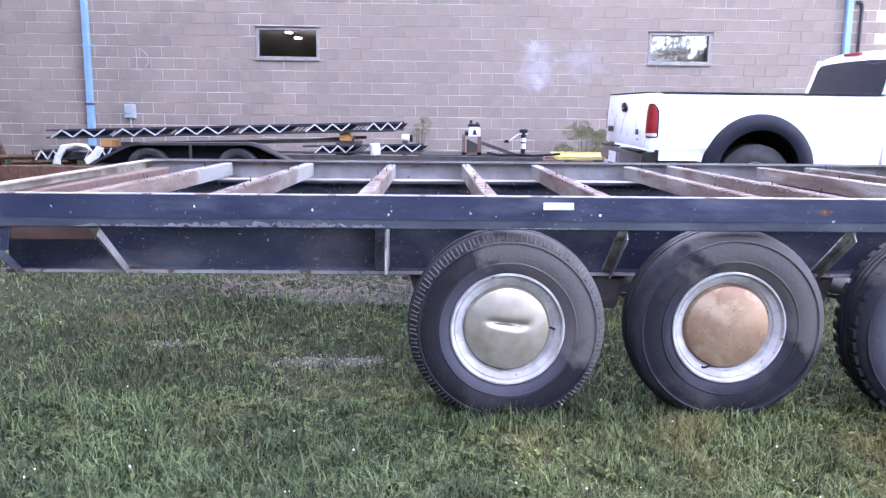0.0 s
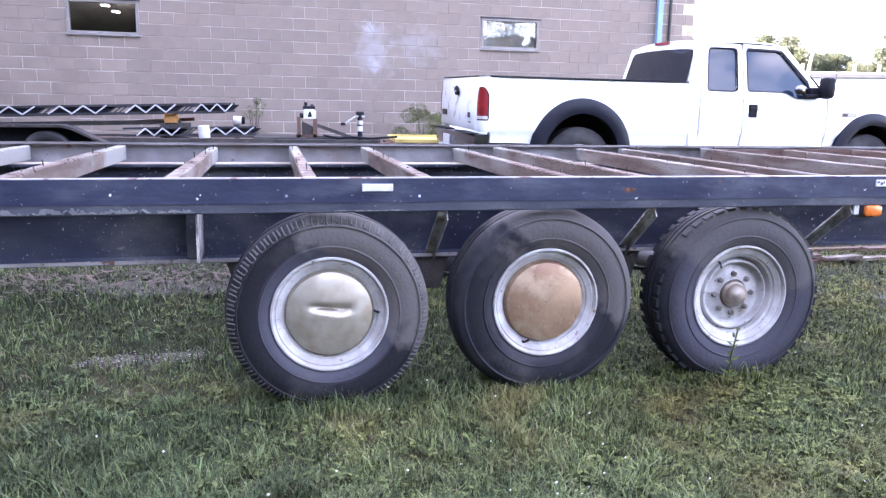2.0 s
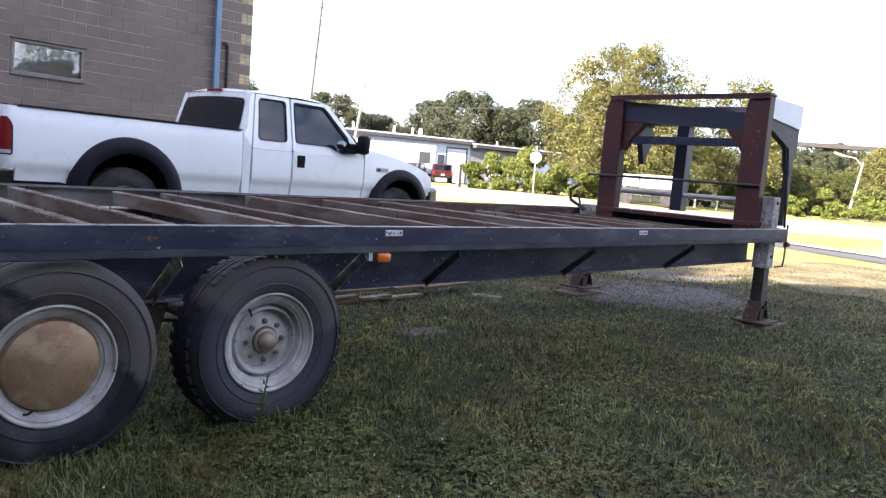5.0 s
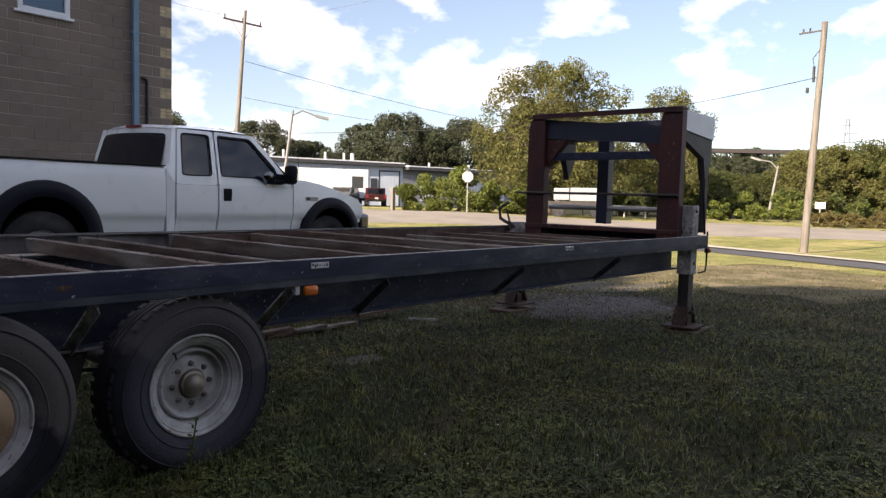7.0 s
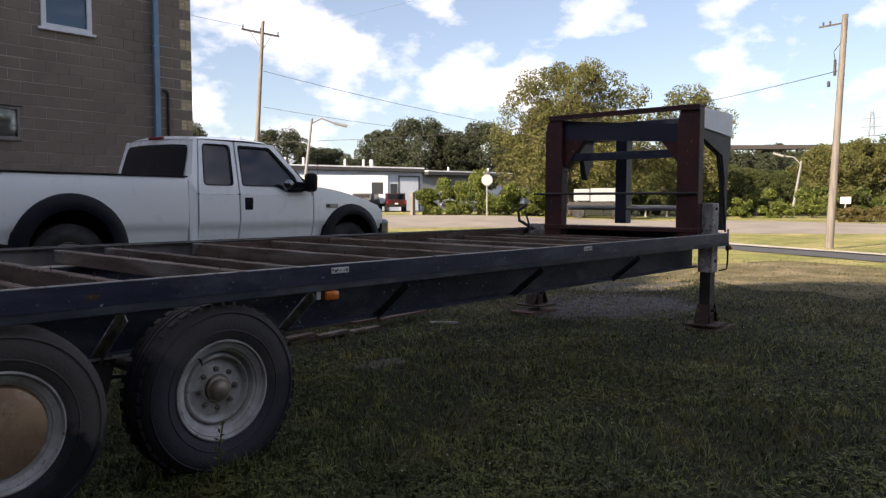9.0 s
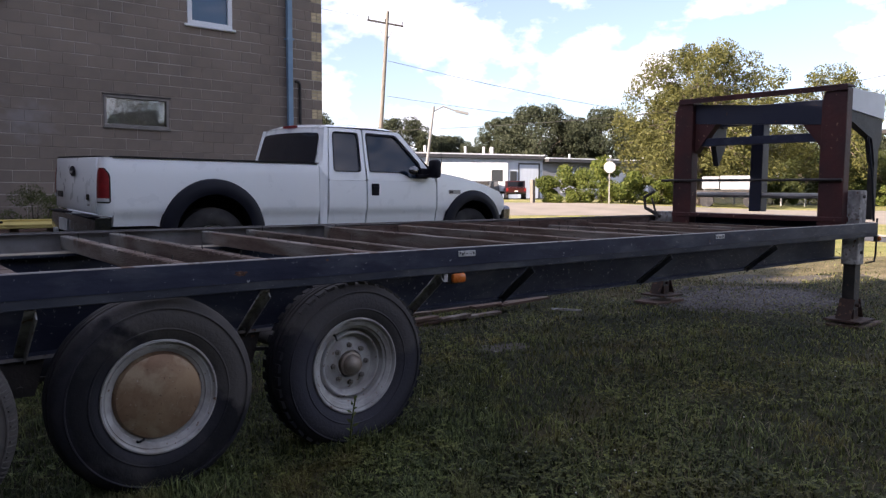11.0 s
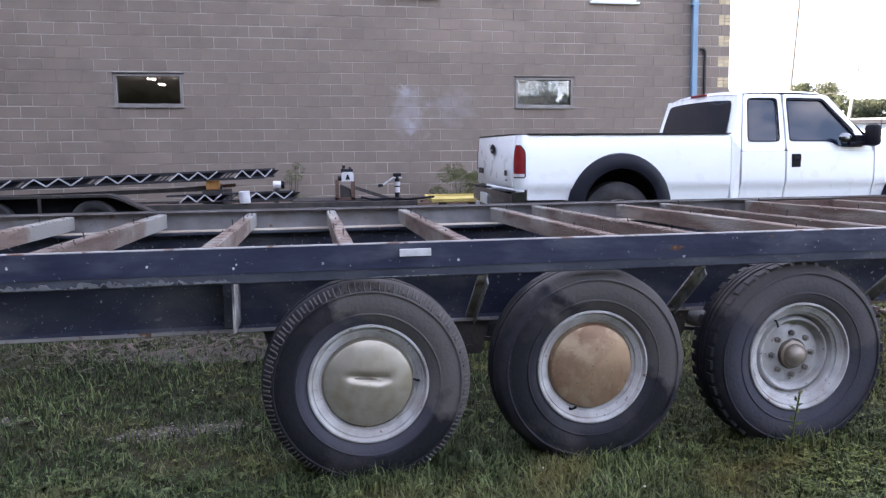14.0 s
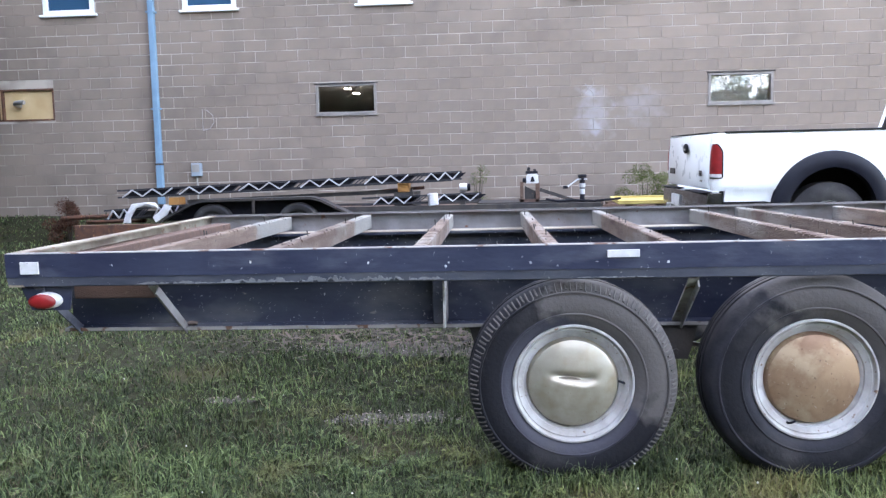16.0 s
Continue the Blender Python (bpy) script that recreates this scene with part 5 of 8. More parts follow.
def hub_mesh():
    b = bmesh.new()
    lathe(b, [(0, 0.006), (0.014, 0.0075), (0.028, 0.014), (0.039, 0.026), (0.045, 0.040), (0.047, 0.052), (0.053, 0.054), (0.057, 0.058), (0.057, 0.078), (0.064, 0.080)], 32)
    return finish(b, "hub", M_HUB, True)


def nut_mesh():
    b = bmesh.new()
    rod(b, (0, 0.052, 0), (0, 0.074, 0), 0.0125, 6)
    rod(b, (0, 0.044, 0), (0, 0.053, 0), 0.006, 8)
    rod(b, (0, 0.070, 0), (0, 0.076, 0), 0.017, 12)
    return finish(b, "lug_nut", M_NUT)


def drum_mesh():
    b = bmesh.new()
    lathe(b, [(0.0, 0.13), (0.12, 0.13), (0.165, 0.135), (0.165, 0.19), (0.10, 0.205), (0.0, 0.205)], 40)
    return finish(b, "wheel", M_DARKSTEEL, True)


TYRES = {"chevron": tyre_mesh("lug"), "rib": tyre_mesh("rib"), "lug": tyre_mesh("block")}
RIBS = shoulder_ribs_mesh()
RIM, HUBM, NUT, DRUM = rim_mesh(), hub_mesh(), nut_mesh(), drum_mesh()
CAPS = {"dented": hubcap_mesh(True, M_HUBCAP), "brown": hubcap_mesh(False, M_COPPER)}


def wheel(x, z, y, flip, tyre, cap, label, turn):
    m = pose(x, y, z, 0, 0, 180 if flip else 0) @ Matrix.Rotation(radians(turn), 4, 'Y') @ Matrix.Diagonal((1.03, 1, 1.03, 1))
    w = new("wheel", DRUM)
    w.parent = trailer
    w.matrix_local = m
    tagged(w, label)
    kids = [("tyre", TYRES[tyre], ""), ("rim", RIM, "")]
    if cap:
        kids.append(("hubcap", CAPS[cap], "dented tarnished hubcap" if cap == "dented" else "rust-brown domed hubcap"))
    else:
        kids.append(("hub", HUBM, "greasy bare hub"))
    if cap == "dented":
        # thin dark lens-shaped plate set into the dent
        tear = bmesh.new()
        up_t = [(-0.062 + 0.094 * k / 10, 0.0225 + 0.0095 * math.sin(math.pi * k / 10) ** 0.8 - 0.06 * k / 100) for k in range(11)]
        dn_t = [(x_t, 0.0225 - 0.003 * math.sin(math.pi * k / 10) - 0.06 * k / 100) for k, (x_t, _) in enumerate(up_t)]
        plate(tear, dn_t + up_t[::-1], 0.0165, 0.0185)
        part("tear", tear, M_HUB, w, "dark lens-shaped mark in the hubcap dent")
    if tyre == "chevron":
        kids.append(("shoulder_ribs", RIBS, "raised loop pattern on the tyre shoulder"))
    for nm, me, lb in kids:
        o = new(nm, me)
        o.parent = w
        tagged(o, lb)
    if not cap:
        for i in range(8):
            a = 2 * math.pi * i / 8 + 0.2
            o = new("lug_nut", NUT)
            o.parent = w
            o.location = (0.088 * math.cos(a), 0.012, 0.088 * math.sin(a))
    vb = bmesh.new()
    tube(vb, [(0.186, 0.05, 0), (0.186, 0.028, 0), (0.180, 0.018, 0.004), (0.165, 0.012, 0.012)], 0.0045, 6)
    part("valve", vb, M_BLACK, w)
    return w


Y_FACE = 0.036
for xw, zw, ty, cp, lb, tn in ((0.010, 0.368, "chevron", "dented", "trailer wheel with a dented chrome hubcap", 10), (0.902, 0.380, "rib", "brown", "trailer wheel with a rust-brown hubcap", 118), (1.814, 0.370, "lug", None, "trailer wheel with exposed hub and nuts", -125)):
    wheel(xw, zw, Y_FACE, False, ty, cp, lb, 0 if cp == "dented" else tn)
    wheel(xw, zw, W - Y_FACE, True, "rib", None, "wheel on the far side of the trailer", 0)
    b = bmesh.new()
    rod(b, (xw, 0.2, zw), (xw, W - 0.2, zw), 0.055, 14)
    part("axle", b, M_DARKSTEEL, trailer, "", True)
    for ys in BEAMS:
        b = bmesh.new()
        for i, (hl, dz) in enumerate(((0.38, 0.0), (0.30, -0.012), (0.22, -0.024), (0.13, -0.036))):
            tube(b, [(xw + hl * s, ys, 0.452 + dz - 0.03 * (1 - s * s) + 0.0) for s in (-1, -0.6, -0.2, 0.2, 0.6, 1)], 0.012, 4)
        box(b, xw - 0.05, xw + 0.05, ys - 0.045, ys + 0.045, 0.37, 0.44, 0.006)
        part("leaf_spring", b, M_DARKSTEEL, trailer)
for xh in (-0.30, 0.45, 1.35, 2.25):
    for ys in BEAMS:
        b = plate(bmesh.new(), [(xh - 0.09, 0.543), (xh + 0.09, 0.543), (xh + 0.05, 0.40), (xh - 0.05, 0.40)], ys - 0.05, ys - 0.042)
        plate(b, [(xh - 0.09, 0.543), (xh + 0.09, 0.543), (xh + 0.05, 0.40), (xh - 0.05, 0.40)], ys + 0.042, ys + 0.05)
        rod(b, (xh, ys - 0.06, 0.43), (xh, ys + 0.06, 0.43), 0.014, 8)
        part("spring_hanger", b, M_DARKSTEEL, trailer)

# gooseneck uprights, beam and plates
GX = 7.50


def upright(y0, y1, cut, label):
    """Square post with its upper outer corner cut off, and a weld-on cover strip."""
    b = extrude_x(bmesh.new(), [(y0, 0.79), (y1, 0.79), (y1, 2.20 - 2.2 * cut), (y1 - 0.4 * cut, 2.20 - 0.7 * cut), (y1 - cut, 2.20), (y0, 2.20)], GX - 0.11, GX + 0.02)
    bmesh.ops.bevel(b, geom=b.edges[:], offset=0.012, segments=2, profile=0.5, affect='EDGES', clamp_overlap=True)
    return part("upright", b, M_RUSTPOST, trailer, label)


upright(0.195, 0.430, 0.05, "red oxide painted gooseneck upright")
upright(1.83, 2.06, 0.07, "red oxide painted gooseneck upright")
b = bmesh.new()
box(b, GX - 0.13, GX + 0.03, 0.19, 2.0, 2.203, 2.228, 0.004)
box(b, GX - 0.13, GX - 0.118, 0.19, 2.0, 2.172, 2.204)
part("top_plate", b, M_RUSTPOST, trailer, "rusty top plate of the gooseneck")
b = bmesh.new()
vs = [b.verts.new((GX + u, y, z)) for u in (-0.06, 0.015) for y, z in ((0.432, 1.86), (1.828, 1.95), (1.828, 2.165), (0.432, 2.04))]
for f in ((0, 1, 2, 3), (7, 6, 5, 4), (0, 4, 5, 1), (1, 5, 6, 2), (2, 6, 7, 3), (3, 7, 4, 0)):
    b.faces.new([vs[k] for k in f])
part("cross_beam", b, M_BLUE, trailer, "dark blue box beam between the uprights")
part("cross_bar", a_box(GX - 0.03, GX + 0.05, 0.432, 1.828, 1.70, 1.785, 0.006), M_FRAME, trailer)
part("base_plate", a_box(GX - 0.12, GX + 0.12, 0.19, 2.06, 0.912, 0.96, 0.006), M_RUSTPOST, trailer)
b = bmesh.new()
rod(b, (GX - 0.125, 0.2, 1.32), (GX - 0.125, 2.2, 1.32), 0.014, 8)
part("rod", b, M_DARKSTEEL, trailer)
b = bmesh.new()
rod(b, (GX + 0.4, 0.35, 1.16), (GX + 0.4, 2.05, 1.16), 0.03, 8)
part("light_bar", b, M_GREYMETAL, trailer)
for yg, sg in ((0.432, 1), (1.828, -1)):
    b = bmesh.new()
    vs = [(GX, yg, 1.62), (GX, yg + sg * 0.30, 2.0), (GX, yg, 2.0)]
    t_ = [b.verts.new((x - 0.05, y, z)) for x, y, z in vs]
    u_ = [b.verts.new((x + 0.05, y, z)) for x, y, z in vs]
    b.faces.new(t_)
    b.faces.new(u_[::-1])
    for i in range(3):
        b.faces.new((t_[i], t_[(i + 1) % 3], u_[(i + 1) % 3], u_[i]))
    part("gusset", b, M_RUSTPOST, trailer)
# neck running forward from the uprights
for yg in (0.26, 1.99):
    b = plate(bmesh.new(), [(GX + 0.024, 2.20), (GX + 0.82, 2.20), (GX + 0.82, 1.95), (GX + 0.024, 2.0)], yg - 0.05, yg + 0.05)
    part("neck_arm", b, M_WHITEFRAME if yg < 1 else M_FRAME, trailer, "pale-painted side of the gooseneck arm" if yg < 1 else "")
    b = plate(bmesh.new(), [(GX + 0.024, 1.995), (GX + 0.82, 1.945), (GX + 0.82, 1.74), (GX + 0.67, 1.50), (GX + 0.59, 1.74), (GX + 0.026, 1.91)], yg - 0.035, yg + 0.035)
    part("neck_gusset", b, M_CHORD, trailer)
part("front_beam", a_box(GX + 0.67, GX + 0.82, 0.32, 1.93, 1.97, 2.19, 0.008), M_BLUE, trailer)
part("coupler_tube", a_box(GX + 0.36, GX + 0.50, 1.25, 1.39, 0.98, 1.95, 0.008), M_BLUE, trailer, "dark square coupler tube hanging from the gooseneck")
part("front_post", a_box(GX + 0.69, GX + 0.77, 0.23, 0.29, 0.92, 1.8), M_DARKSTEEL, trailer)


def jack(y, label, top):
    j = part("landing_leg", a_box(7.53, 7.69, y - 0.075, y + 0.075, 0.50, top, 0.008), M_STRUT, trailer, label)
    part("inner_leg", a_box(7.55, 7.67, y - 0.055, y + 0.055, 0.06, 0.50), M_DARKSTEEL, j, "dark greasy lower leg")
    for zb in (1.16, 0.62):
        if zb < top:
            part("bolt", rod(bmesh.new(), (7.61, y - 0.09, zb), (7.61, y - 0.074, zb), 0.016, 8), M_DARKSTEEL, j)
    b = bmesh.new()
    box(b, 7.42, 7.80, y - 0.17, y + 0.17, -0.055, -0.035, 0.004)
    for s in (-1, 1):
        bar(b, (7.61 + 0.15 * s, y, -0.03), (7.61 + 0.06 * s, y, 0.16), 0.14, 0.01, (1, 0, 0))
    rod(b, (7.61, y - 0.09, 0.10), (7.61, y + 0.09, 0.10), 0.018, 10)
    box(b, 7.56, 7.66, y - 0.06, y + 0.06, -0.036, 0.06)
    part("foot", b, M_FOOT, j, "dark rusty foot plate")
    return j


jack(0.165, "landing leg with chipped grey paint", 1.22)
jack(W - 0.13, "landing leg on the far side", 0.96)
for bx, by in ((7.72, 0.14), (7.58, 2.3)):
    tagged(part("ground_board", a_box(bx - 0.32, bx + 0.26, by - 0.15, by + 0.16, -0.085, -0.056, 0.004), M_BOARD), "old brown board under the landing leg", "board", "boards under the legs")
b = bmesh.new()
tube(b, [(7.64, 0.05, 0.52), (7.75, 0.02, 0.53), (7.775, 0.02, 0.60), (7.775, 0.02, 0.75), (7.77, 0.02, 0.95)], 0.009, 6)
tube(b, [(7.77, 0.05, 0.92), (7.77, 0.08, 1.3), (7.82, 0.16, 1.75)], 0.011, 6)
part("cable", b, M_BLACK, trailer, "", True)
b = bmesh.new()
tube(b, [(7.38, 2.2, 0.9), (7.30, 2.36, 1.0), (7.30, 2.38, 1.12), (7.38, 2.30, 1.2)], 0.02, 8)
tube(b, [(7.31, 2.2, 0.88), (7.33, 2.3, 1.12)], 0.012, 6)
part("hook", b, M_DARKSTEEL, trailer, "", True)

# ---- white pickup truck ----
truck = thing("pickup_truck", "white extended-cab pickup truck with black wheel-arch flares", "pickup truck")
TY, TW = 5.20, 2.02          # near side and width
RA, FA = (3.21, 0.76), (7.08, 0.72)   # axle places (x, z)


def lean(z):
    return max(0.0, z - 1.42) * 0.24


def side_bow(z):
    """How far the body side stands in from its widest line at height z; a crease runs just under z = 1."""
    return float(np.interp(z, (0.70, 0.84, 0.975, 0.995, 1.10, 1.25, 1.40, 1.48, 1.55, 1.60), (0.055, 0.026, 0.004, -0.012, -0.017, -0.012, 0.0, 0.008, 0.026, 0.030)))


def bowed(b):
    """Cuts a body panel into strips and bends them to the bow of the side."""
    for z in (0.76, 0.84, 0.91, 0.973, 0.997, 1.06, 1.12, 1.19, 1.26, 1.33, 1.40, 1.45, 1.50, 1.53):
        bmesh.ops.bisect_plane(b, geom=b.verts[:] + b.edges[:] + b.faces[:], plane_co=(0, 0, z), plane_no=(0, 0, 1))
    for v in b.verts:
        v.co.y += side_bow(v.co.z)
    return b


def rounded(pts, r, n=4):
    """Outline with its corners rounded off."""
    out = []
    for k, p in enumerate(pts):
        p, a, c = Vector(p), Vector(pts[k - 1]), Vector(pts[(k + 1) % len(pts)])
        da, dc = (a - p), (c - p)
        s0, s1 = p + da.normalized() * min(r, da.length * 0.45), p + dc.normalized() * min(r, dc.length * 0.45)
        for i in range(n + 1):
            t = i / n
            out.append(tuple((1 - t) ** 2 * s0 + 2 * t * (1 - t) * p + t * t * s1))
    return out


BELT = 1.55
bed_out = [(2.138, 0.86), (2.138, 1.50), (2.138, BELT), (4.548, BELT), (4.548, 0.80), (3.86, 0.80)] + arc(RA[0], RA[1], 0.56, 8, 172, 22) + [(2.55, 0.86)]
for far in (0, 1):
    b = plate(bmesh.new(), bed_out, 0.0, 0.05)
    # rounded shoulder along the top of the bed side
    extrude_x(b, [(0.0, BELT - 0.001)] + [(0.03 - 0.03 * math.cos(a), BELT + 0.03 * math.sin(a)) for a in (0.4, 0.9, 1.57)] + [(0.10, BELT + 0.03), (0.12, BELT), (0.05, BELT - 0.001)], 2.138, 4.548)
    bowed(b)
    bmesh.ops.transform(b, matrix=(Matrix.Translation((0, TY, 0)) if not far else Matrix.Translation((0, TY + TW, 0)) @ Matrix.Diagonal((1, -1, 1, 1))), verts=b.verts)
    part("bed_side", b, M_WHITE, truck, "", True)
for far in (0, 1):
    ys = (TY + 0.004, TY + 0.124) if not far else (TY + TW - 0.124, TY + TW - 0.004)
    part("bed_rail_cap", a_box(2.14, 4.55, ys[0], ys[1], BELT + 0.031, BELT + 0.042, 0.004), M_BLACK, truck, "black plastic bed rail cap")
part("bed_floor", a_box(2.12, 4.5, TY + 0.44, TY + TW - 0.44, 1.02, 1.06), M_WHITE, truck)
part("bed_front", a_box(4.50, 4.55, TY + 0.06, TY + TW - 0.06, 1.06, BELT + 0.02), M_WHITE, truck)
part("gap_backing", a_box(4.49, 4.60, TY + 0.075, TY + TW - 0.075, 0.80, 1.52), M_SEAM, truck)
b = a_box(1.968, 2.09, TY + 0.136, TY + TW - 0.136, 0.985, BELT + 0.03, 0.025)
for v in b.verts:
    if v.co.x < 2.02:
        v.co.x += 0.03 * abs((v.co.z - 1.22) / 0.34) ** 2.2 + 0.018 * abs((v.co.y - TY - TW / 2) / (TW / 2)) ** 3
gate = part("tailgate", b, M_WHITE, truck, "", True)
part("gate_cap", a_box(2.012, 2.10, TY + 0.14, TY + TW - 0.14, BELT + 0.031, BELT + 0.040, 0.003), M_BLACK, gate)
b = lathe(bmesh.new(), [(0, -0.012), (0.8, -0.010), (1.0, 0.0), (0.9, 0.012), (0, 0.012)], 20)
bmesh.ops.transform(b, matrix=Matrix.Translation((1.975, TY + 0.98, 1.425)) @ Matrix.Rotation(radians(-90), 4, "Z") @ Matrix.Diagonal((0.10, 1, 0.058, 1)), verts=b.verts)
part("gate_handle", b, M_BLACK, gate, "black tailgate handle", True)
part("handle_lever", a_box(1.955, 1.975, TY + 0.93, TY + 1.03, 1.40, 1.425, 0.005), M_GREYMETAL, gate)
part("badge", a_box(1.963, 1.978, TY + 0.30, TY + 0.37, 1.125, 1.185, 0.004), M_DARKSTEEL, gate)
part("badge", a_box(1.963, 1.978, TY + 0.27, TY + 0.33, 1.065, 1.085, 0.003), M_GREYMETAL, gate)
part("badge", a_box(1.963, 1.978, TY + 1.46, TY + 1.68, 1.12, 1.19, 0.004), M_DARKSTEEL, gate)
for far in (0, 1):
    sgn, y0 = (1, TY) if not far else (-1, TY + TW)
    def corner(th, z, out):
        """Point on the rounded rear corner at angle th (0: facing back, 1: facing sideways)."""
        c, d = math.cos(th * math.pi / 2), math.sin(th * math.pi / 2)
        set_in = 0.030 * abs((z - 1.22) / 0.34) ** 2.2
        bow = side_bow(z) * th
        return (2.140 - (0.135 - set_in + out) * max(0.0, c) ** 0.62, y0 + sgn * (0.135 + bow * 1.0 - (0.135 + out) * max(0.0, d) ** 0.62), z)

    def wrapped(z0, z1, th0, th1, out, nz, nt, thick):
        b = bmesh.new()
        front = [[b.verts.new(corner(th0(i / nz) + (th1(i / nz) - th0(i / nz)) * k / nt, z0 + (z1 - z0) * i / nz, out)) for k in range(nt + 1)] for i in range(nz + 1)]
        back = [[b.verts.new(corner(th0(i / nz) + (th1(i / nz) - th0(i / nz)) * k / nt, z0 + (z1 - z0) * i / nz, out - thick)) for k in range(nt + 1)] for i in range(nz + 1)]
        for i in range(nz):
            for k in range(nt):
                b.faces.new((front[i][k], front[i][k + 1], front[i + 1][k + 1], front[i + 1][k]))
                b.faces.new((back[i][k], back[i + 1][k], back[i + 1][k + 1], back[i][k + 1]))
            for k, k2 in ((0, 0), (nt, nt)):
                b.faces.new((front[i][k], front[i + 1][k], back[i + 1][k], back[i][k]))
        for i in (0, nz):
            for k in range(nt):
                b.faces.new((front[i][k], front[i][k + 1], back[i][k + 1], back[i][k]))
        return b

    full = lambda v: 1.0
    none = lambda v: 0.0
    inner = lambda v: 0.10 + 0.05 * v + 0.10 * max(0.0, v - 0.93) / 0.07
    outer = lambda v: 0.90 - 0.30 * max(0.0, (v - 0.72) / 0.28) ** 2.4 - 0.05 * max(0.0, 0.06 - v) / 0.06
    part("corner_post", wrapped(0.975, BELT + 0.025, none, full, 0.0, 14, 12, 0.02), M_WHITE, truck, "", True)
    lampb = part("tail_lamp", wrapped(1.155, 1.458, lambda v: inner(0.15 + 0.85 * v), lambda v: outer(0.15 + 0.85 * v), 0.009, 14, 12, 0.006), M_RED, truck, "tall red tail lamp wrapped round the corner", True)
    part("reverse_lens", wrapped(1.118, 1.153, lambda v: 0.11, lambda v: 0.89, 0.009, 3, 12, 0.006), M_PALE, lampb, "pale reversing lens", True)
    part("lamp_surround", wrapped(1.104, 1.466, lambda v: inner(v) - 0.035, lambda v: outer(v) + 0.045, 0.0035, 16, 12, 0.003), M_SEAM, lampb, "", True)
b = bmesh.new()
prof_b = [(1.895, 0.925), (1.91, 0.950), (2.12, 0.950), (2.12, 0.70), (1.94, 0.70), (1.885, 0.76)]
rows = []
for k in range(13):
    u = -1 + k / 6
    rows.append([b.verts.new((x + (0.07 * abs(u) ** 3 if x < 1.95 else 0), TY + TW / 2 + u * (TW / 2 - 0.03), z)) for x, z in prof_b])
for p, q in zip(rows, rows[1:]):
    for k in range(6):
        b.faces.new((p[k], p[(k + 1) % 6], q[(k + 1) % 6], q[k]))
b.faces.new(rows[0])
b.faces.new(rows[-1][::-1])
bump = part("rear_bumper", b, M_CHROME, truck, "dull chrome step bumper", True)
for yy in (0.10, 1.25):
    part("step_pad", a_box(1.91, 2.03, TY + yy, TY + yy + 0.66, 0.951, 0.961, 0.003), M_BLACK, bump, "black step pad")
part("plate", a_box(1.866, 1.884, TY + 0.86, TY + 1.17, 0.77, 0.90), M_PALE, bump)
b = bmesh.new()
rod(b, (1.78, TY + TW / 2, 0.72), (2.06, TY + TW / 2, 0.72), 0.03, 8)
rod(b, (1.80, TY + TW / 2, 0.74), (1.80, TY + TW / 2, 0.80), 0.025, 10)
part("tow_ball", b, M_GALV, bump, "bright tow ball")

# cab sides with their window openings
win_r = rounded([(4.775, 1.50), (5.165, 1.50), (5.175, 1.985), (4.815, 1.985)], 0.055)
win_f = rounded([(5.31, 1.505), (5.80, 1.50), (5.95, 1.432), (6.24, 1.432), (6.12, 1.59), (5.765, 1.965), (5.31, 1.975)], 0.04)


def framed(outer, inner, y0, y1):
    """Panel between an outer and an inner outline of the same number of points."""
    b = bmesh.new()
    n = len(outer)
    o0, o1 = [[b.verts.new((x, y + lean(z), z)) for x, z in outer] for y in (y0, y1)]
    i0, i1 = [[b.verts.new((x, y + lean(z), z)) for x, z in inner] for y in (y0, y1)]
    for k in range(n):
        j = (k + 1) % n
        b.faces.new((o0[k], o0[j], i0[j], i0[k]))
        b.faces.new((o1[k], i1[k], i1[j], o1[j]))
        b.faces.new((o0[k], o1[k], o1[j], o0[j]))
        b.faces.new((i0[k], i0[j], i1[j], i1[k]))
    return b


out_r = rounded([(4.688, 1.38), (5.238, 1.38), (5.240, 2.04), (4.765, 2.04)], 0.03)
out_f = rounded([(5.262, 1.38), (5.80, 1.38), (5.95, 1.38), (6.395, 1.38), (6.22, 1.62), (5.84, 2.03), (5.265, 2.04)], 0.03)


def mirrored(b, far):
    bmesh.ops.transform(b, matrix=(Matrix.Translation((0, TY, 0)) if not far else Matrix.Translation((0, TY + TW, 0)) @ Matrix.Diagonal((1, -1, 1, 1))), verts=b.verts)
    return b


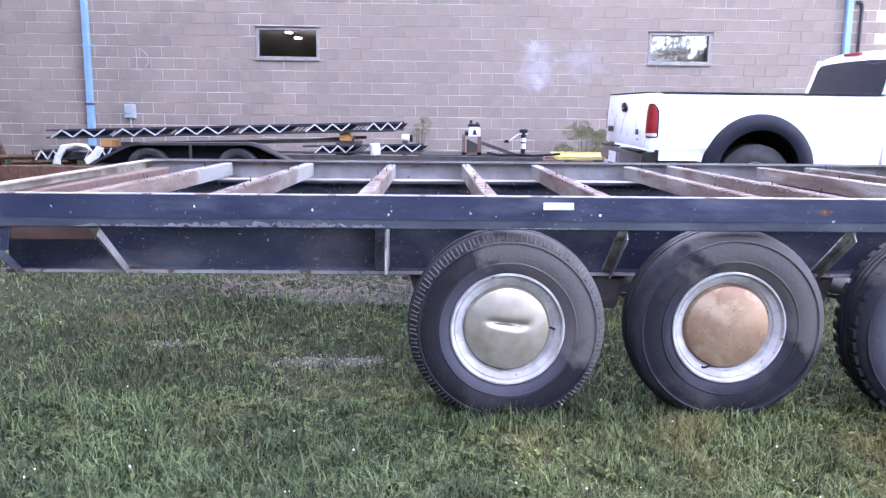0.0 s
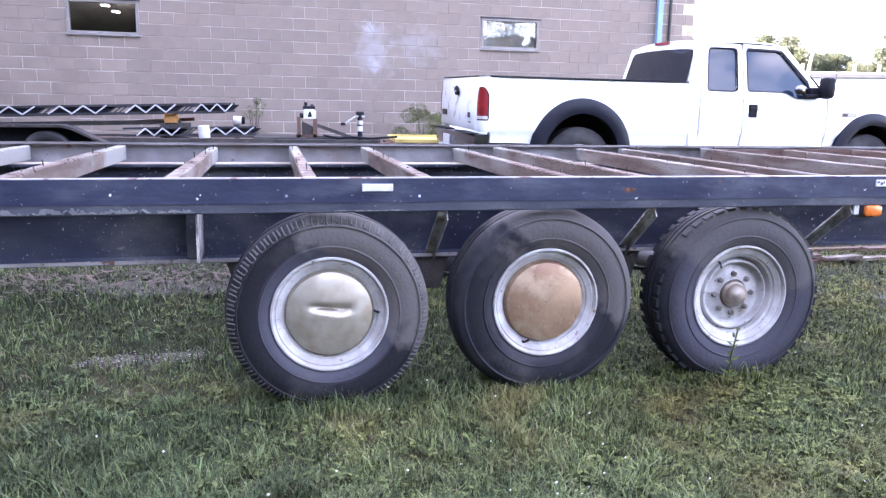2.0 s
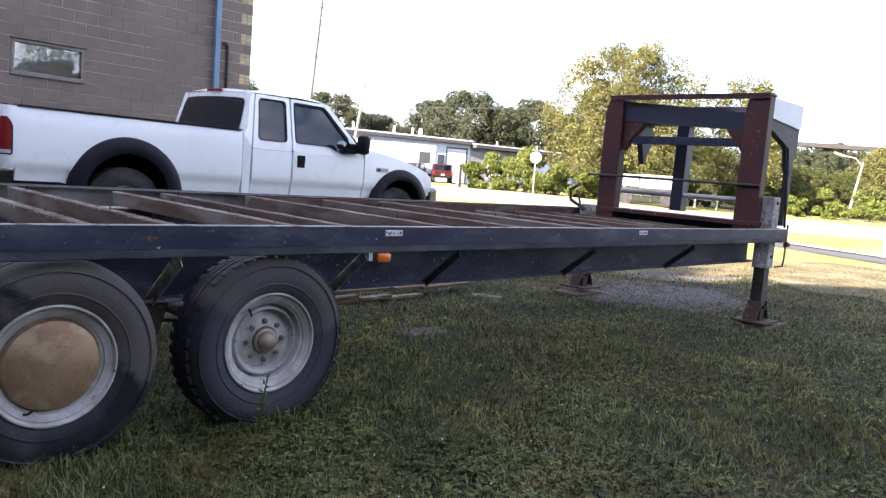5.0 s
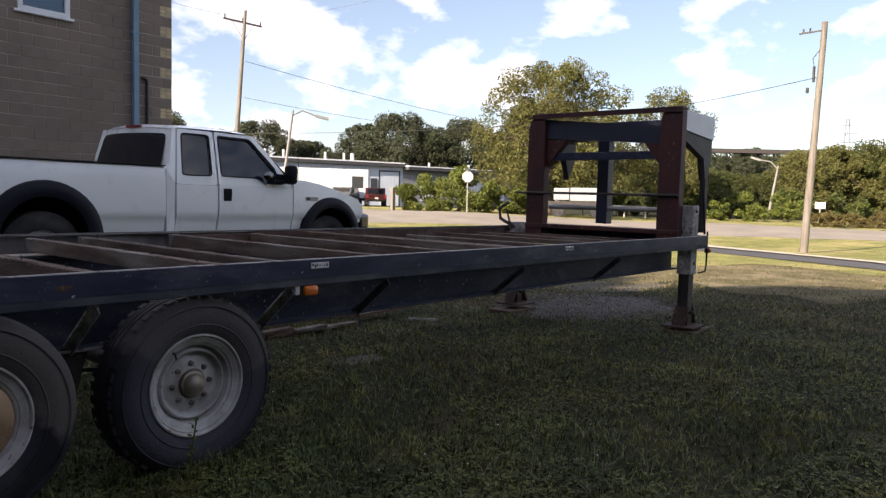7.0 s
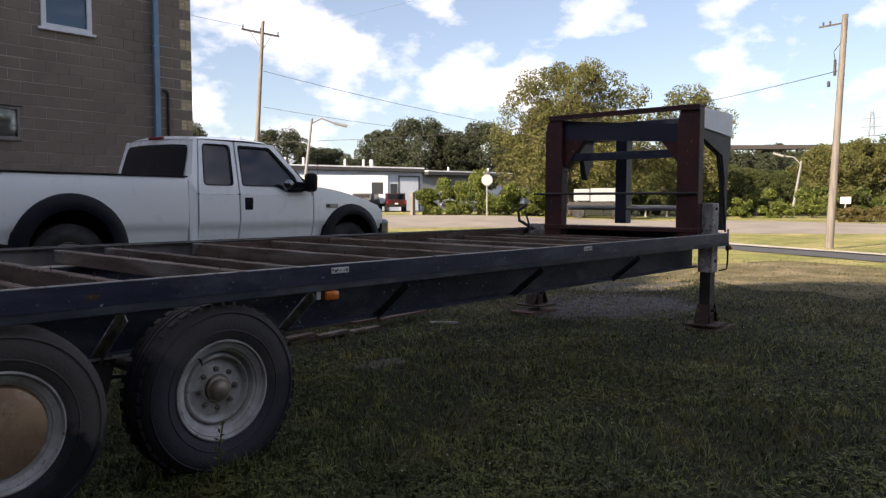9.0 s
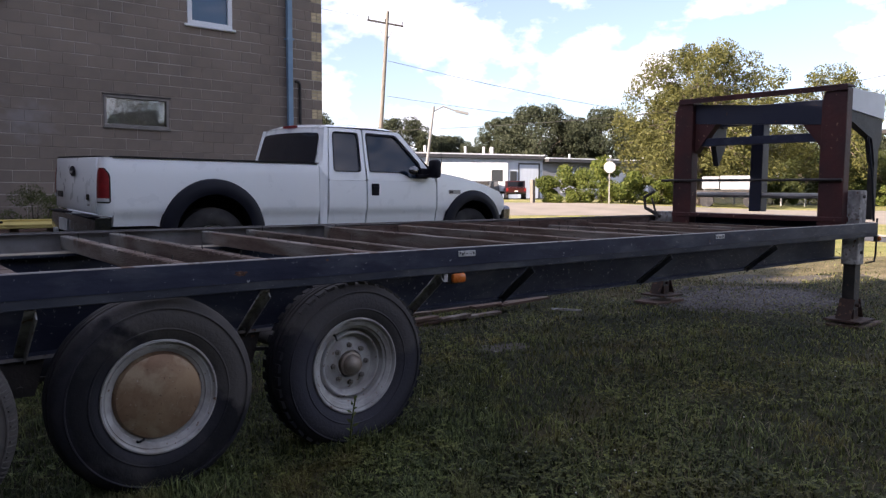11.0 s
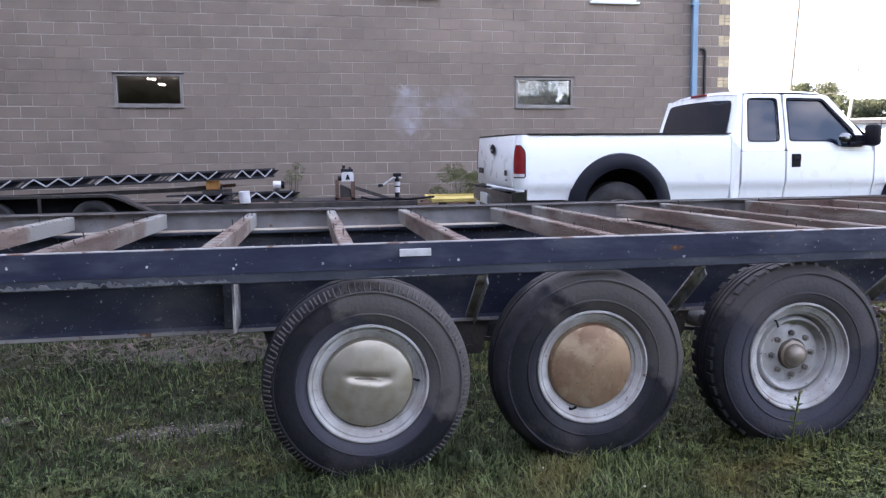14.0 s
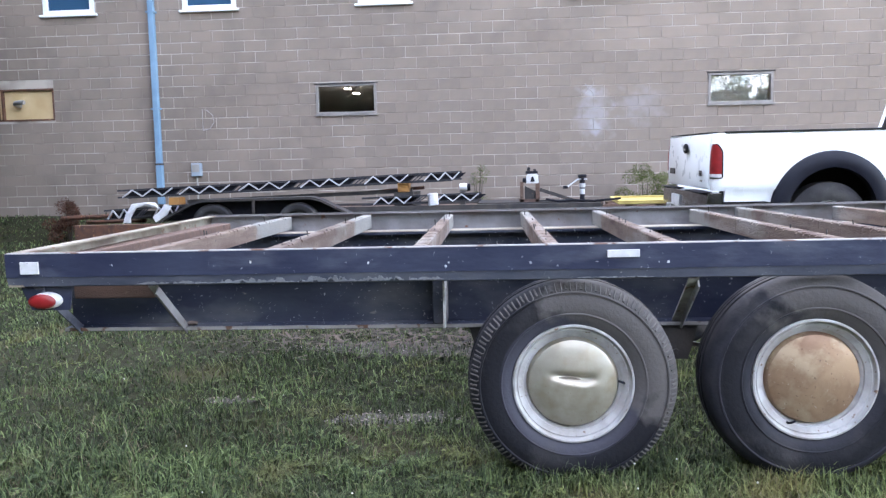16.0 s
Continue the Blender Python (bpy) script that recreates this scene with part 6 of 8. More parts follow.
for far in (0, 1):
    d1 = part("rear_door", mirrored(bowed(plate(bmesh.new(), [(4.688, 0.72), (5.238, 0.72), (5.238, 1.378), (4.688, 1.378)], 0, 0.06)), far), M_WHITE, truck, "", True)
    part("window_surround", mirrored(framed(out_r, win_r, 0.002, 0.05), far), M_WHITE, d1)
    part("window", mirrored(plate(bmesh.new(), win_r, 0.022, 0.028, lean), far), M_SIDEGLASS, d1)
    d2 = part("front_door", mirrored(bowed(plate(bmesh.new(), [(5.262, 0.72), (6.395, 0.72), (6.395, 1.378), (5.262, 1.378)], 0, 0.06)), far), M_WHITE, truck, "", True)
    part("window_surround", mirrored(framed(out_f, win_f, 0.002, 0.05), far), M_WHITE, d2)
    part("window", mirrored(plate(bmesh.new(), win_f, 0.022, 0.028, lean), far), M_SIDEGLASS, d2)
    fr = mirrored(framed([(x + (0.024 if x > 5.9 and z > 1.5 else -0.012 if x < 5.4 else 0.012), z + (0.026 if z > 1.6 else -0.012)) for x, z in win_f], win_f, -0.004, 0.02), far)
    part("window_trim", fr, M_BLACK, d2, "black window trim")
    fr = mirrored(framed([(x + (0.012 if x > 5 else -0.012), z + (0.012 if z > 1.7 else -0.012)) for x, z in win_r], win_r, -0.003, 0.02), far)
    part("window_trim", fr, M_BLACK, d1)
    hb = bmesh.new()
    box(hb, 5.32, 5.435, -0.022, 0.004, 1.19, 1.345, 0.01)
    box(hb, 5.33, 5.425, -0.04, -0.022, 1.27, 1.31, 0.006)
    part("door_handle", mirrored(hb, far), M_BLACK, d2, "black door handle")
    mirr = bmesh.new()
    box(mirr, 6.19, 6.31, -0.24, -0.05, 1.43, 1.685, 0.05)
    box(mirr, 6.00, 6.24, -0.10, -0.05, 1.435, 1.48, 0.015)
    box(mirr, 6.10, 6.30, -0.06, 0.01, 1.44, 1.56, 0.02)
    mo = part("mirror", mirrored(mirr, far), M_BLACK, truck, "black door mirror", True)
    chrome = lathe(bmesh.new(), [(0, -0.03), (0.6, -0.026), (0.9, -0.014), (1.0, 0.0), (0.8, 0.02), (0, 0.03)], 24)
    bmesh.ops.transform(chrome, matrix=Matrix.Translation((5.95, -0.075, 1.525)) @ Matrix.Diagonal((0.085, 1, 0.06, 1)), verts=chrome.verts)
    part("mirror_glass", mirrored(chrome, far), M_CHROME, mo, "bright convex mirror", True)
    # cab corner, sill and roof rail
    part("cab_corner", mirrored(plate(bmesh.new(), [(4.572, 0.72), (4.668, 0.72), (4.668, 1.40), (4.748, 2.04), (4.70, 2.04), (4.62, 1.62), (4.572, 1.55)], 0, 0.06, lean), far), M_WHITE, truck)
    part("inner_side", mirrored(plate(bmesh.new(), [(4.6, 0.74), (6.42, 0.74), (6.42, 1.37), (4.6, 1.37)], 0.066, 0.076), far), M_SEAM, truck)
    # front wing with its arch
    wing = [(6.415, 0.72), (6.415, 1.50)] + [(6.60, 1.485), (7.0, 1.42), (7.35, 1.335), (7.60, 1.25), (7.70, 1.12), (7.70, 0.92)] + arc(FA[0], FA[1], 0.50, 20, 178, 20)
    part("wing", mirrored(bowed(plate(bmesh.new(), wing, 0.0, 0.06)), far), M_WHITE, truck, "", True)
    part("wing_badge", mirrored(a_box(6.62, 6.83, -0.022, -0.008, 1.215, 1.27, 0.003), far), M_GREYMETAL, truck)
    part("badge_mark", mirrored(a_box(6.63, 6.69, -0.0245, -0.0225, 1.225, 1.26), far), M_DARKSTEEL, truck)
    part("marker", mirrored(a_box(7.60, 7.66, -0.008, 0.002, 1.09, 1.15, 0.003), far), M_AMBER, truck)
    # black flares
    for (cx, cz), r0, r1 in ((RA, 0.44, 0.615), (FA, 0.405, 0.555)):
        b = bmesh.new()
        rows = []
        for i in range(25):
            a = radians(4 + 172 * i / 24)
            rows.append([b.verts.new((cx + r * math.cos(a), y, cz + r * math.sin(a))) for r, y in ((r1, 0.004), (r1 - 0.01, -0.035), (r1 - 0.06, -0.062), (r0 + 0.04, -0.066), (r0, -0.055), (r0, 0.05), (r0 + 0.06, 0.05))])
        for p, q in zip(rows, rows[1:]):
            for k in range(6):
                b.faces.new((p[k], p[k + 1], q[k + 1], q[k]))
        part("wheel_flare", mirrored(b, far), M_FLARE, truck, "black rubber wheel-arch flare", True)
        b = bmesh.new()
        lathe(b, [(0.0, 0.03), (0.07, 0.03), (0.10, 0.045), (0.215, 0.05), (0.22, 0.02), (0.24, 0.008), (0.30, -0.005), (0.36, 0.01), (0.405, 0.04), (0.41, 0.13), (0.405, 0.22), (0.36, 0.26), (0.0, 0.26)], 40)
        bmesh.ops.transform(b, matrix=Matrix.Translation((cx, 0.02, cz - 0.12)), verts=b.verts)
        wh = part("wheel", mirrored(b, far), M_TYRE, truck, "", True)
        b = bmesh.new()
        lathe(b, [(0.0, 0.02), (0.06, 0.018), (0.07, 0.035), (0.2, 0.04), (0.212, 0.015), (0.216, 0.03)], 32)
        bmesh.ops.transform(b, matrix=Matrix.Translation((cx, 0.018, cz - 0.12)), verts=b.verts)
        part("rim", mirrored(b, far), M_GREYMETAL, wh, "", True)
        b = bmesh.new()
        rows = []
        for i in range(17):
            a = radians(-10 + 200 * i / 16)
            rows.append([b.verts.new((cx + (r0 + 0.09) * math.cos(a), y, cz + (r0 + 0.09) * math.sin(a))) for y in (0.052, 0.42)])
        for p, q in zip(rows, rows[1:]):
            b.faces.new((p[0], p[1], q[1], q[0]))
        b.faces.new([r[1] for r in rows])
        part("wheel_well", mirrored(b, far), M_SEAM, truck)


def skin(name, stations, mat, label="", n=14):
    """Crowned sheet across the truck: stations of (x, z at the edge, inset of the edge, crown)."""
    b = bmesh.new()
    rows = []
    for x, z, inset, crown, sweep in stations:
        row = []
        for i in range(n + 1):
            u = -1 + 2 * i / n
            row.append(b.verts.new((x + sweep * (1 - u * u), TY + TW / 2 + u * (TW / 2 - inset), z + crown * (1 - abs(u) ** 2.6))))
        rows.append(row)
    for p, q in zip(rows, rows[1:]):
        for i in range(n):
            b.faces.new((p[i], p[i + 1], q[i + 1], q[i]))
    return part(name, b, mat, truck, label, True)


li = lean(2.04) + 0.004
skin("roof", [(4.70, 2.03, li, 0.03, -0.02), (4.76, 2.048, li, 0.05, -0.02), (4.95, 2.055, li, 0.055, 0), (5.4, 2.06, li, 0.075, 0), (5.75, 2.045, li, 0.07, 0.03), (5.90, 2.0, li - 0.005, 0.055, 0.06)], M_WHITE)
skin("windscreen", [(5.89, 1.995, li, 0.05, 0.06), (6.12, 1.745, 0.09, 0.03, 0.09), (6.40, 1.50, 0.04, 0.02, 0.12)], M_TINT)
skin("rear_screen", [(4.583, 1.585, 0.25, 0.0, -0.03), (4.585, 1.590, 0.215, 0.0, -0.03), (4.590, 1.606, 0.195, 0.0, -0.03), (4.622, 1.73, 0.205, 0.0, -0.03), (4.668, 1.92, 0.235, 0.006, -0.03), (4.680, 1.962, 0.265, 0.012, -0.03), (4.684, 1.975, 0.31, 0.014, -0.03)], M_TINT, "dark tinted rear screen")
skin("cab_back", [(4.605, 1.05, 0.02, 0, -0.03), (4.605, 1.555, 0.045, 0, -0.03), (4.645, 1.74, 0.085, 0, -0.03), (4.715, 2.03, li, 0.025, -0.03)], M_WHITE)
part("brake_lamp", a_box(4.655, 4.70, TY + TW / 2 - 0.17, TY + TW / 2 + 0.17, 2.055, 2.087, 0.008), M_RED, truck, "red high brake lamp")
skin("bonnet", [(6.36, 1.50, 0.03, 0.035, 0.1), (6.6, 1.487, 0.01, 0.05, 0.08), (7.0, 1.422, 0.005, 0.075, 0.05), (7.35, 1.337, 0.01, 0.085, 0.04), (7.58, 1.255, 0.03, 0.08, 0.06), (7.68, 1.16, 0.06, 0.04, 0.08)], M_WHITE)
part("front_mask", a_box(7.62, 7.70, TY + 0.08, TY + TW - 0.08, 0.86, 1.16, 0.02), M_BLACK, truck)
part("front_bumper", a_box(7.66, 7.86, TY - 0.01, TY + TW + 0.01, 0.80, 1.04, 0.05), M_CHROME, truck, "chrome front bumper")
for far in (0, 1):
    part("headlamp", mirrored(a_box(7.60, 7.74, 0.03, 0.30, 1.05, 1.20, 0.03), far), M_PALE, truck)
part("wiper_cowl", a_box(6.36, 6.50, TY + 0.12, TY + TW - 0.12, 1.515, 1.53, 0.004), M_BLACK, truck)
b = bmesh.new()
rows = []
for k in range(9):
    t = k / 8
    hh = 0.085 * math.sin(math.pi * (0.5 + 0.5 * t)) ** 0.8 if t < 1 else 0.0
    rows.append([b.verts.new((6.46 + 0.62 * t, TY + TW / 2 + u * (0.52 - 0.10 * t), 1.535 - 0.10 * t * t + hh * (1 - abs(u) ** 3) + 0.012)) for u in (-1, -0.85, -0.6, -0.3, 0, 0.3, 0.6, 0.85, 1)])
for p, q in zip(rows, rows[1:]):
    for k in range(8):
        b.faces.new((p[k], p[k + 1], q[k + 1], q[k]))
b.faces.new(rows[0])
part("bonnet_cowl", b, M_BLACK, truck, "dark raised cowl on the bonnet", True)
b = bmesh.new()
rod(b, (6.62, TY + 0.16, 1.5), (6.60, TY + 0.16, 1.95), 0.004, 5)
part("aerial", b, M_BLACK, truck)
part("chassis", a_box(2.1, 7.6, TY + 0.45, TY + TW - 0.45, 0.55, 0.80), M_SEAM, truck)
part("cabin_floor", a_box(4.62, 6.4, TY + 0.08, TY + TW - 0.08, 0.80, 0.86), M_SEAM, truck)
b = bmesh.new()
for yy in (TY + 0.35, TY + 1.2):
    box(b, 5.35, 5.50, yy, yy + 0.5, 0.9, 1.62, 0.05)
    box(b, 5.36, 5.46, yy + 0.12, yy + 0.38, 1.62, 1.78, 0.04)
part("seat", b, M_SEAM, truck)

truck.matrix_world = Matrix.Translation((0, TY, 0.4)) @ Matrix.Rotation(radians(1.9), 4, "X") @ Matrix.Translation((0, -TY, -0.4))

# ---- trees and shrubs ----
def crown_arrays(clumps, leaf, seed, per=None):
    """Leaves as bent quads scattered in clumps: (centre, radius, count)."""
    g = np.random.default_rng(seed)
    P = []
    for c, r, n in clumps:
        d = g.normal(size=(n, 3))
        d /= np.linalg.norm(d, axis=1)[:, None]
        rad = r * g.uniform(0.35, 1.0, n) ** 0.45
        p = d * rad[:, None] * np.array([1, 1, 0.78]) + np.array(c)
        p += g.normal(size=(n, 3)) * r * 0.07
        P.append(p)
    P = np.concatenate(P)
    n = len(P)
    u = g.normal(size=(n, 3))
    u /= np.linalg.norm(u, axis=1)[:, None]
    v = np.cross(u, g.normal(size=(n, 3)))
    v /= np.linalg.norm(v, axis=1)[:, None]
    s = leaf * g.uniform(0.6, 1.3, n)[:, None]
    verts = np.stack([P - u * s, P + v * s * 0.5, P + u * s, P - v * s * 0.5], 1).reshape(-1, 3)
    faces = np.arange(n * 4).reshape(n, 4)
    return verts, faces


def limb_mesh(h, r, limbs, seed):
    g = random.Random(seed)
    b = bmesh.new()
    pts = [(0, 0, -0.3), (0.03 * h * g.uniform(-1, 1), 0.03 * h * g.uniform(-1, 1), h * 0.35), (0.05 * h * g.uniform(-1, 1), 0.05 * h * g.uniform(-1, 1), h * 0.8)]
    for (p, q), (ra, rb) in zip(zip(pts, pts[1:]), ((r, r * 0.75), (r * 0.75, r * 0.25))):
        rod(b, p, q, ra, 9, rb)
    for c in limbs:
        s = Vector(pts[1]).lerp(Vector(pts[2]), g.uniform(0.0, 0.6))
        mid = s.lerp(Vector(c), 0.5) + Vector((0, 0, 0.04 * h))
        rod(b, s, mid, r * 0.33, 6, r * 0.2)
        rod(b, mid, c, r * 0.2, 6, r * 0.06)
    return b


TREE_KINDS = {}


def tree(kind, x, y, z, scale, turn, label, group=""):
    """kind: (height, crown width, number of clumps, leaves per clump, leaf size, material, seed, bareness of the stem)."""
    key = kind
    h, wdt, nc, per, leaf, mat, seed, stem = kind
    if key not in TREE_KINDS:
        g = random.Random(seed)
        clumps = []
        for i in range(nc):
            t = (i + 0.5) / nc
            zz = h * (stem + (0.97 - stem) * t)
            env = math.sin(math.pi * min(1, 0.22 + 0.74 * t)) ** 0.6
            a = i * 2.4 + g.uniform(-0.5, 0.5)
            rr = wdt / 2 * env * g.uniform(0.15, 1.0) ** 0.6
            clumps.append(((rr * math.cos(a), rr * math.sin(a), zz), wdt * g.uniform(0.55, 1.15) / nc ** 0.5, per))
        t0 = thing("tree", label, "tree", group)
        part("trunk", limb_mesh(h, h * 0.022, [c for c, _, _ in clumps[::2]], seed), M_BARK, t0, "", True)
        v, f = crown_arrays(clumps, leaf, seed)
        cr = bulk("crown", v, f, mat)
        cr.parent = t0
        t0.matrix_world = pose(x, y, z, 0, 0, turn) @ Matrix.Scale(scale, 4)
        TREE_KINDS[key] = t0
        return t0
    t1 = copy_thing(TREE_KINDS[key], pose(x, y, z, 0, 0, turn))
    t1.scale = (scale, scale, scale)
    return tagged(t1, label, "tree", group)


def gz(x, y):
    return float(ground_z(x, y))


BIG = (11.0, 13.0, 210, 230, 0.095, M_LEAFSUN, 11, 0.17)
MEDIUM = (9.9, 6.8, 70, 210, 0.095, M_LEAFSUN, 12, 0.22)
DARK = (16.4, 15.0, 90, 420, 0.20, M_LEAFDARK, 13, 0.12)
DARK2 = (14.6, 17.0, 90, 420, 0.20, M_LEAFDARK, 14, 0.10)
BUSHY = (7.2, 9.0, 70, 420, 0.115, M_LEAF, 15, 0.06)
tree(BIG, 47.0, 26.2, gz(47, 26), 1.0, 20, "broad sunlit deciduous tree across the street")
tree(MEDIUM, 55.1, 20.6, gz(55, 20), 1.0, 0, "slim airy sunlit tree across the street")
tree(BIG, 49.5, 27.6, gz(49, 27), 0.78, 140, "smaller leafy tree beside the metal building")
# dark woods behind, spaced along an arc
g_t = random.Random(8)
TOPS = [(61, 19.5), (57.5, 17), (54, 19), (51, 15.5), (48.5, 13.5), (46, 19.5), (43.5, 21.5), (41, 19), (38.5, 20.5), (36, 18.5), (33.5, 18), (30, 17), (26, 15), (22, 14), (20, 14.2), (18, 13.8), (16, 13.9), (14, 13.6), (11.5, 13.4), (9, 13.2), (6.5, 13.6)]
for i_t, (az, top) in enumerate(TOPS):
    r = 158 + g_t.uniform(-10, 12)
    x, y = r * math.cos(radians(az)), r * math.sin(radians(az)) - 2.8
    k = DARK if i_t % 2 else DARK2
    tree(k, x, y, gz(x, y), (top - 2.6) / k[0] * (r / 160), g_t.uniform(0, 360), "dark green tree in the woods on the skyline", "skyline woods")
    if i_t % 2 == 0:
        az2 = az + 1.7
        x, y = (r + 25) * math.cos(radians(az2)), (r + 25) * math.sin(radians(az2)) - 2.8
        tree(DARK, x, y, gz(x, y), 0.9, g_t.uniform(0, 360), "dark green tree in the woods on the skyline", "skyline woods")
# same build as BUSHY, but with the sunlit leaf colour
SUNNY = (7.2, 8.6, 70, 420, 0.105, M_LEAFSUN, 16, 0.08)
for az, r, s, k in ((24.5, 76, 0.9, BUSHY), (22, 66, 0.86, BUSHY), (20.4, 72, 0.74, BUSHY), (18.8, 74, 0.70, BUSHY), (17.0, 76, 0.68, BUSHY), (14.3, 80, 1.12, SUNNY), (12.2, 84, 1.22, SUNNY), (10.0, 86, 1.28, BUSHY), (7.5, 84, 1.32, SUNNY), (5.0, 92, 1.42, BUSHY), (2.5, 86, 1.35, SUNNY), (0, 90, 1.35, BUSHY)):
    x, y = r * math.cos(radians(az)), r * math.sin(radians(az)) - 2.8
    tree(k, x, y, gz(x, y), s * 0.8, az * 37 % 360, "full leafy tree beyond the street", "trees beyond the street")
# tall trees to the west, out of view, added to shade the yard
SHADE = (15.5, 13.0, 40, 420, 0.42, M_LEAFDARK, 17, 0.05)
for i_s in range(13):
    x, y = -18.5 + 1.6 * (i_s % 2), -24 + 2.8 * i_s
    tree(SHADE, x, y, gz(x, y) - 0.4, 1.0 + 0.06 * math.sin(i_s * 2.2), i_s * 67, "unseen leafy tree added west of the yard to shade it", "trees round the yard")
for i_s in range(9):
    x, y = -27 + 2 * (i_s % 2), -14 + 4.4 * i_s
    tree(SHADE, x, y, gz(x, y) - 0.4, 1.12, i_s * 41, "unseen leafy tree added west of the yard to shade it", "trees round the yard")
# nearer unseen trees, added to darken the left of the yard
for x, y in ((-13.8, -13.0), (-13.2, -7.5), (-14.0, -2.5), (-9.5, -18.0), (-13.8, 3.2), (-15.0, 7.6), (-11.8, 0.4), (-10.6, -5.0), (-9.8, -9.6)):
    tree(SHADE, x, y, gz(x, y) - 0.4, 0.78, x * 31, "unseen leafy tree added west of the yard to shade it", "trees round the yard")
# tall trees to the south that shade the yard, seen only as reflections
SOUTH = (13.0, 11.0, 50, 300, 0.30, M_LEAFSUN, 18, 0.05)
for i_s in range(13):
    tree(SOUTH, -34 + 5.2 * i_s, -34 - 3 * (i_s % 2), -0.3, (0.64 if i_s in (9, 10, 11) else 1.27) + 0.08 * math.sin(i_s * 3.1), i_s * 49, "tall leafy tree south of the yard", "trees round the yard")

AIRY = (8.2, 6.6, 26, 110, 0.11, M_LEAFDARK, 19, 0.25)
tree(AIRY, 12.8, -16.6, gz(12.8, -16.6) - 0.2, 1.0, 15, "airy young tree south of the yard", "trees round the yard")


def shrub(x, y, w, h, leaves, leaf, mat, label, seed, group="", name="shrub"):
    g = random.Random(seed)
    z = gz(x, y)
    s = thing(name, label, name.replace("_", " "), group, m=pose(x, y, z))
    clumps = []
    for i in range(14):
        a = i * 2.4
        t = g.uniform(0.05, 1.0)
        rr = w / 2 * g.uniform(0.1, 0.95) * (1.1 - 0.55 * t)
        clumps.append(((rr * math.cos(a), rr * math.sin(a), h * t * 0.85), min(w, h) * g.uniform(0.14, 0.26), leaves // 14))
    b = bmesh.new()
    for c, _, _ in clumps[:9]:
        rod(b, (c[0] * 0.15, c[1] * 0.15, -0.05), c, 0.012 + 0.006 * h, 5, 0.004)
    part("stem", b, M_BARK, s)
    v, f = crown_arrays(clumps, leaf, seed)
    v[:, 2] = np.maximum(v[:, 2], 0.01)
    cr = bulk("foliage", v, f, mat)
    cr.parent = s
    return s


for i_b, (x, y, w_, h_) in enumerate(((38.3, 30.2, 3.6, 2.6), (39.4, 28.6, 3.4, 3.1), (37.4, 31.6, 2.4, 1.9), (40.8, 27.4, 3.0, 2.3), (41.9, 26.0, 2.8, 2.0), (43.0, 25.6, 2.4, 1.5))):
    shrub(x, y, w_, h_, 6500, 0.085, M_BUSH, "bright green roadside bush", 30 + i_b, "roadside bushes")
for i_b in range(9):
    shrub(48.9 + 0.13 * i_b, 8.7 - 0.47 * i_b, 1.25, 0.95 + 0.16 * math.sin(i_b * 1.9), 1500, 0.05, M_MOUND, "tall reddish weeds in a mound by the street", 150 + i_b, "reddish weeds by the street", "weed_clump")
for i_b, (x, y, w_, h_) in enumerate(((55.3, 14.5, 3.0, 2.1), (56.4, 12.3, 2.8, 2.0), (55.0, 16.6, 2.2, 1.5))):
    shrub(x, y, w_, h_, 3000, 0.085, M_BUSH, "bright green bush across the street", 80 + i_b, "roadside bushes")
for i_b, (x, y, w_, h_) in enumerate(((60, 22, 6, 2.6), (63, 18.5, 6, 2.2), (66, 14.5, 6, 2.6), (72, 11, 6, 2.4), (70, 6.5, 7, 2.6), (70, 2, 7, 2.8), (56, 25.5, 5, 2.0))):
    shrub(x, y, w_, h_, 2400, 0.15, M_LEAFSHRUB, "low bush in front of the trees", 60 + i_b, "far bushes")

# ---- long metal building across the street ----
far_b = thing("metal_building", "long low white metal-clad industrial building with a dark roof edge", "industrial building")
A, C, E_ = Vector((38.0, 63.5, 0)), Vector((62.0, 55.3, 0)), Vector((80.5, 50.6, 0))


def run(p, q, z0, z1, depth, mat, name, label=""):
    d = (q - p).normalized()
    nrm = Vector((-d.y, d.x, 0))
    b = bmesh.new()
    vs = [b.verts.new((*(p + nrm * k).xy, z)) for z in (z0, z1) for k in (0, depth)] + [b.verts.new((*(q + nrm * k).xy, z)) for z in (z0, z1) for k in (0, depth)]
    for f in ((0, 1, 3, 2), (4, 6, 7, 5), (0, 2, 6, 4), (1, 5, 7, 3), (2, 3, 7, 6), (0, 4, 5, 1)):
        b.faces.new([vs[i] for i in f])
    return part(name, b, mat, far_b, label)


run(A, C, 0.2, 5.35, 20, M_METALWALL, "white_wall", "white metal siding")
run(C + Vector((0.02, 0, 0)), E_, 0.2, 5.05, 19, M_GREYWALL, "grey_wall", "grey metal siding")
dA = (C - A).normalized()
dE = (E_ - C).normalized()
outA, outE = Vector((dA.y, -dA.x, 0)), Vector((dE.y, -dE.x, 0))
run(A + outA * 0.5, C + outA * 0.5, 5.37, 5.72, 21, M_ROOFDARK, "roof", "dark roof edge")
run(C + outE * 1.2 + dE * 0.05, E_ + outE * 1.2, 5.07, 5.42, 20, M_ROOFDARK, "roof", "dark overhanging roof")
run(A + outA * 0.52, C + outA * 0.52, 5.725, 5.86, 20, M_WHITEFRAME, "roof_trim")
run(C + outE * 1.22 + dE * 0.05, E_ + outE * 1.22, 5.425, 5.55, 20, M_WHITEFRAME, "roof_trim")


def on_wall(base, d, out, s, w, z0, z1, mat, name, depth=0.06, label=""):
    p, q = base + d * s + out * depth, base + d * (s + w) + out * depth
    return run(p, q, z0, z1, depth * 0.9, mat, name, label)


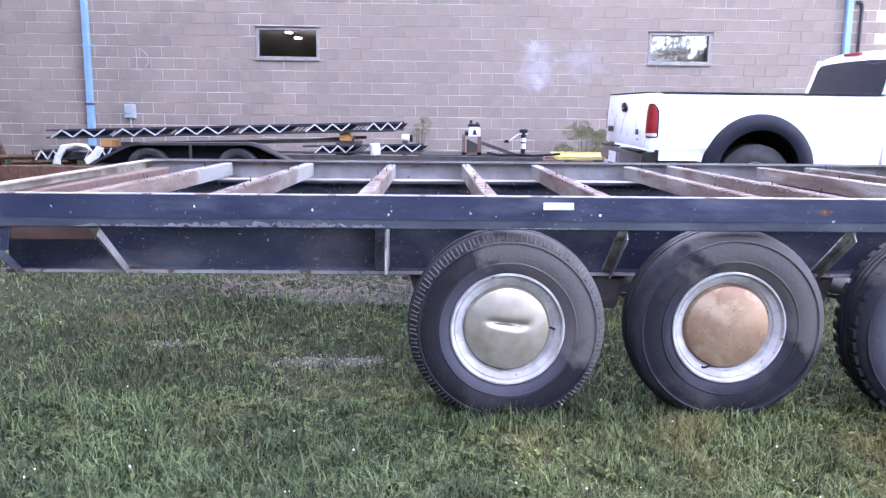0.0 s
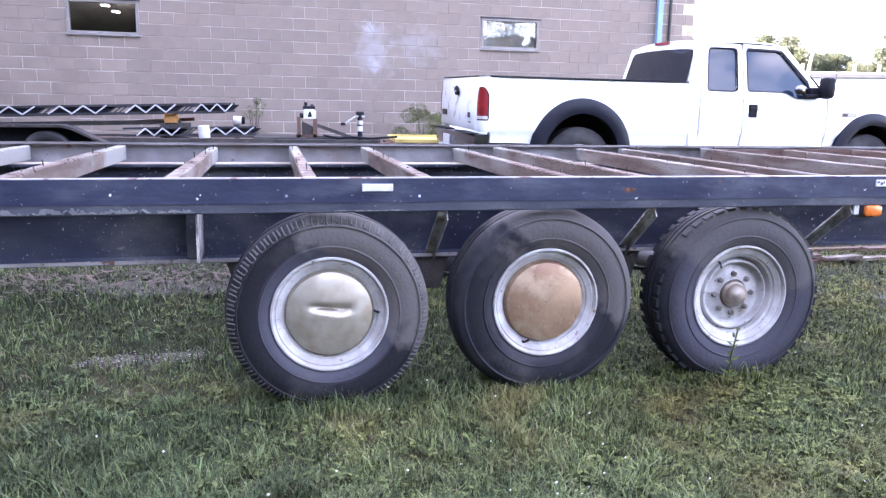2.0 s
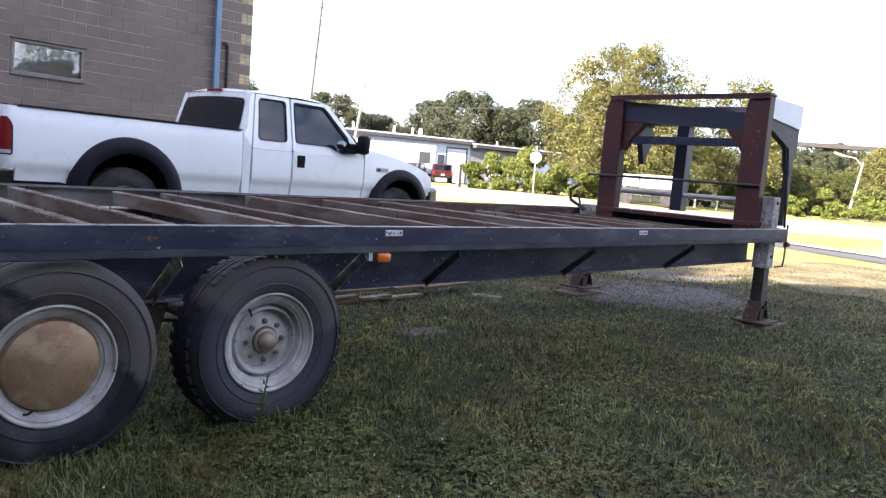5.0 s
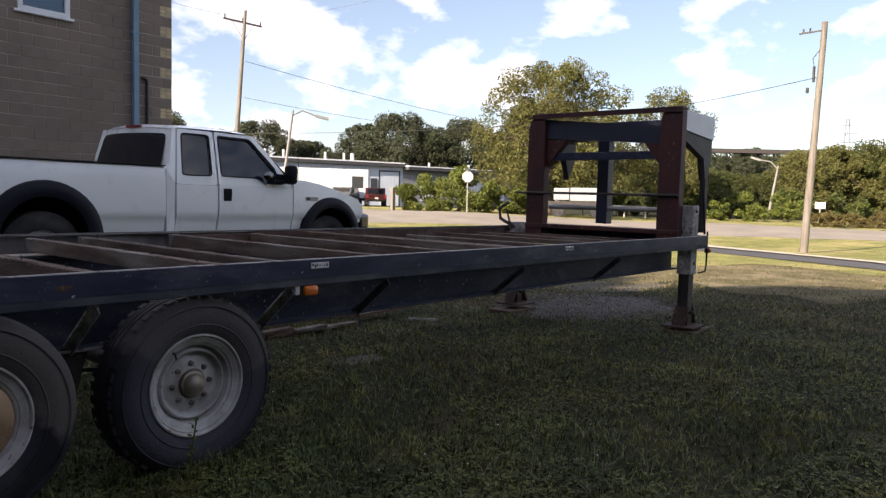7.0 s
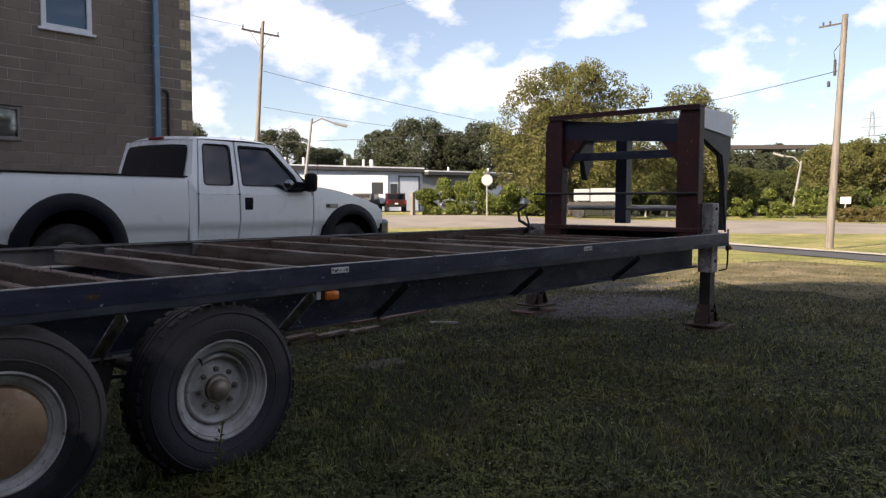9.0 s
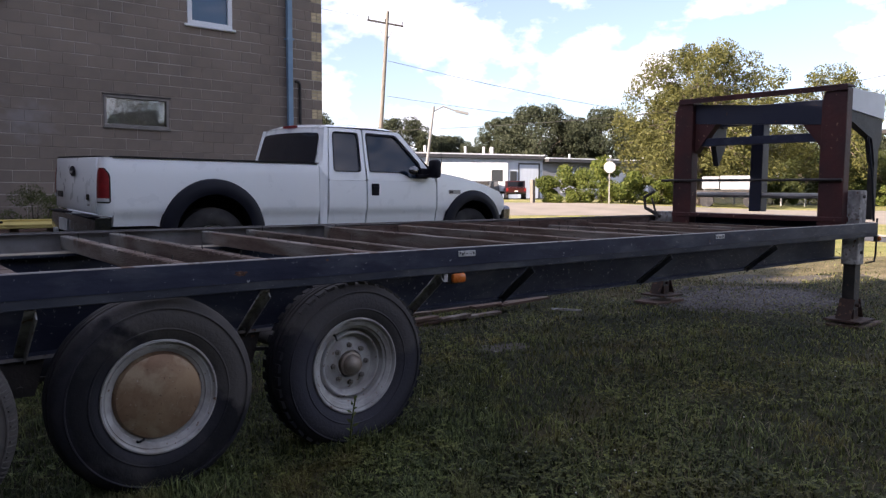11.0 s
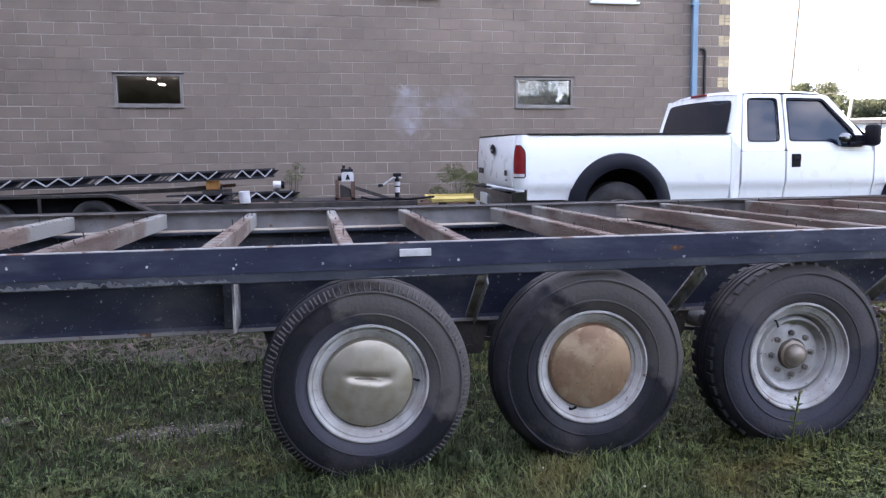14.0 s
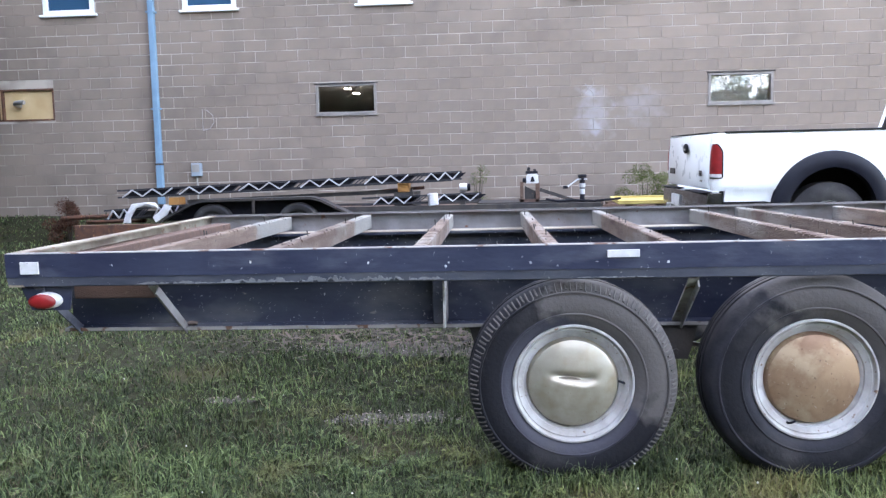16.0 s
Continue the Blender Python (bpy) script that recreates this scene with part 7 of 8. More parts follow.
for s, w, z0, z1, m_, nm in ((22.5, 2.3, 0.9, 4.75, M_METALWALL, "overhead_door"), (21.3, 0.8, 2.9, 4.0, M_GREYCAR, "window"), (18.9, 1.9, 0.9, 4.6, M_METALWALL, "door"), (15.2, 1.2, 0.9, 3.2, M_WHITEFRAME, "door"), (13.0, 1.6, 2.0, 3.3, M_GREYCAR, "window"), (8.0, 1.6, 2.0, 3.2, M_GREYCAR, "window")):
    on_wall(A, dA, outA, s, w, z0, z1, m_, nm)
on_wall(A, dA, outA, 22.3, 2.7, 4.76, 4.95, M_GREYCAR, "door_header", 0.08)
on_wall(A, dA, outA, 24.82, 0.18, 0.9, 4.75, M_GREYCAR, "door_jamb", 0.08)
on_wall(A, dA, outA, 22.3, 0.1, 2.0, 4.75, M_GREYCAR, "door_jamb", 0.08)
on_wall(A, dA, outA, 18.8, 0.08, 0.9, 4.7, M_GREYWALL, "door_jamb", 0.08)
on_wall(A, dA, outA, 20.82, 0.08, 0.9, 4.7, M_GREYWALL, "door_jamb", 0.08)
for s in (2.5, 6.0, 9.5, 13.0):
    on_wall(C, dE, outE, s, 2.2, 1.6, 4.0, M_WHITEFRAME, "bay_door")
for s in (6, 10.5, 12.6, 17.5, 19.8, 20.8):
    p = A + dA * s - outA * 4
    b = bmesh.new()
    rod(b, (p.x, p.y, 5.6), (p.x, p.y, 6.9), 0.14 if s != 20.8 else 0.22, 10)
    part("roof_vent", b, M_GALV, far_b)
for s in (5, 11, 16):
    p = C + dE * s - outE * 2
    b = bmesh.new()
    rod(b, (p.x, p.y, 5.3), (p.x, p.y, 6.2), 0.12, 8)
    part("roof_vent", b, M_GALV, far_b)

# box trailer and parked cars before it
bt = thing("box_trailer", "white enclosed box trailer parked by the metal building", "box trailer", m=pose(46.5, 51.2, gz(46, 51) + 0.0, 0, 0, -33))
part("box", a_box(-4.2, 4.2, -1.2, 1.2, 0.75, 3.45, 0.05), M_WHITEFRAME, bt)
part("rear_door", a_box(4.21, 4.26, -1.1, 1.1, 0.85, 3.35), M_PALE, bt)
part("window", a_box(2.6, 3.7, -1.215, -1.2, 1.7, 2.8), M_GREYCAR, bt)
for xx in (-0.5, 0.6):
    b = bmesh.new()
    rod(b, (xx, -1.15, 0.4), (xx, 1.15, 0.4), 0.38, 18)
    part("wheel", b, M_TYRE, bt)
part("chassis", a_box(-4.5, 4.2, -0.8, 0.8, 0.5, 0.75), M_DARKSTEEL, bt)


def far_car(x, y, yaw, mat, label, length=5.0, pickup=True):
    c = thing("parked_car", label, "car", m=pose(x, y, gz(x, y), 0, 0, yaw))
    L = length / 2
    outline = [(-L, 0.45), (-L, 1.05), (-L * 0.25 if pickup else -L * 0.85, 1.08), (-L * 0.2 if pickup else -L * 0.7, 1.7), (L * 0.25, 1.72), (L * 0.42, 1.15), (L * 0.96, 1.0), (L, 0.5)]
    b = plate(bmesh.new(), outline, -0.9, 0.9)
    part("body", b, mat, c)
    part("side_window", plate(bmesh.new(), [(-L * 0.17 if pickup else -L * 0.65, 1.16), (-L * 0.14 if pickup else -L * 0.6, 1.62), (L * 0.22, 1.63), (L * 0.36, 1.18)], -0.912, 0.912), M_TINT, c)
    part("rear_window", a_box(-L * 0.26, -L * 0.20, -0.7, 0.7, 1.2, 1.6) if pickup else a_box(-L * 0.80, -L * 0.75, -0.7, 0.7, 1.2, 1.6), M_TINT, c)
    for s in (-1, 1):
        part("tail_lamp", a_box(-L - 0.02, -L + 0.03, s * 0.8 - 0.08, s * 0.8 + 0.08, 0.75, 1.0), M_RED, c)
    part("bumper", a_box(-L - 0.1, -L - 0.025, -0.85, 0.85, 0.48, 0.62), M_CHROME, c)
    part("plate", a_box(-L - 0.115, -L - 0.101, -0.15, 0.15, 0.68, 0.8), M_PALE, c)
    for xx in (-L * 0.62, L * 0.62):
        for s in (-1, 1):
            b = bmesh.new()
            rod(b, (xx, s * 0.66, 0.37), (xx, s * 0.93, 0.37), 0.37, 18)
            part("wheel", b, M_TYRE, c)
    return c


far_car(48.3, 45.9, 48, M_REDCAR, "dark red pickup parked with its tailgate to the street")
far_car(47.3, 48.6, 30, M_GREYCAR, "dark grey car parked beside the box trailer", 4.5, False)
sem = thing("semi_trailer", "white box trailers parked beyond the street", "box trailer", m=pose(44.6, 22.6, gz(44.6, 22.6), 0, 0, -61))
part("box", a_box(-1.6, -0.55, -0.8, 0.8, 1.18, 1.98, 0.04), M_BOXTRAILER, sem)
part("box", a_box(-0.5, 1.6, -0.8, 0.8, 1.12, 2.02, 0.04), M_BOXTRAILER, sem)
part("deck", a_box(-2.0, 2.2, -0.8, 0.8, 0.8, 1.10), M_DARKSTEEL, sem)
for xx in (-1.3, 1.3):
    b = bmesh.new()
    rod(b, (xx, -0.75, 0.42), (xx, 0.75, 0.42), 0.42, 16)
    part("wheel", b, M_TYRE, sem)

# ---- poles, lamps, signs, cables ----
def lean_rod(b, base, top, r0, r1, seg=10):
    return rod(b, base, top, r0, seg, r1)


pole = thing("utility_pole", "tall weathered wooden utility pole in the grass strip", "utility pole")
P0, P1 = (26.98, 3.84, -0.50), (27.05, 3.53, 7.48)
part("post", lean_rod(bmesh.new(), P0, P1, 0.135, 0.09), M_POLE, pole, "", True)
b = bmesh.new()
bar(b, (27.26, 3.54, 7.26), (27.22, 4.36, 7.22), 0.04, 0.05)
for u in (4.02, 4.23):
    rod(b, (27.24, u, 7.21), (27.24, u, 7.37), 0.03, 6)
part("arm", b, M_DARKSTEEL, pole)
b = bmesh.new()
rod(b, (27.22, 3.84, 5.56), (27.22, 3.84, 6.08), 0.045)
rod(b, (27.22, 4.02, 5.21), (27.22, 4.02, 5.39), 0.05)
tube(b, [(27.2, 3.62, 6.69), (27.18, 3.88, 6.34), (27.22, 3.84, 6.08)], 0.014, 5)
part("fuse", b, M_DARKSTEEL, pole)

pole2 = thing("utility_pole", "tall utility pole with a crossarm across the street", "utility pole")
part("post", lean_rod(bmesh.new(), (33.6, 46.9, 0.2), (34.42, 46.35, 15.85), 0.20, 0.13), M_POLE, pole2, "", True)
b = bmesh.new()
bar(b, (33.07, 47.26, 15.15), (35.43, 45.62, 14.7), 0.12, 0.14)
part("crossarm", b, M_DARKSTEEL, pole2, "dark weathered crossarm")
b = bmesh.new()
bar(b, (33.6, 46.9, 15.0), (34.35, 46.4, 13.6), 0.03, 0.06)
bar(b, (34.95, 45.95, 14.8), (34.35, 46.4, 13.6), 0.03, 0.06)
part("brace", b, M_GREYMETAL, pole2)
for u in (0.04, 0.5, 0.96):
    p = Vector((33.07, 47.26, 15.22)).lerp(Vector((35.43, 45.62, 14.78)), u)
    part("insulator", rod(bmesh.new(), p, p + Vector((0, 0, 0.28)), 0.05, 6), M_DARKSTEEL, pole2)


def street_lamp(base, top, tip, label):
    s = thing("street_lamp", label, "street lamp", "street lamps")
    part("post", lean_rod(bmesh.new(), base, top, 0.11, 0.07), M_LAMPSTEEL, s, "", True)
    b = bmesh.new()
    t, p = Vector(top), Vector(tip)
    tube(b, [t - Vector((0, 0, 0.3)), t.lerp(p, 0.4) + Vector((0, 0, 0.12)), p], 0.045, 6)
    part("arm", b, M_LAMPSTEEL, s)
    b = bmesh.new()
    d = (p - t).normalized()
    bar(b, p - d * 0.1, p + d * 0.7, 0.28, 0.14)
    part("head", b, M_LAMPSTEEL, s)
    return s


street_lamp((27.4, 32.9, 0.1), (28.02, 32.41, 6.6), (29.1, 31.5, 6.3), "grey street lamp with a single arm")
street_lamp((59.5, 14.6, 0.4), (59.65, 14.0, 4.68), (59.3, 15.25, 5.11), "leaning grey street lamp beyond the street")
ss = thing("road_sign", "round pale back of a road sign on a post", "road sign", "road signs")
b = bmesh.new()
lathe(b, [(0, -0.01), (0.38, -0.01), (0.38, 0.01), (0, 0.01)], 8)
bmesh.ops.transform(b, matrix=pose(37.94, 26.95, 3.05, 0, 0, -50) @ Matrix.Rotation(radians(22.5), 4, 'Y'), verts=b.verts)
part("plate", b, M_SIGNBACK, ss)
b = bmesh.new()
rod(b, (37.97, 26.98, 0.5), (37.97, 26.98, 3.5), 0.04, 6)
part("post", b, M_GREYMETAL, ss)
part("cap_plate", a_box(37.6, 38.3, 26.94, 26.96, 3.46, 3.56), M_SIGNBACK, ss)
rs = thing("road_sign", "small white road sign by the weeds", "road sign", "road signs")
part("plate", a_box(58.63, 58.66, 10.36, 11.05, 1.45, 1.93), M_PALE, rs)
b = bmesh.new()
rod(b, (58.68, 10.82, 0.4), (58.68, 10.70, 1.5), 0.05, 6)
part("post", b, M_GREYMETAL, rs)
fp = thing("fence_posts", "grey weathered gate post beside the bushes", "fence post")
part("post", a_box(36.0, 36.25, 31.8, 32.05, 0.2, 2.3), M_POLE, fp)
gr = thing("guard_rail", "grey guard rail along the far side of the street", "guard rail")
part("rail", bar(bmesh.new(), (49.5, 28.5, 1.35), (54.0, 21.9, 1.25), 0.06, 0.3), M_GREYMETAL, gr)
for k_g in range(6):
    p = Vector((49.5, 28.5, 0.5)).lerp(Vector((54.0, 21.9, 0.4)), k_g / 5)
    part("post", a_box(p.x - 0.06, p.x + 0.06, p.y + 0.05, p.y + 0.15, 0.4, 1.4), M_GREYMETAL, gr)


def cable(p, q, sag, r, label):
    p, q = Vector(p), Vector(q)
    b = bmesh.new()
    tube(b, [p.lerp(q, u) - Vector((0, 0, sag * 4 * u * (1 - u))) for u in (k / 16 for k in range(17))], r * 0.62, 4)
    return tagged(part("overhead_cable", b, M_WIRE), label, "cable", "overhead cables")


cable((27.25, 3.62, 5.73), (52, 34, 8.5), 0.6, 0.02, "black overhead cable running from the pole to the street")
cable((34.4, 46.4, 12.0), (80, 30, 7.5), 1.0, 0.03, "overhead cable sagging over the street")
cable((34.4, 46.4, 9.2), (75, 36, 8.5), 0.8, 0.025, "overhead cable sagging over the street")
cable((28, 50, 6.2), (46, 24, 7.2), 0.4, 0.03, "thick overhead cable in front of the woods")
cable((33.1, 47.3, 15.4), (6, 42, 16.5), 0.8, 0.02, "overhead wire from the crossarm")
cable((35.4, 45.6, 15.0), (50, 4, 22), 0.8, 0.012, "overhead wire from the crossarm")

# railway trestle and pylon on the skyline
br = thing("railway_trestle", "dark steel railway trestle on the skyline", "bridge")
pa, pb = Vector((168, 66, 15.0)), Vector((179, 8, 12.6))
part("deck", bar(bmesh.new(), pa, pb, 3.0, 0.9), M_BRIDGE, br)
part("lower_chord", bar(bmesh.new(), pa - Vector((0, 0, 3.0)), pb - Vector((0, 0, 3.0)), 2.0, 0.5), M_BRIDGE, br)
for k_b in range(19):
    p = pa.lerp(pb, k_b / 18)
    q = pa.lerp(pb, min(1, (k_b + 1) / 18))
    b = bmesh.new()
    bar(b, p, p - Vector((0, 0, 3.0)), 0.4, 0.4, (1, 0, 0))
    if k_b < 18:
        bar(b, p, q - Vector((0, 0, 3.0)), 0.3, 0.3, (1, 0, 0))
    part("truss_bay", b, M_BRIDGE, br)
    if k_b % 3 == 0:
        part("pier", bar(bmesh.new(), p - Vector((0, 0, 3.0)), Vector((p.x, p.y, 0.5)), 1.2, 1.2, (1, 0, 0)), M_BRIDGE, br)
py_ = thing("power_pylon", "distant steel lattice power pylon", "pylon")
b = bmesh.new()
c = Vector((244.9, 47.5, 0))
for s in (-1, 1):
    for t in (-1, 1):
        bar(b, c + Vector((1.9 * s, 1.9 * t, 1)), c + Vector((0.35 * s, 0.35 * t, 29)), 0.12, 0.12, (1, 0, 0))
for k_b in range(8):
    z = 3 + 3.4 * k_b
    w_ = 1.9 - 1.55 * (z - 1) / 28
    bar(b, c + Vector((0, -w_, z)), c + Vector((0, w_, z + 3)), 0.1, 0.1, (1, 0, 0))
    bar(b, c + Vector((0, w_, z)), c + Vector((0, -w_, z + 3)), 0.1, 0.1, (1, 0, 0))
part("lattice", b, M_PYLON, py_)
for z, w_ in ((22, 2.6), (24.5, 2.9), (27, 2.4)):
    part("arm", bar(bmesh.new(), c + Vector((0, -w_, z)), c + Vector((0, w_, z)), 0.16, 0.2), M_PYLON, py_)

# ---- things between the trailer and the block wall ----
yard = thing("utility_trailer", "low black tandem-axle utility trailer loaded with steel, parked by the wall", "trailer", m=pose(0, 0, 0))
FY = 8.25
b = bmesh.new()
box(b, -6.1, 1.3, FY - 0.02, FY + 0.06, 0.66, 0.78, 0.006)
box(b, -6.1, 1.3, FY + 1.75, FY + 1.83, 0.66, 0.78, 0.006)
part("side_rail", b, M_DARKSTEEL, yard)
part("deck", a_box(-6.05, -0.55, FY + 0.07, FY + 1.74, 0.70, 0.74), M_BOARD, yard, "weathered board deck")
part("tongue_deck", a_box(-0.5, 0.25, FY + 0.1, FY + 1.7, 0.76, 0.80, 0.004), M_DARKSTEEL, yard)
outer = [(-5.25, 0.62), (-5.12, 0.70), (-4.72, 0.90), (-4.55, 0.935), (-2.95, 0.95), (-2.80, 0.91), (-2.36, 0.69), (-2.28, 0.62)]
b = bmesh.new()
rows = []
for x, z in outer:
    rows.append([b.verts.new((x, y, z + dz)) for y, dz in ((FY - 0.30, -0.035), (FY - 0.30, 0.0), (FY - 0.03, 0.006), (FY - 0.03, -0.006), (FY - 0.285, -0.012))])
for p, q in zip(rows, rows[1:]):
    for k in range(4):
        b.faces.new((p[k], p[k + 1], q[k + 1], q[k]))
part("fender", b, M_DARKSTEEL, yard, "dark steel double fender")
part("fender_back", plate(bmesh.new(), outer, FY - 0.035, FY - 0.028), M_BLACK, yard)
for xw in (-4.45, -3.15):
    b = bmesh.new()
    lathe(b, [(0, 0.03), (0.05, 0.02), (0.17, 0.05), (0.19, 0.02), (0.22, 0.0), (0.28, 0.0), (0.31, 0.03), (0.31, 0.15), (0.28, 0.18), (0, 0.18)], 36)
    bmesh.ops.transform(b, matrix=Matrix.Translation((xw, FY - 0.26, 0.56)), verts=b.verts)
    part("wheel", b, M_TYRE, yard, "", True)
part("fender_stay", a_box(-3.82, -3.78, FY - 0.302, FY - 0.29, 0.6, 0.93), M_DARKSTEEL, yard)


def open_web(p, q, y, depth, clusters, label, group="open-web joists"):
    """Steel joist with zigzag web: two chords, short dark web plates and bright zigzag rods."""
    j = thing("steel_joist", label, "steel joist", group)
    p, q = Vector((p[0], y, p[1])), Vector((q[0], y, q[1]))
    up = Vector((0, 0, depth))
    for yy in (0.0, 0.16):
        o = Vector((0, yy, 0))
        part("chord", bar(bmesh.new(), p + o + up, q + o + up, 0.05, 0.026), M_CHORD, j, "black top chord")
        part("chord", bar(bmesh.new(), p + o, q + o, 0.05, 0.024), M_CHORD, j)
    for u0, u1 in clusters:
        a, c = p.lerp(q, u0), p.lerp(q, u1)
        n = 5
        z = bmesh.new()
        for k in range(n):
            s, e = a.lerp(c, k / n), a.lerp(c, (k + 1) / n)
            s, e = (s, e + up) if k % 2 == 0 else (s + up, e)
            bar(z, s + Vector((0, -0.03, 0)), e + Vector((0, -0.03, 0)), 0.017, 0.022, (0, 1, 0))
        part("zigzag_web", z, M_GALV, j, "bright zigzag web rod")
        w_ = bmesh.new()
        d = (c - a) * 0.18
        plate(w_, [(a.x + 0.02, a.z + 0.012), (c.x, c.z + 0.012), (c.x + d.x, c.z + depth - 0.012), (a.x + d.x, a.z + depth - 0.012)], y + 0.03, y + 0.04)
        part("web_plate", w_, M_BLACK, j)
        # slanted dark straps beside the zigzag
        for k in range(3):
            e = c + (c - a) * (0.10 + 0.09 * k)
            if e.x + 0.07 > q.x:
                continue
            part("web_strap", bar(bmesh.new(), e + Vector((-0.05, 0.0, 0.01)), e + Vector((0.06, 0.0, depth - 0.01)), 0.016, 0.02, (0, 1, 0)), M_CHORD, j)
    return j


CL = [(0.015, 0.165), (0.185, 0.335), (0.36, 0.51), (0.54, 0.68), (0.725, 0.85), (0.895, 0.995)]
open_web((-6.02, 0.985), (-0.74, 1.165), 8.30, 0.105, CL, "long black open-web steel joist with a bright zigzag web")
open_web((-6.02, 0.975), (-0.9, 1.145), 8.62, 0.10, [], "long black open-web steel joist lying behind another")
open_web((-2.25, 0.80), (-0.45, 0.845), 8.34, 0.10, [(0.10, 0.42), (0.62, 0.98)], "short black open-web steel joist on the utility trailer")
open_web((-6.2, 0.66), (-5.0, 0.72), 8.20, 0.13, [(0.05, 0.42), (0.66, 0.98)], "short black open-web steel joist on the utility trailer")
for bx, by, bz, sx, sz, mt, lb in ((-5.15, 8.3, 0.86, 0.16, 0.11, M_ORANGE, "orange-brown wooden spacer block under the joists"), (-1.62, 8.35, 0.985, 0.17, 0.13, M_ORANGE, "brown wooden spacer block under the joists")):
    tagged(part("wood_block", a_box(bx - sx / 2, bx + sx / 2, by, by + 0.25, bz, bz + sz, 0.006), mt), lb, "wood block", "spacer blocks")
    tagged(part("bearer", a_box(bx - sx / 2 - 0.06, bx + sx / 2 + 0.06, by + 0.02, by + 1.2, 0.745, bz - 0.002, 0.004), M_DARKSTEEL), "dark steel bearer under a spacer block", "bearer", "bearers")
b = bmesh.new()
bar(b, (-5.0, 8.5, 0.90), (-1.5, 8.55, 1.0), 0.10, 0.06)
tagged(part("steel_channel", b, M_DARKSTEEL), "dark steel channel lying under the joists", "steel channel", "loose steel")
b = bmesh.new()
bar(b, (-2.6, 8.9, 0.96), (-1.35, 8.9, 1.04), 0.12, 0.05)
tagged(part("steel_channel", b, M_RUST), "rusty steel channel on the utility trailer", "steel channel", "loose steel")


def spool(x, y, z, r, h, label, lying=False):
    """Ribbed white roll, on end or lying with a black cap."""
    m = pose(x, y, z + r, 0, 90, 0) if lying else pose(x, y, z, 3, -4, 0)
    s = thing("white_roll", label, "roll", "white rolls", m=m)
    b = bmesh.new()
    prof = [(r * 0.3, 0.0), (r * 0.86, 0.0), (r, h * 0.06)]
    for k in range(6):
        prof += [(r, h * (0.10 + 0.14 * k)), (r * 0.965, h * (0.135 + 0.14 * k)), (r, h * (0.17 + 0.14 * k))]
    prof += [(r, h * 0.95), (r * 0.88, h), (r * 0.3, h)]
    lathe(b, prof, 28)
    bmesh.ops.transform(b, matrix=Matrix.Rotation(radians(90), 4, "X"), verts=b.verts)
    part("roll", b, M_CANVAS, s, "", True)
    b = bmesh.new()
    bmesh.ops.create_cone(b, cap_ends=True, segments=20, radius1=r * 0.9, radius2=r * 0.9, depth=0.05, matrix=pose(0, 0, h + 0.026 if lying else 0.002))
    if lying:
        part("cap", b, M_BLACK, s, "black end cap", True)
    else:
        b.free()
    return s


spool(-1.16, 8.27, 0.783, 0.078, 0.175, "white plastic roll standing on the utility trailer")
spool(-0.80, 8.95, 0.97, 0.062, 0.12, "small white plastic roll with black caps on the utility trailer", True)
part("roll_post", a_box(-0.79, -0.71, 8.91, 8.99, 0.70, 0.97), M_DARKSTEEL, yard)


def wrap(pts, r, label):
    """Loose bundle of white plastic, drooping."""
    b = bmesh.new()
    tube(b, pts, r, 10)
    for v in b.verts:
        v.co += Vector((noise.noise(v.co * 9), noise.noise(v.co * 9 + Vector((3, 1, 2))), noise.noise(v.co * 9 + Vector((7, 5, 1))))) * 0.05
    return tagged(part("plastic_wrap", b, M_CANVAS, None, "", True), label, "plastic wrap", "white plastic wraps")


wrap([(-5.75, 8.0, 0.60), (-5.72, 7.98, 0.72), (-5.62, 7.98, 0.84), (-5.45, 8.0, 0.88), (-5.30, 8.02, 0.87)], 0.045, "white plastic wrap drooping over the joist ends")
wrap([(-5.28, 7.98, 0.66), (-5.16, 7.98, 0.76), (-5.10, 7.98, 0.86)], 0.05, "bundle of white plastic wrap on the utility trailer")

jk = thing("winch_stand", "small black and white winch on a grey metal stand", "winch stand")
part("stand", box(box(box(bmesh.new(), 0.13, 0.42, 8.4, 8.9, 0.80, 0.84), 0.13, 0.18, 8.4, 8.44, 0.5, 1.10), 0.36, 0.42, 8.4, 8.44, 0.5, 1.075), M_BOARD, jk)
part("side_plate", plate(bmesh.new(), [(0.20, 0.83), (0.42, 0.83), (0.42, 0.93), (0.20, 1.04)], 8.445, 8.455), M_DARKSTEEL, jk, "dark side plate")
part("housing", plate(bmesh.new(), [(0.225, 1.075), (0.405, 1.075), (0.40, 1.19), (0.375, 1.215), (0.255, 1.215), (0.23, 1.19)], 8.40, 8.52), M_CANVAS, jk, "white housing")
part("mark", plate(bmesh.new(), [(0.28, 1.10), (0.35, 1.10), (0.325, 1.175), (0.305, 1.175)], 8.392, 8.399), M_BLACK, jk, "black mark on the housing")
b = box(bmesh.new(), 0.22, 0.395, 8.42, 8.6, 1.217, 1.26, 0.01)
box(b, 0.24, 0.285, 8.44, 8.5, 1.262, 1.315, 0.01)
box(b, 0.33, 0.375, 8.44, 8.5, 1.262, 1.285, 0.01)
part("motor", b, M_BLACK, jk, "black motor top")
b = bmesh.new()
rod(b, (0.17, 8.46, 1.12), (0.225, 8.46, 1.12), 0.035, 12)
part("spool", b, M_BLACK, jk)
jk2 = thing("screw_jack", "black trailer jack with a side crank", "trailer jack")
b = bmesh.new()
rod(b, (1.05, 8.4, 0.25), (1.05, 8.4, 1.14), 0.036, 14)
part("tube", b, M_BLACK, jk2, "", True)
b = bmesh.new()
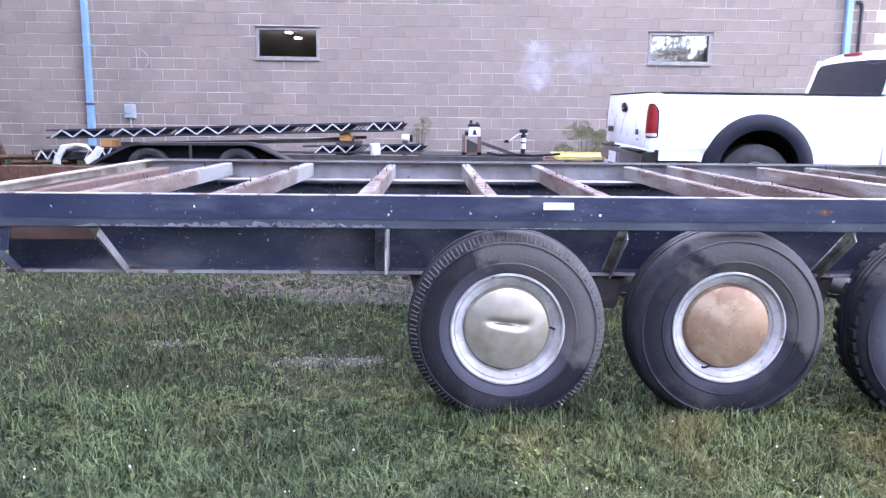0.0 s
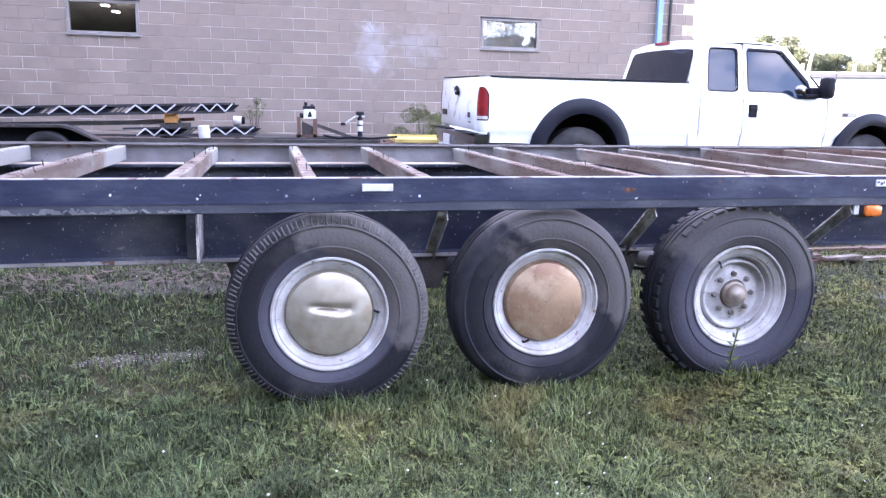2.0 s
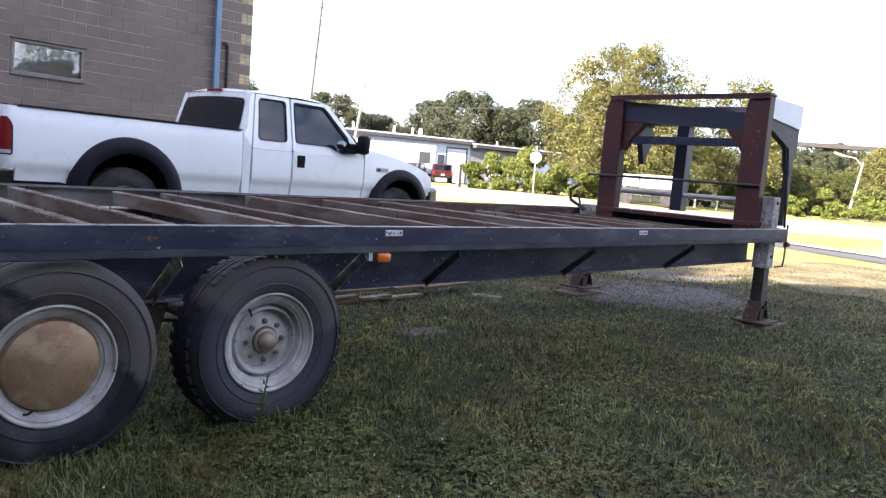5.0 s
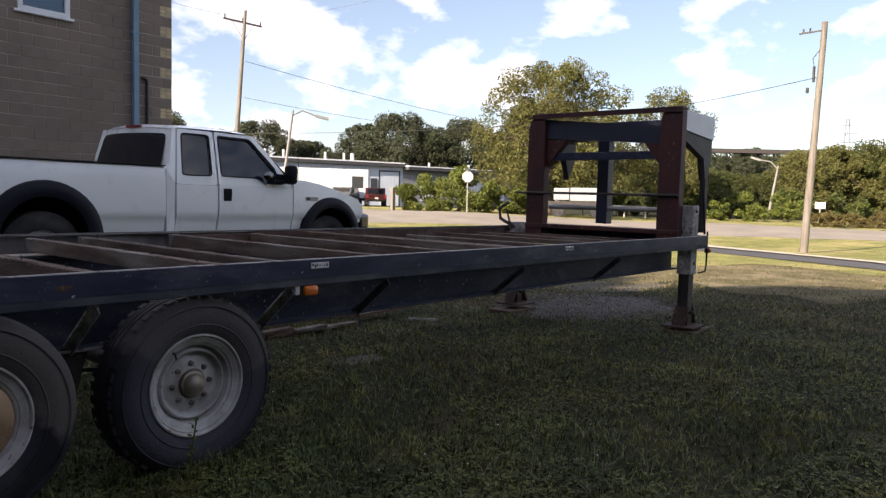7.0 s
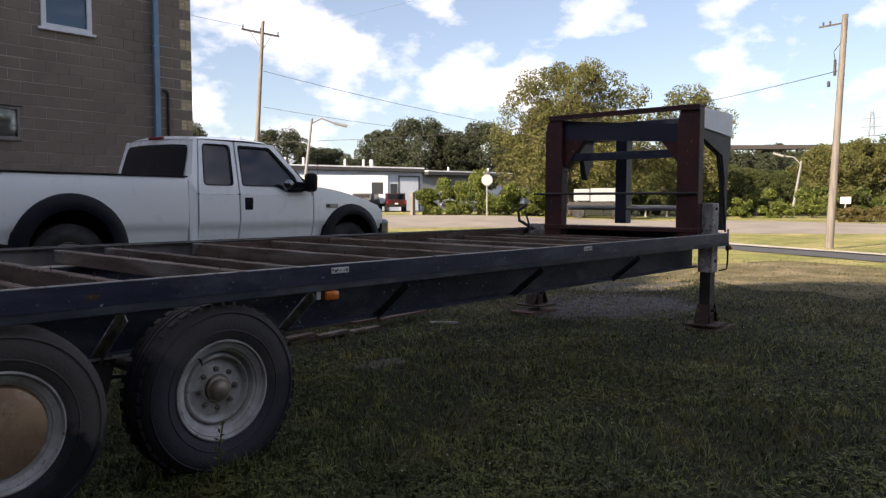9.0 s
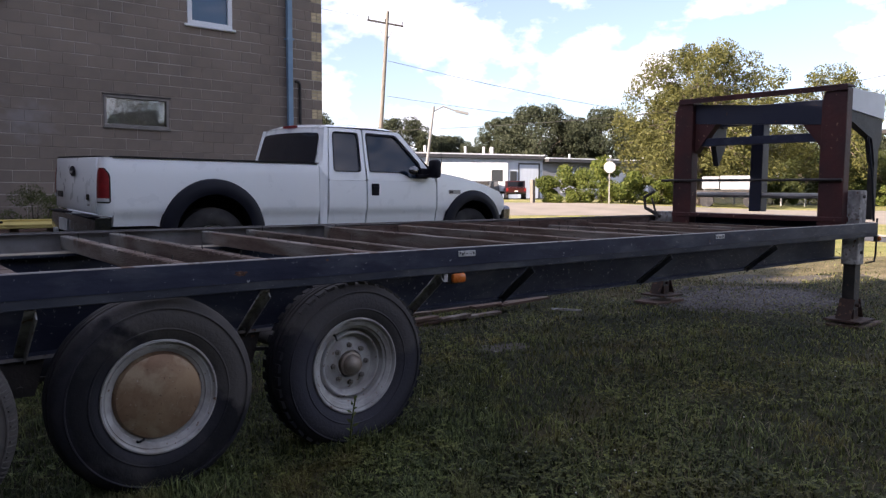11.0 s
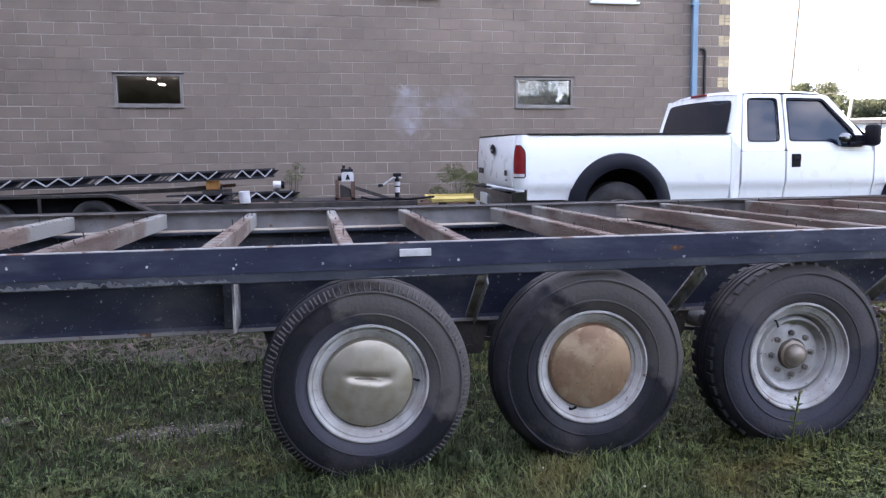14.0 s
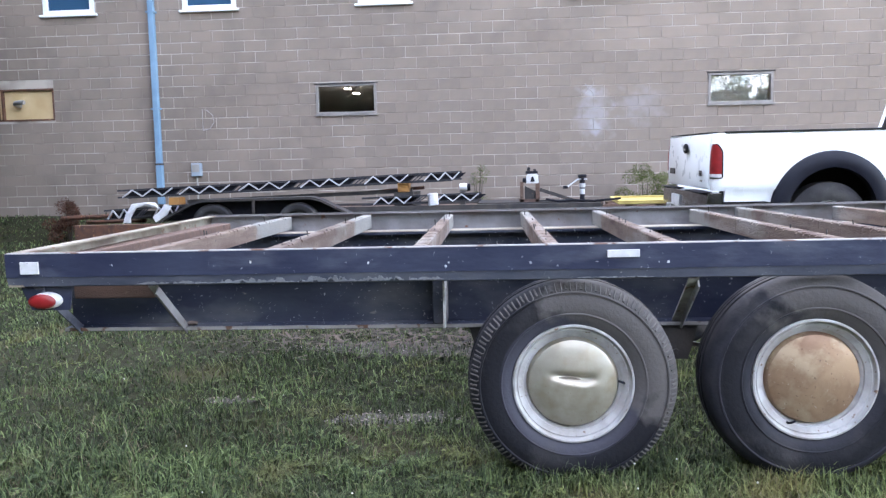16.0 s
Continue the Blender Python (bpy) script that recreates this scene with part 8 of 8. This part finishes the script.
rod(b, (1.05, 8.4, 1.0), (1.05, 8.4, 1.06), 0.045, 14)
part("collar", b, M_GALV, jk2)
part("label_sleeve", rod(bmesh.new(), (1.05, 8.4, 0.90), (1.05, 8.4, 0.98), 0.038, 14), M_CANVAS, jk2, "white label sleeve", True)
part("knob", a_box(0.76, 0.83, 8.32, 8.37, 0.985, 1.03, 0.01), M_BLACK, jk2)
part("cap", a_box(0.99, 1.11, 8.36, 8.44, 1.141, 1.19, 0.015), M_BLACK, jk2)
b = bmesh.new()
tube(b, [(1.12, 8.38, 1.12), (0.98, 8.38, 1.12), (0.84, 8.38, 1.02), (0.80, 8.34, 1.01)], 0.012, 6)
part("crank", b, M_GALV, jk2)
b = bmesh.new()
box(b, 0.2, 1.35, 8.38, 8.44, 0.72, 0.80)
bar(b, (0.42, 8.4, 0.98), (0.95, 8.42, 0.80), 0.05, 0.05)
part("tongue", b, M_DARKSTEEL, jk2)
part("foot", a_box(0.95, 1.15, 8.3, 8.5, 0.235, 0.25), M_DARKSTEEL, jk2)
b = bmesh.new()
tube(b, [(0.5, 8.3, 0.84), (0.7, 8.28, 0.80), (0.9, 8.3, 0.82), (1.2, 8.3, 0.80), (1.6, 8.32, 0.83)], 0.018, 6)
tagged(part("cable_loop", b, M_BLACK), "black cable draped along the trailer tongue", "cable")
yb = thing("yellow_board", "faded yellow board lying flat behind the white truck", "board")
b = box(bmesh.new(), 1.56, 2.46, 8.3, 9.1, 0.740, 0.768, 0.008)
bmesh.ops.transform(b, matrix=Matrix.Translation((0, 8.3, 0.74)) @ Matrix.Rotation(radians(3.5), 4, "X") @ Matrix.Translation((0, -8.3, -0.74)), verts=b.verts)
part("board", b, M_YELLOW, yb)
for ex in ((1.56, 2.46, 8.3, 8.34), (1.56, 2.46, 9.06, 9.1), (1.56, 1.60, 8.345, 9.055), (2.42, 2.46, 8.345, 9.055)):
    b = box(bmesh.new(), *ex, 0.769, 0.796, 0.006)
    bmesh.ops.transform(b, matrix=Matrix.Translation((0, 8.3, 0.74)) @ Matrix.Rotation(radians(3.5), 4, "X") @ Matrix.Translation((0, -8.3, -0.74)), verts=b.verts)
    part("edge_batten", b, M_YELLOW, yb, "raised yellow edge")
part("support", a_box(1.70, 1.80, 8.4, 8.5, 0.26, 0.743), M_BOARD, yb)
part("support", a_box(2.25, 2.35, 8.9, 9.0, 0.27, 0.774), M_BOARD, yb)
b = bmesh.new()
for k in range(5):
    bar(b, (1.2 + 0.1 * k, 9.3 + 0.1 * k, 0.52 + 0.05 * k), (2.9 - 0.05 * k, 9.5 + 0.12 * k, 0.60 + 0.05 * k), 0.1, 0.04)
tagged(part("timber_stack", b, M_BOARD), "pile of old boards against the wall", "timber pile", kind="stuff")

shrub(2.35, 10.3, 1.0, 0.95, 7500, 0.013, M_LEAFSHRUB, "green weeds growing at the foot of the wall", 91, "weeds at the wall", "weed_clump")
shrub(2.9, 10.5, 0.9, 0.8, 6000, 0.013, M_LEAFSHRUB, "green weeds growing at the foot of the wall", 92, "weeds at the wall", "weed_clump")
shrub(-0.55, 10.7, 0.42, 1.05, 2600, 0.010, M_LEAFSHRUB, "slim tall weed at the foot of the wall", 93, "weeds at the wall", "weed_clump")
shrub(-7.55, 9.5, 0.75, 0.75, 5200, 0.016, M_DEADWEED, "rust-brown dead weed clump in the grass", 94, "weeds at the wall", "weed_clump")
b = bmesh.new()
tube(b, [(-7.3, 8.9, 0.66), (-6.0, 8.6, 0.70)], 0.035, 8)
tube(b, [(-7.0, 9.1, 0.58), (-5.9, 8.9, 0.60)], 0.03, 8)
tagged(part("rusty_pipe", b, M_RUST), "rusty pipes propped behind the utility trailer", "pipe", kind="stuff")
tagged(part("brown_beam", a_box(-6.4, -5.0, 7.7, 7.85, 0.36, 0.60, 0.01), M_RUST), "rust-brown steel beam on the ground beside the utility trailer", "steel beam")

# pebbles on the worn patches
g_p = np.random.default_rng(31)
verts, faces = [], []
for px, py, prx, pry in PATCHES[:3]:
    for k in range(int(260 * min(2.5, prx * pry / 0.08) ** 0.6)):
        a, q = g_p.uniform(0, 6.28), g_p.uniform(0, 1) ** 0.5
        x, y = px + prx * q * math.cos(a), py + pry * q * math.sin(a)
        s = g_p.uniform(0.003, 0.009)
        c = Vector((x, y, gz(x, y) + 0.006))
        i = len(verts)
        verts += [c + Vector((s * g_p.uniform(0.7, 1.3) * u, s * g_p.uniform(0.7, 1.3) * v, s * 0.7 * w)) for u, v, w in ((1, 0, 0), (0, 1, 0), (-1, 0, 0), (0, -1, 0), (0, 0, 1))]
        faces += [(i, i + 1, i + 4), (i + 1, i + 2, i + 4), (i + 2, i + 3, i + 4), (i + 3, i, i + 4)]
tagged(bulk("pebbles", verts, faces, M_PEBBLE), "small pale pebbles on the bare soil", "pebbles", kind="stuff")

verts, faces = [], []
for k in range(5200):
    a, q = g_p.uniform(0, 6.28), g_p.uniform(0, 1) ** 0.5
    x, y = 8.75 + 1.55 * q * math.cos(a), 1.8 + 1.2 * q * math.sin(a)
    s = g_p.uniform(0.006, 0.020)
    c = Vector((x, y, gz(x, y) + 0.004))
    i = len(verts)
    verts += [c + Vector((s * g_p.uniform(0.7, 1.3) * u, s * g_p.uniform(0.7, 1.3) * v, s * 0.6 * w)) for u, v, w in ((1, 0, 0), (0, 1, 0), (-1, 0, 0), (0, -1, 0), (0, 0, 1))]
    faces += [(i, i + 1, i + 4), (i + 1, i + 2, i + 4), (i + 2, i + 3, i + 4), (i + 3, i, i + 4)]
tagged(bulk("gravel_stones", verts, faces, M_STONES), "loose grey gravel stones in the grass", "gravel", kind="stuff")

# boards and sticks on the ground behind the big trailer
rnd = random.Random(21)
for k in range(15):
    x0 = rnd.uniform(-1.2, 4.0) if k < 9 else rnd.uniform(3.6, 6.2)
    y0 = rnd.uniform(2.75, 3.25) if k < 9 else rnd.uniform(2.56, 2.95)
    ln = rnd.uniform(0.8, 2.2) if k < 9 else rnd.uniform(0.35, 0.9)
    a = rnd.uniform(-0.12, 0.12)
    z0 = gz(x0 + ln / 2, y0) + 0.025 + 0.03 * (k % 3)
    b = bmesh.new()
    bar(b, (x0, y0, z0), (x0 + ln * math.cos(a), y0 + ln * math.sin(a), z0 + rnd.uniform(-0.004, 0.012)), rnd.uniform(0.06, 0.12), 0.025)
    tagged(part("old_board", b, M_WOOD if k % 4 == 1 else M_BOARD), "weathered grey-brown board lying on the ground", "board", "boards on the ground")
verts, faces = [], []
for k in range(1100):
    x, y = rnd.gauss(-0.7, 0.85), rnd.gauss(2.45, 0.26)
    a, l_, z = rnd.uniform(0, 6.28), rnd.uniform(0.03, 0.14), gz(x, y) + rnd.uniform(0.012, 0.05)
    u = Vector((math.cos(a), math.sin(a), rnd.uniform(-0.25, 0.25))) * l_ / 2
    s = Vector((-math.sin(a), math.cos(a), 0)) * (rnd.uniform(0.0015, 0.004) if k % 3 else rnd.uniform(0.006, 0.014))
    i = len(verts)
    c = Vector((x, y, z))
    verts += [c - u - s, c + u - s, c + u + s, c - u + s]
    faces.append((i, i + 1, i + 2, i + 3))
tagged(bulk("leaf_litter", verts, faces, M_LITTER), "dead leaves and twigs strewn under the trailer", "leaf litter", kind="stuff")
tagged(part("pale_stick", bar(bmesh.new(), (5.46, 2.14, 0.05), (5.64, 1.90, 0.045), 0.022, 0.018), M_STRUT), "pale stick lying in the grass", "stick")
b = bmesh.new()
tube(b, [(1.68, -0.10, 0), (1.69, -0.10, 0.14), (1.72, -0.09, 0.27)], 0.004, 5)
wd = thing("tall_weed", "slender green weed standing before the wheel", "weed")
part("stem", b, M_LEAFSHRUB, wd)
b = bmesh.new()
for k in range(14):
    z = 0.06 + 0.016 * k
    a = k * 2.4
    c = Vector((1.685 + 0.012 * z / 0.2, -0.10, z))
    d = Vector((math.cos(a), math.sin(a), 0.5)).normalized()
    s = d.orthogonal().normalized()
    L_ = 0.045 - 0.0015 * k
    b.faces.new([b.verts.new(c), b.verts.new(c + d * L_ * 0.5 + s * 0.007), b.verts.new(c + d * L_), b.verts.new(c + d * L_ * 0.5 - s * 0.007)])
part("leaf", b, M_LEAFSHRUB, wd)

# ---- lawn: blades, clover, flower heads ----
def lawn_points(n, r0, r1, az0, az1, seed, thin=0.55):
    """Points denser towards the path, thinned out on the bare patches."""
    g = np.random.default_rng(seed)
    r = r0 * (r1 / r0) ** g.uniform(0, 1, n)
    a = np.radians(g.uniform(az0, az1, n))
    x, y = r * np.cos(a), r * np.sin(a) - 2.75
    keep = np.ones(n, bool)
    for px, py, rx, ry in PATCHES:
        d = ((x - px) / rx) ** 2 + ((y - py) / ry) ** 2
        keep &= ~((d < g.uniform(0.5, 1.1, n)) & (g.uniform(0, 1, n) > (0.22 if 8 < px < 9 else thin)))
    keep &= (g.uniform(0, 1, n) > np.interp(r, (10.5, 14.5), (0.0, 0.62))) | (x < 2.0)
    keep &= ~((y > 0.25) & (y < 2.5) & (x > -5) & (x < 2.6) & (g.uniform(0, 1, n) < 0.5))
    keep &= ~((y > WY - 0.05) & (x < WALL_X1))
    side = (x - 21.3) * 0.803 - (y - 3.05) * 0.596
    keep &= ~((side > 0.4) & (side < 3.1))
    return x[keep], y[keep], r[keep], g


def clumps(x, y):
    return 0.5 + 0.25 * (np.sin(x * 3.1 + 1.3 * np.sin(y * 2.3)) + np.sin(y * 4.3 + 1.7 * np.sin(x * 1.9)))


def blades(name, n, r0, r1, h0, h1, w, mat, label, seed, lean_=0.85, patchy=0.0, az=(-8, 150)):
    x, y, r, g = lawn_points(n, r0, r1, *az, seed)
    if patchy:
        k = g.uniform(0, 1, len(x)) < 1 - patchy + patchy * 2 * clumps(y * 0.55 + 5, x * 0.45) ** 2
        x, y, r = x[k], y[k], r[k]
    tuft = 0.5 + 0.25 * (np.sin(x * 21 + 2.1 * np.sin(y * 13)) + np.sin(y * 24 + 2.3 * np.sin(x * 15 + 1)))
    k = g.uniform(0, 1, len(x)) < 0.30 + 0.9 * tuft
    x, y, r, tuft = x[k], y[k], r[k], tuft[k]
    n = len(x)
    z = ground_z(x, y)
    tall = 0.6 * clumps(x, y) + 0.5 * tuft
    h = (h0 + (h1 - h0) * g.uniform(0, 1, n) ** 1.6) * (0.35 + 1.3 * tall)
    wd = w * g.uniform(0.7, 1.3, n) * (1 + r / 4.5)
    a = g.uniform(0, 2 * np.pi, n)
    d = np.stack([np.cos(a), np.sin(a)], 1)
    s = np.stack([-np.sin(a), np.cos(a)], 1)
    ln = h * g.uniform(0.1, 1.0, n) * lean_ * 2
    P = np.stack([x, y], 1)
    v = np.zeros((n, 5, 3))
    v[:, 0, :2], v[:, 1, :2] = P - s * wd[:, None] / 2, P + s * wd[:, None] / 2
    m = P + d * (ln * 0.35)[:, None]
    v[:, 2, :2], v[:, 3, :2] = m + s * (wd * 0.38)[:, None], m - s * (wd * 0.38)[:, None]
    v[:, 4, :2] = P + d * ln[:, None]
    v[:, 0, 2] = v[:, 1, 2] = z - 0.006
    v[:, 2, 2] = v[:, 3, 2] = z + h * 0.62
    v[:, 4, 2] = z + h
    i = (np.arange(n) * 5)[:, None]
    f = np.concatenate([i + np.array([[0, 1, 2]]), i + np.array([[0, 2, 3]]), i + np.array([[3, 2, 4]])], 1).reshape(-1, 3)
    return tagged(bulk(name, v.reshape(-1, 3), f, mat), label, "grass", kind="stuff")


def clover(name, n, r0, r1, mat, label, seed):
    x, y, r, g = lawn_points(n, r0, r1, -8, 150, seed, 0.05)
    k = (clumps(x * 0.7 + 3, y * 0.7 + 1) > 0.38) & (g.uniform(0, 1, len(x)) < np.interp(x, (0.5, 2.5), (0.12, 1.0)))
    x, y, r = x[k], y[k], r[k]
    n = len(x)
    z = ground_z(x, y) + g.uniform(0.006, 0.045, n)
    a = g.uniform(0, 2 * np.pi, n)
    L = g.uniform(0.006, 0.016, n) * (1 + r / 11)
    v = np.zeros((n, 3, 4, 3))
    for q in range(3):
        b_ = a + q * 2 * np.pi / 3
        dx, dy = np.cos(b_), np.sin(b_)
        t = g.uniform(-0.5, 0.6, n)
        for c, (u, s) in enumerate(((0, 0), (0.6, 0.5), (1.0, 0), (0.6, -0.5))):
            v[:, q, c, 0] = x + (u * dx - s * dy) * L
            v[:, q, c, 1] = y + (u * dy + s * dx) * L
            v[:, q, c, 2] = z + u * L * t
    f = np.arange(n * 12).reshape(-1, 4)
    return tagged(bulk(name, v.reshape(-1, 3), f, mat), label, "clover", kind="stuff")


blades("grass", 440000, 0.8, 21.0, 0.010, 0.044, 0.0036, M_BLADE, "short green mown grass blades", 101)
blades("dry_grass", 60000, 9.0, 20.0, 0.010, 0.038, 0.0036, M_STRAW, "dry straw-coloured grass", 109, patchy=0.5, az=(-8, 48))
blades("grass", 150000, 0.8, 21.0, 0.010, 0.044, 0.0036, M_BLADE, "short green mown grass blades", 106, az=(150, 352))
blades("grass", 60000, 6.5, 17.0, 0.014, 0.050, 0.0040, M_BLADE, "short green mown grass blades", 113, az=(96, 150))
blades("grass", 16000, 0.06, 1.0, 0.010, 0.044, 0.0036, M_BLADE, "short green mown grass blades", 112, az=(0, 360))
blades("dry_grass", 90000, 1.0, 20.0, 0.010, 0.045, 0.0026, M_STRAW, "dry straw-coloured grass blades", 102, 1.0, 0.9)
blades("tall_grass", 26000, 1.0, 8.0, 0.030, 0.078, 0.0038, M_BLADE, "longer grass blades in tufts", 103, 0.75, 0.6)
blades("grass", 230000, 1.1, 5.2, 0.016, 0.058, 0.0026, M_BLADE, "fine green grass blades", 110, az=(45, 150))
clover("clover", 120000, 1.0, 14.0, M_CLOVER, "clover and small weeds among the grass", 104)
def rosettes(name, n, r0, r1, mat, label, seed, az=(-8, 150)):
    """Low broad-leaved weeds: rings of pointed leaves lying on the turf."""
    x, y, r, g = lawn_points(n, r0, r1, *az, seed, 0.3)
    k = g.uniform(0, 1, len(x)) < 0.25 + clumps(x * 0.8 + 2, y * 0.9 - 1)
    x, y, r = x[k], y[k], r[k]
    n = len(x)
    z = ground_z(x, y) + g.uniform(0.012, 0.03, n)
    q = 7
    a = g.uniform(0, 2 * np.pi, n)[:, None] + np.arange(q)[None] * (2 * np.pi / q) + g.normal(size=(n, q)) * 0.25
    L = (g.uniform(0.010, 0.028, n) * (1 + r / 14))[:, None] * g.uniform(0.6, 1.2, (n, q))
    up = g.uniform(-0.15, 0.75, (n, q))
    wd = g.uniform(0.16, 0.3, (n, q)) * L
    dx, dy = np.cos(a), np.sin(a)
    v = np.zeros((n, q, 6, 3))
    for c, (u, s) in enumerate(((0.0, 0.0), (0.35, 0.8), (0.7, 0.9), (1.0, 0.0), (0.7, -0.9), (0.35, -0.8))):
        v[:, :, c, 0] = x[:, None] + dx * u * L - dy * s * wd
        v[:, :, c, 1] = y[:, None] + dy * u * L + dx * s * wd
        v[:, :, c, 2] = z[:, None] + up * L * (u - 0.6 * u * u) + 0.12 * L * abs(s)
    f = np.arange(n * q * 6).reshape(-1, 6)
    return tagged(bulk(name, v.reshape(-1, 3), f, mat), label, "weeds", kind="stuff")


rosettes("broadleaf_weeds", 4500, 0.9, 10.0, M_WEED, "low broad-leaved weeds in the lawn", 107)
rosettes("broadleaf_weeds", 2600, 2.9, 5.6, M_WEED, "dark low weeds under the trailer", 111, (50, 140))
x_, y_, r_, g_ = lawn_points(320, 1.2, 9.0, 8, 150, 105)
vv, ff = [], []
for px, py in zip(x_, y_):
    c = Vector((px, py, float(ground_z(px, py)) + random.uniform(0.04, 0.07)))
    s = random.uniform(0.003, 0.006)
    i = len(vv)
    vv += [c + Vector(d) * s for d in ((1, 0, 0), (0, 1, 0), (-1, 0, 0), (0, -1, 0), (0, 0, 1), (0, 0, -1))]
    ff += [(i + a, i + b_, i + t) for a, b_ in ((0, 1), (1, 2), (2, 3), (3, 0)) for t in (4, 5)]
tagged(bulk("clover_flowers", vv, ff, M_FLOWER), "small white clover flower heads in the lawn", "clover flowers", kind="stuff")
# fringe of longer grass round the tyres
gg = np.random.default_rng(7)
vv, ff = [], []
for xw in (0.0, 0.9, 1.8):
    for _ in range(330):
        x, y = xw + gg.normal() * 0.17, gg.uniform(-0.10, 0.20)
        h = gg.uniform(0.03, 0.10)
        a = gg.uniform(0, 6.28)
        s = Vector((math.cos(a), math.sin(a), 0)) * 0.0028
        d = Vector((-math.sin(a), math.cos(a), 0)) * h * gg.uniform(0.1, 0.6)
        c = Vector((x, y, float(ground_z(x, y)) - 0.004))
        i = len(vv)
        vv += [c - s, c + s, c + d * 0.4 + s * 0.7 + Vector((0, 0, h * 0.65)), c + d * 0.4 - s * 0.7 + Vector((0, 0, h * 0.65)), c + d + Vector((0, 0, h))]
        ff += [(i, i + 1, i + 2), (i, i + 2, i + 3), (i + 3, i + 2, i + 4)]
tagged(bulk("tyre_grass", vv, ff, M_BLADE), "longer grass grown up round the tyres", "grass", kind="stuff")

# ---- single blocks of the wall ----
def block_spans():
    out = []
    for i in range(3, 29):
        z0 = -0.018 + i * COURSE + 0.0065
        z1 = z0 + COURSE - 0.013
        x = WALL_X1 - BLOCK * 60 - (BLOCK / 2 if i % 2 else 0)
        quoin = i % 2 == 0
        right = WALL_X1 - 0.255 if quoin else WALL_X1
        while x < WALL_X1:
            a, c = max(x, -11.5), min(x + BLOCK - 0.008, right)
            x += BLOCK
            if c - a < 0.03:
                continue
            spans = [(a, c)]
            for h0, h1, hz0, hz1 in OPENINGS:
                if hz0 < z1 - 0.01 and hz1 > z0 + 0.01:
                    nxt = []
                    for p, q in spans:
                        if q <= h0 or p >= h1:
                            nxt.append((p, q))
                        else:
                            nxt += [(p, min(q, h0 - 0.004))] if p < h0 - 0.02 else []
                            nxt += [(max(p, h1 + 0.004), q)] if q > h1 + 0.02 else []
                    spans = nxt
            out += [(p, q, z0, z1) for p, q in spans if q - p > 0.02]
    return out


def block_mesh(w, h):
    b = bmesh.new()
    k = 0.004
    front = [b.verts.new((x, 0, z)) for x, z in ((k, k), (w - k, k), (w - k, h - k), (k, h - k))]
    mid = [b.verts.new((x, 0.003, z)) for x, z in ((0, 0), (w, 0), (w, h), (0, h))]
    back = [b.verts.new((x, 0.012, z)) for x, z in ((0, 0), (w, 0), (w, h), (0, h))]
    b.faces.new(front)
    for p, q in ((front, mid), (mid, back)):
        for i in range(4):
            b.faces.new((p[i], p[(i + 1) % 4], q[(i + 1) % 4], q[i]))
    return finish(b, "block", M_BLOCK)


BLOCKS = {}
rest_v, rest_f = [], []
rnd = random.Random(77)
count = 0
for p, q, z0, z1 in block_spans():
    dy = rnd.uniform(-0.0012, 0.0012)
    w, h = round(q - p, 3), z1 - z0
    if -3.0 < p < 7.6 and 1.3 < z0 < 3.35 and count < 300:
        if w not in BLOCKS:
            BLOCKS[w] = block_mesh(w, h)
        ob = new("block", BLOCKS[w])
        ob.parent = wall
        ob.location = (p, WY + dy, z0)
        count += 1
    else:
        i = len(rest_v)
        k = 0.004
        rest_v += [(p + k, WY + dy, z0 + k), (q - k, WY + dy, z0 + k), (q - k, WY + dy, z1 - k), (p + k, WY + dy, z1 - k)]
        rest_v += [(p, WY + 0.012, z0), (q, WY + 0.012, z0), (q, WY + 0.012, z1), (p, WY + 0.012, z1)]
        rest_f += [(i, i + 1, i + 2, i + 3)] + [(i + a, i + 4 + a, i + 4 + (a + 1) % 4, i + (a + 1) % 4) for a in range(4)]
rest = bulk("blocks", rest_v, rest_f, M_BLOCKS)
rest.parent = wall
tagged(rest, "courses of taupe-painted blocks", kind="stuff")
bm_q = bmesh.new()
box(bm_q, 0, 0.118, 0, 0.014, 0, 0.058, 0.003)
QUOIN = finish(bm_q, "brick", M_BRICK)
for i in range(4, 29, 2):
    for r in range(3):
        for c in range(2):
            ob = new("brick", QUOIN)
            ob.parent = wall
            ob.location = (WALL_X1 - 0.250 + c * 0.127 + rnd.uniform(-0.002, 0.002), WY - 0.001 + rnd.uniform(-0.002, 0.001), -0.018 + i * COURSE + 0.005 + r * 0.0667)
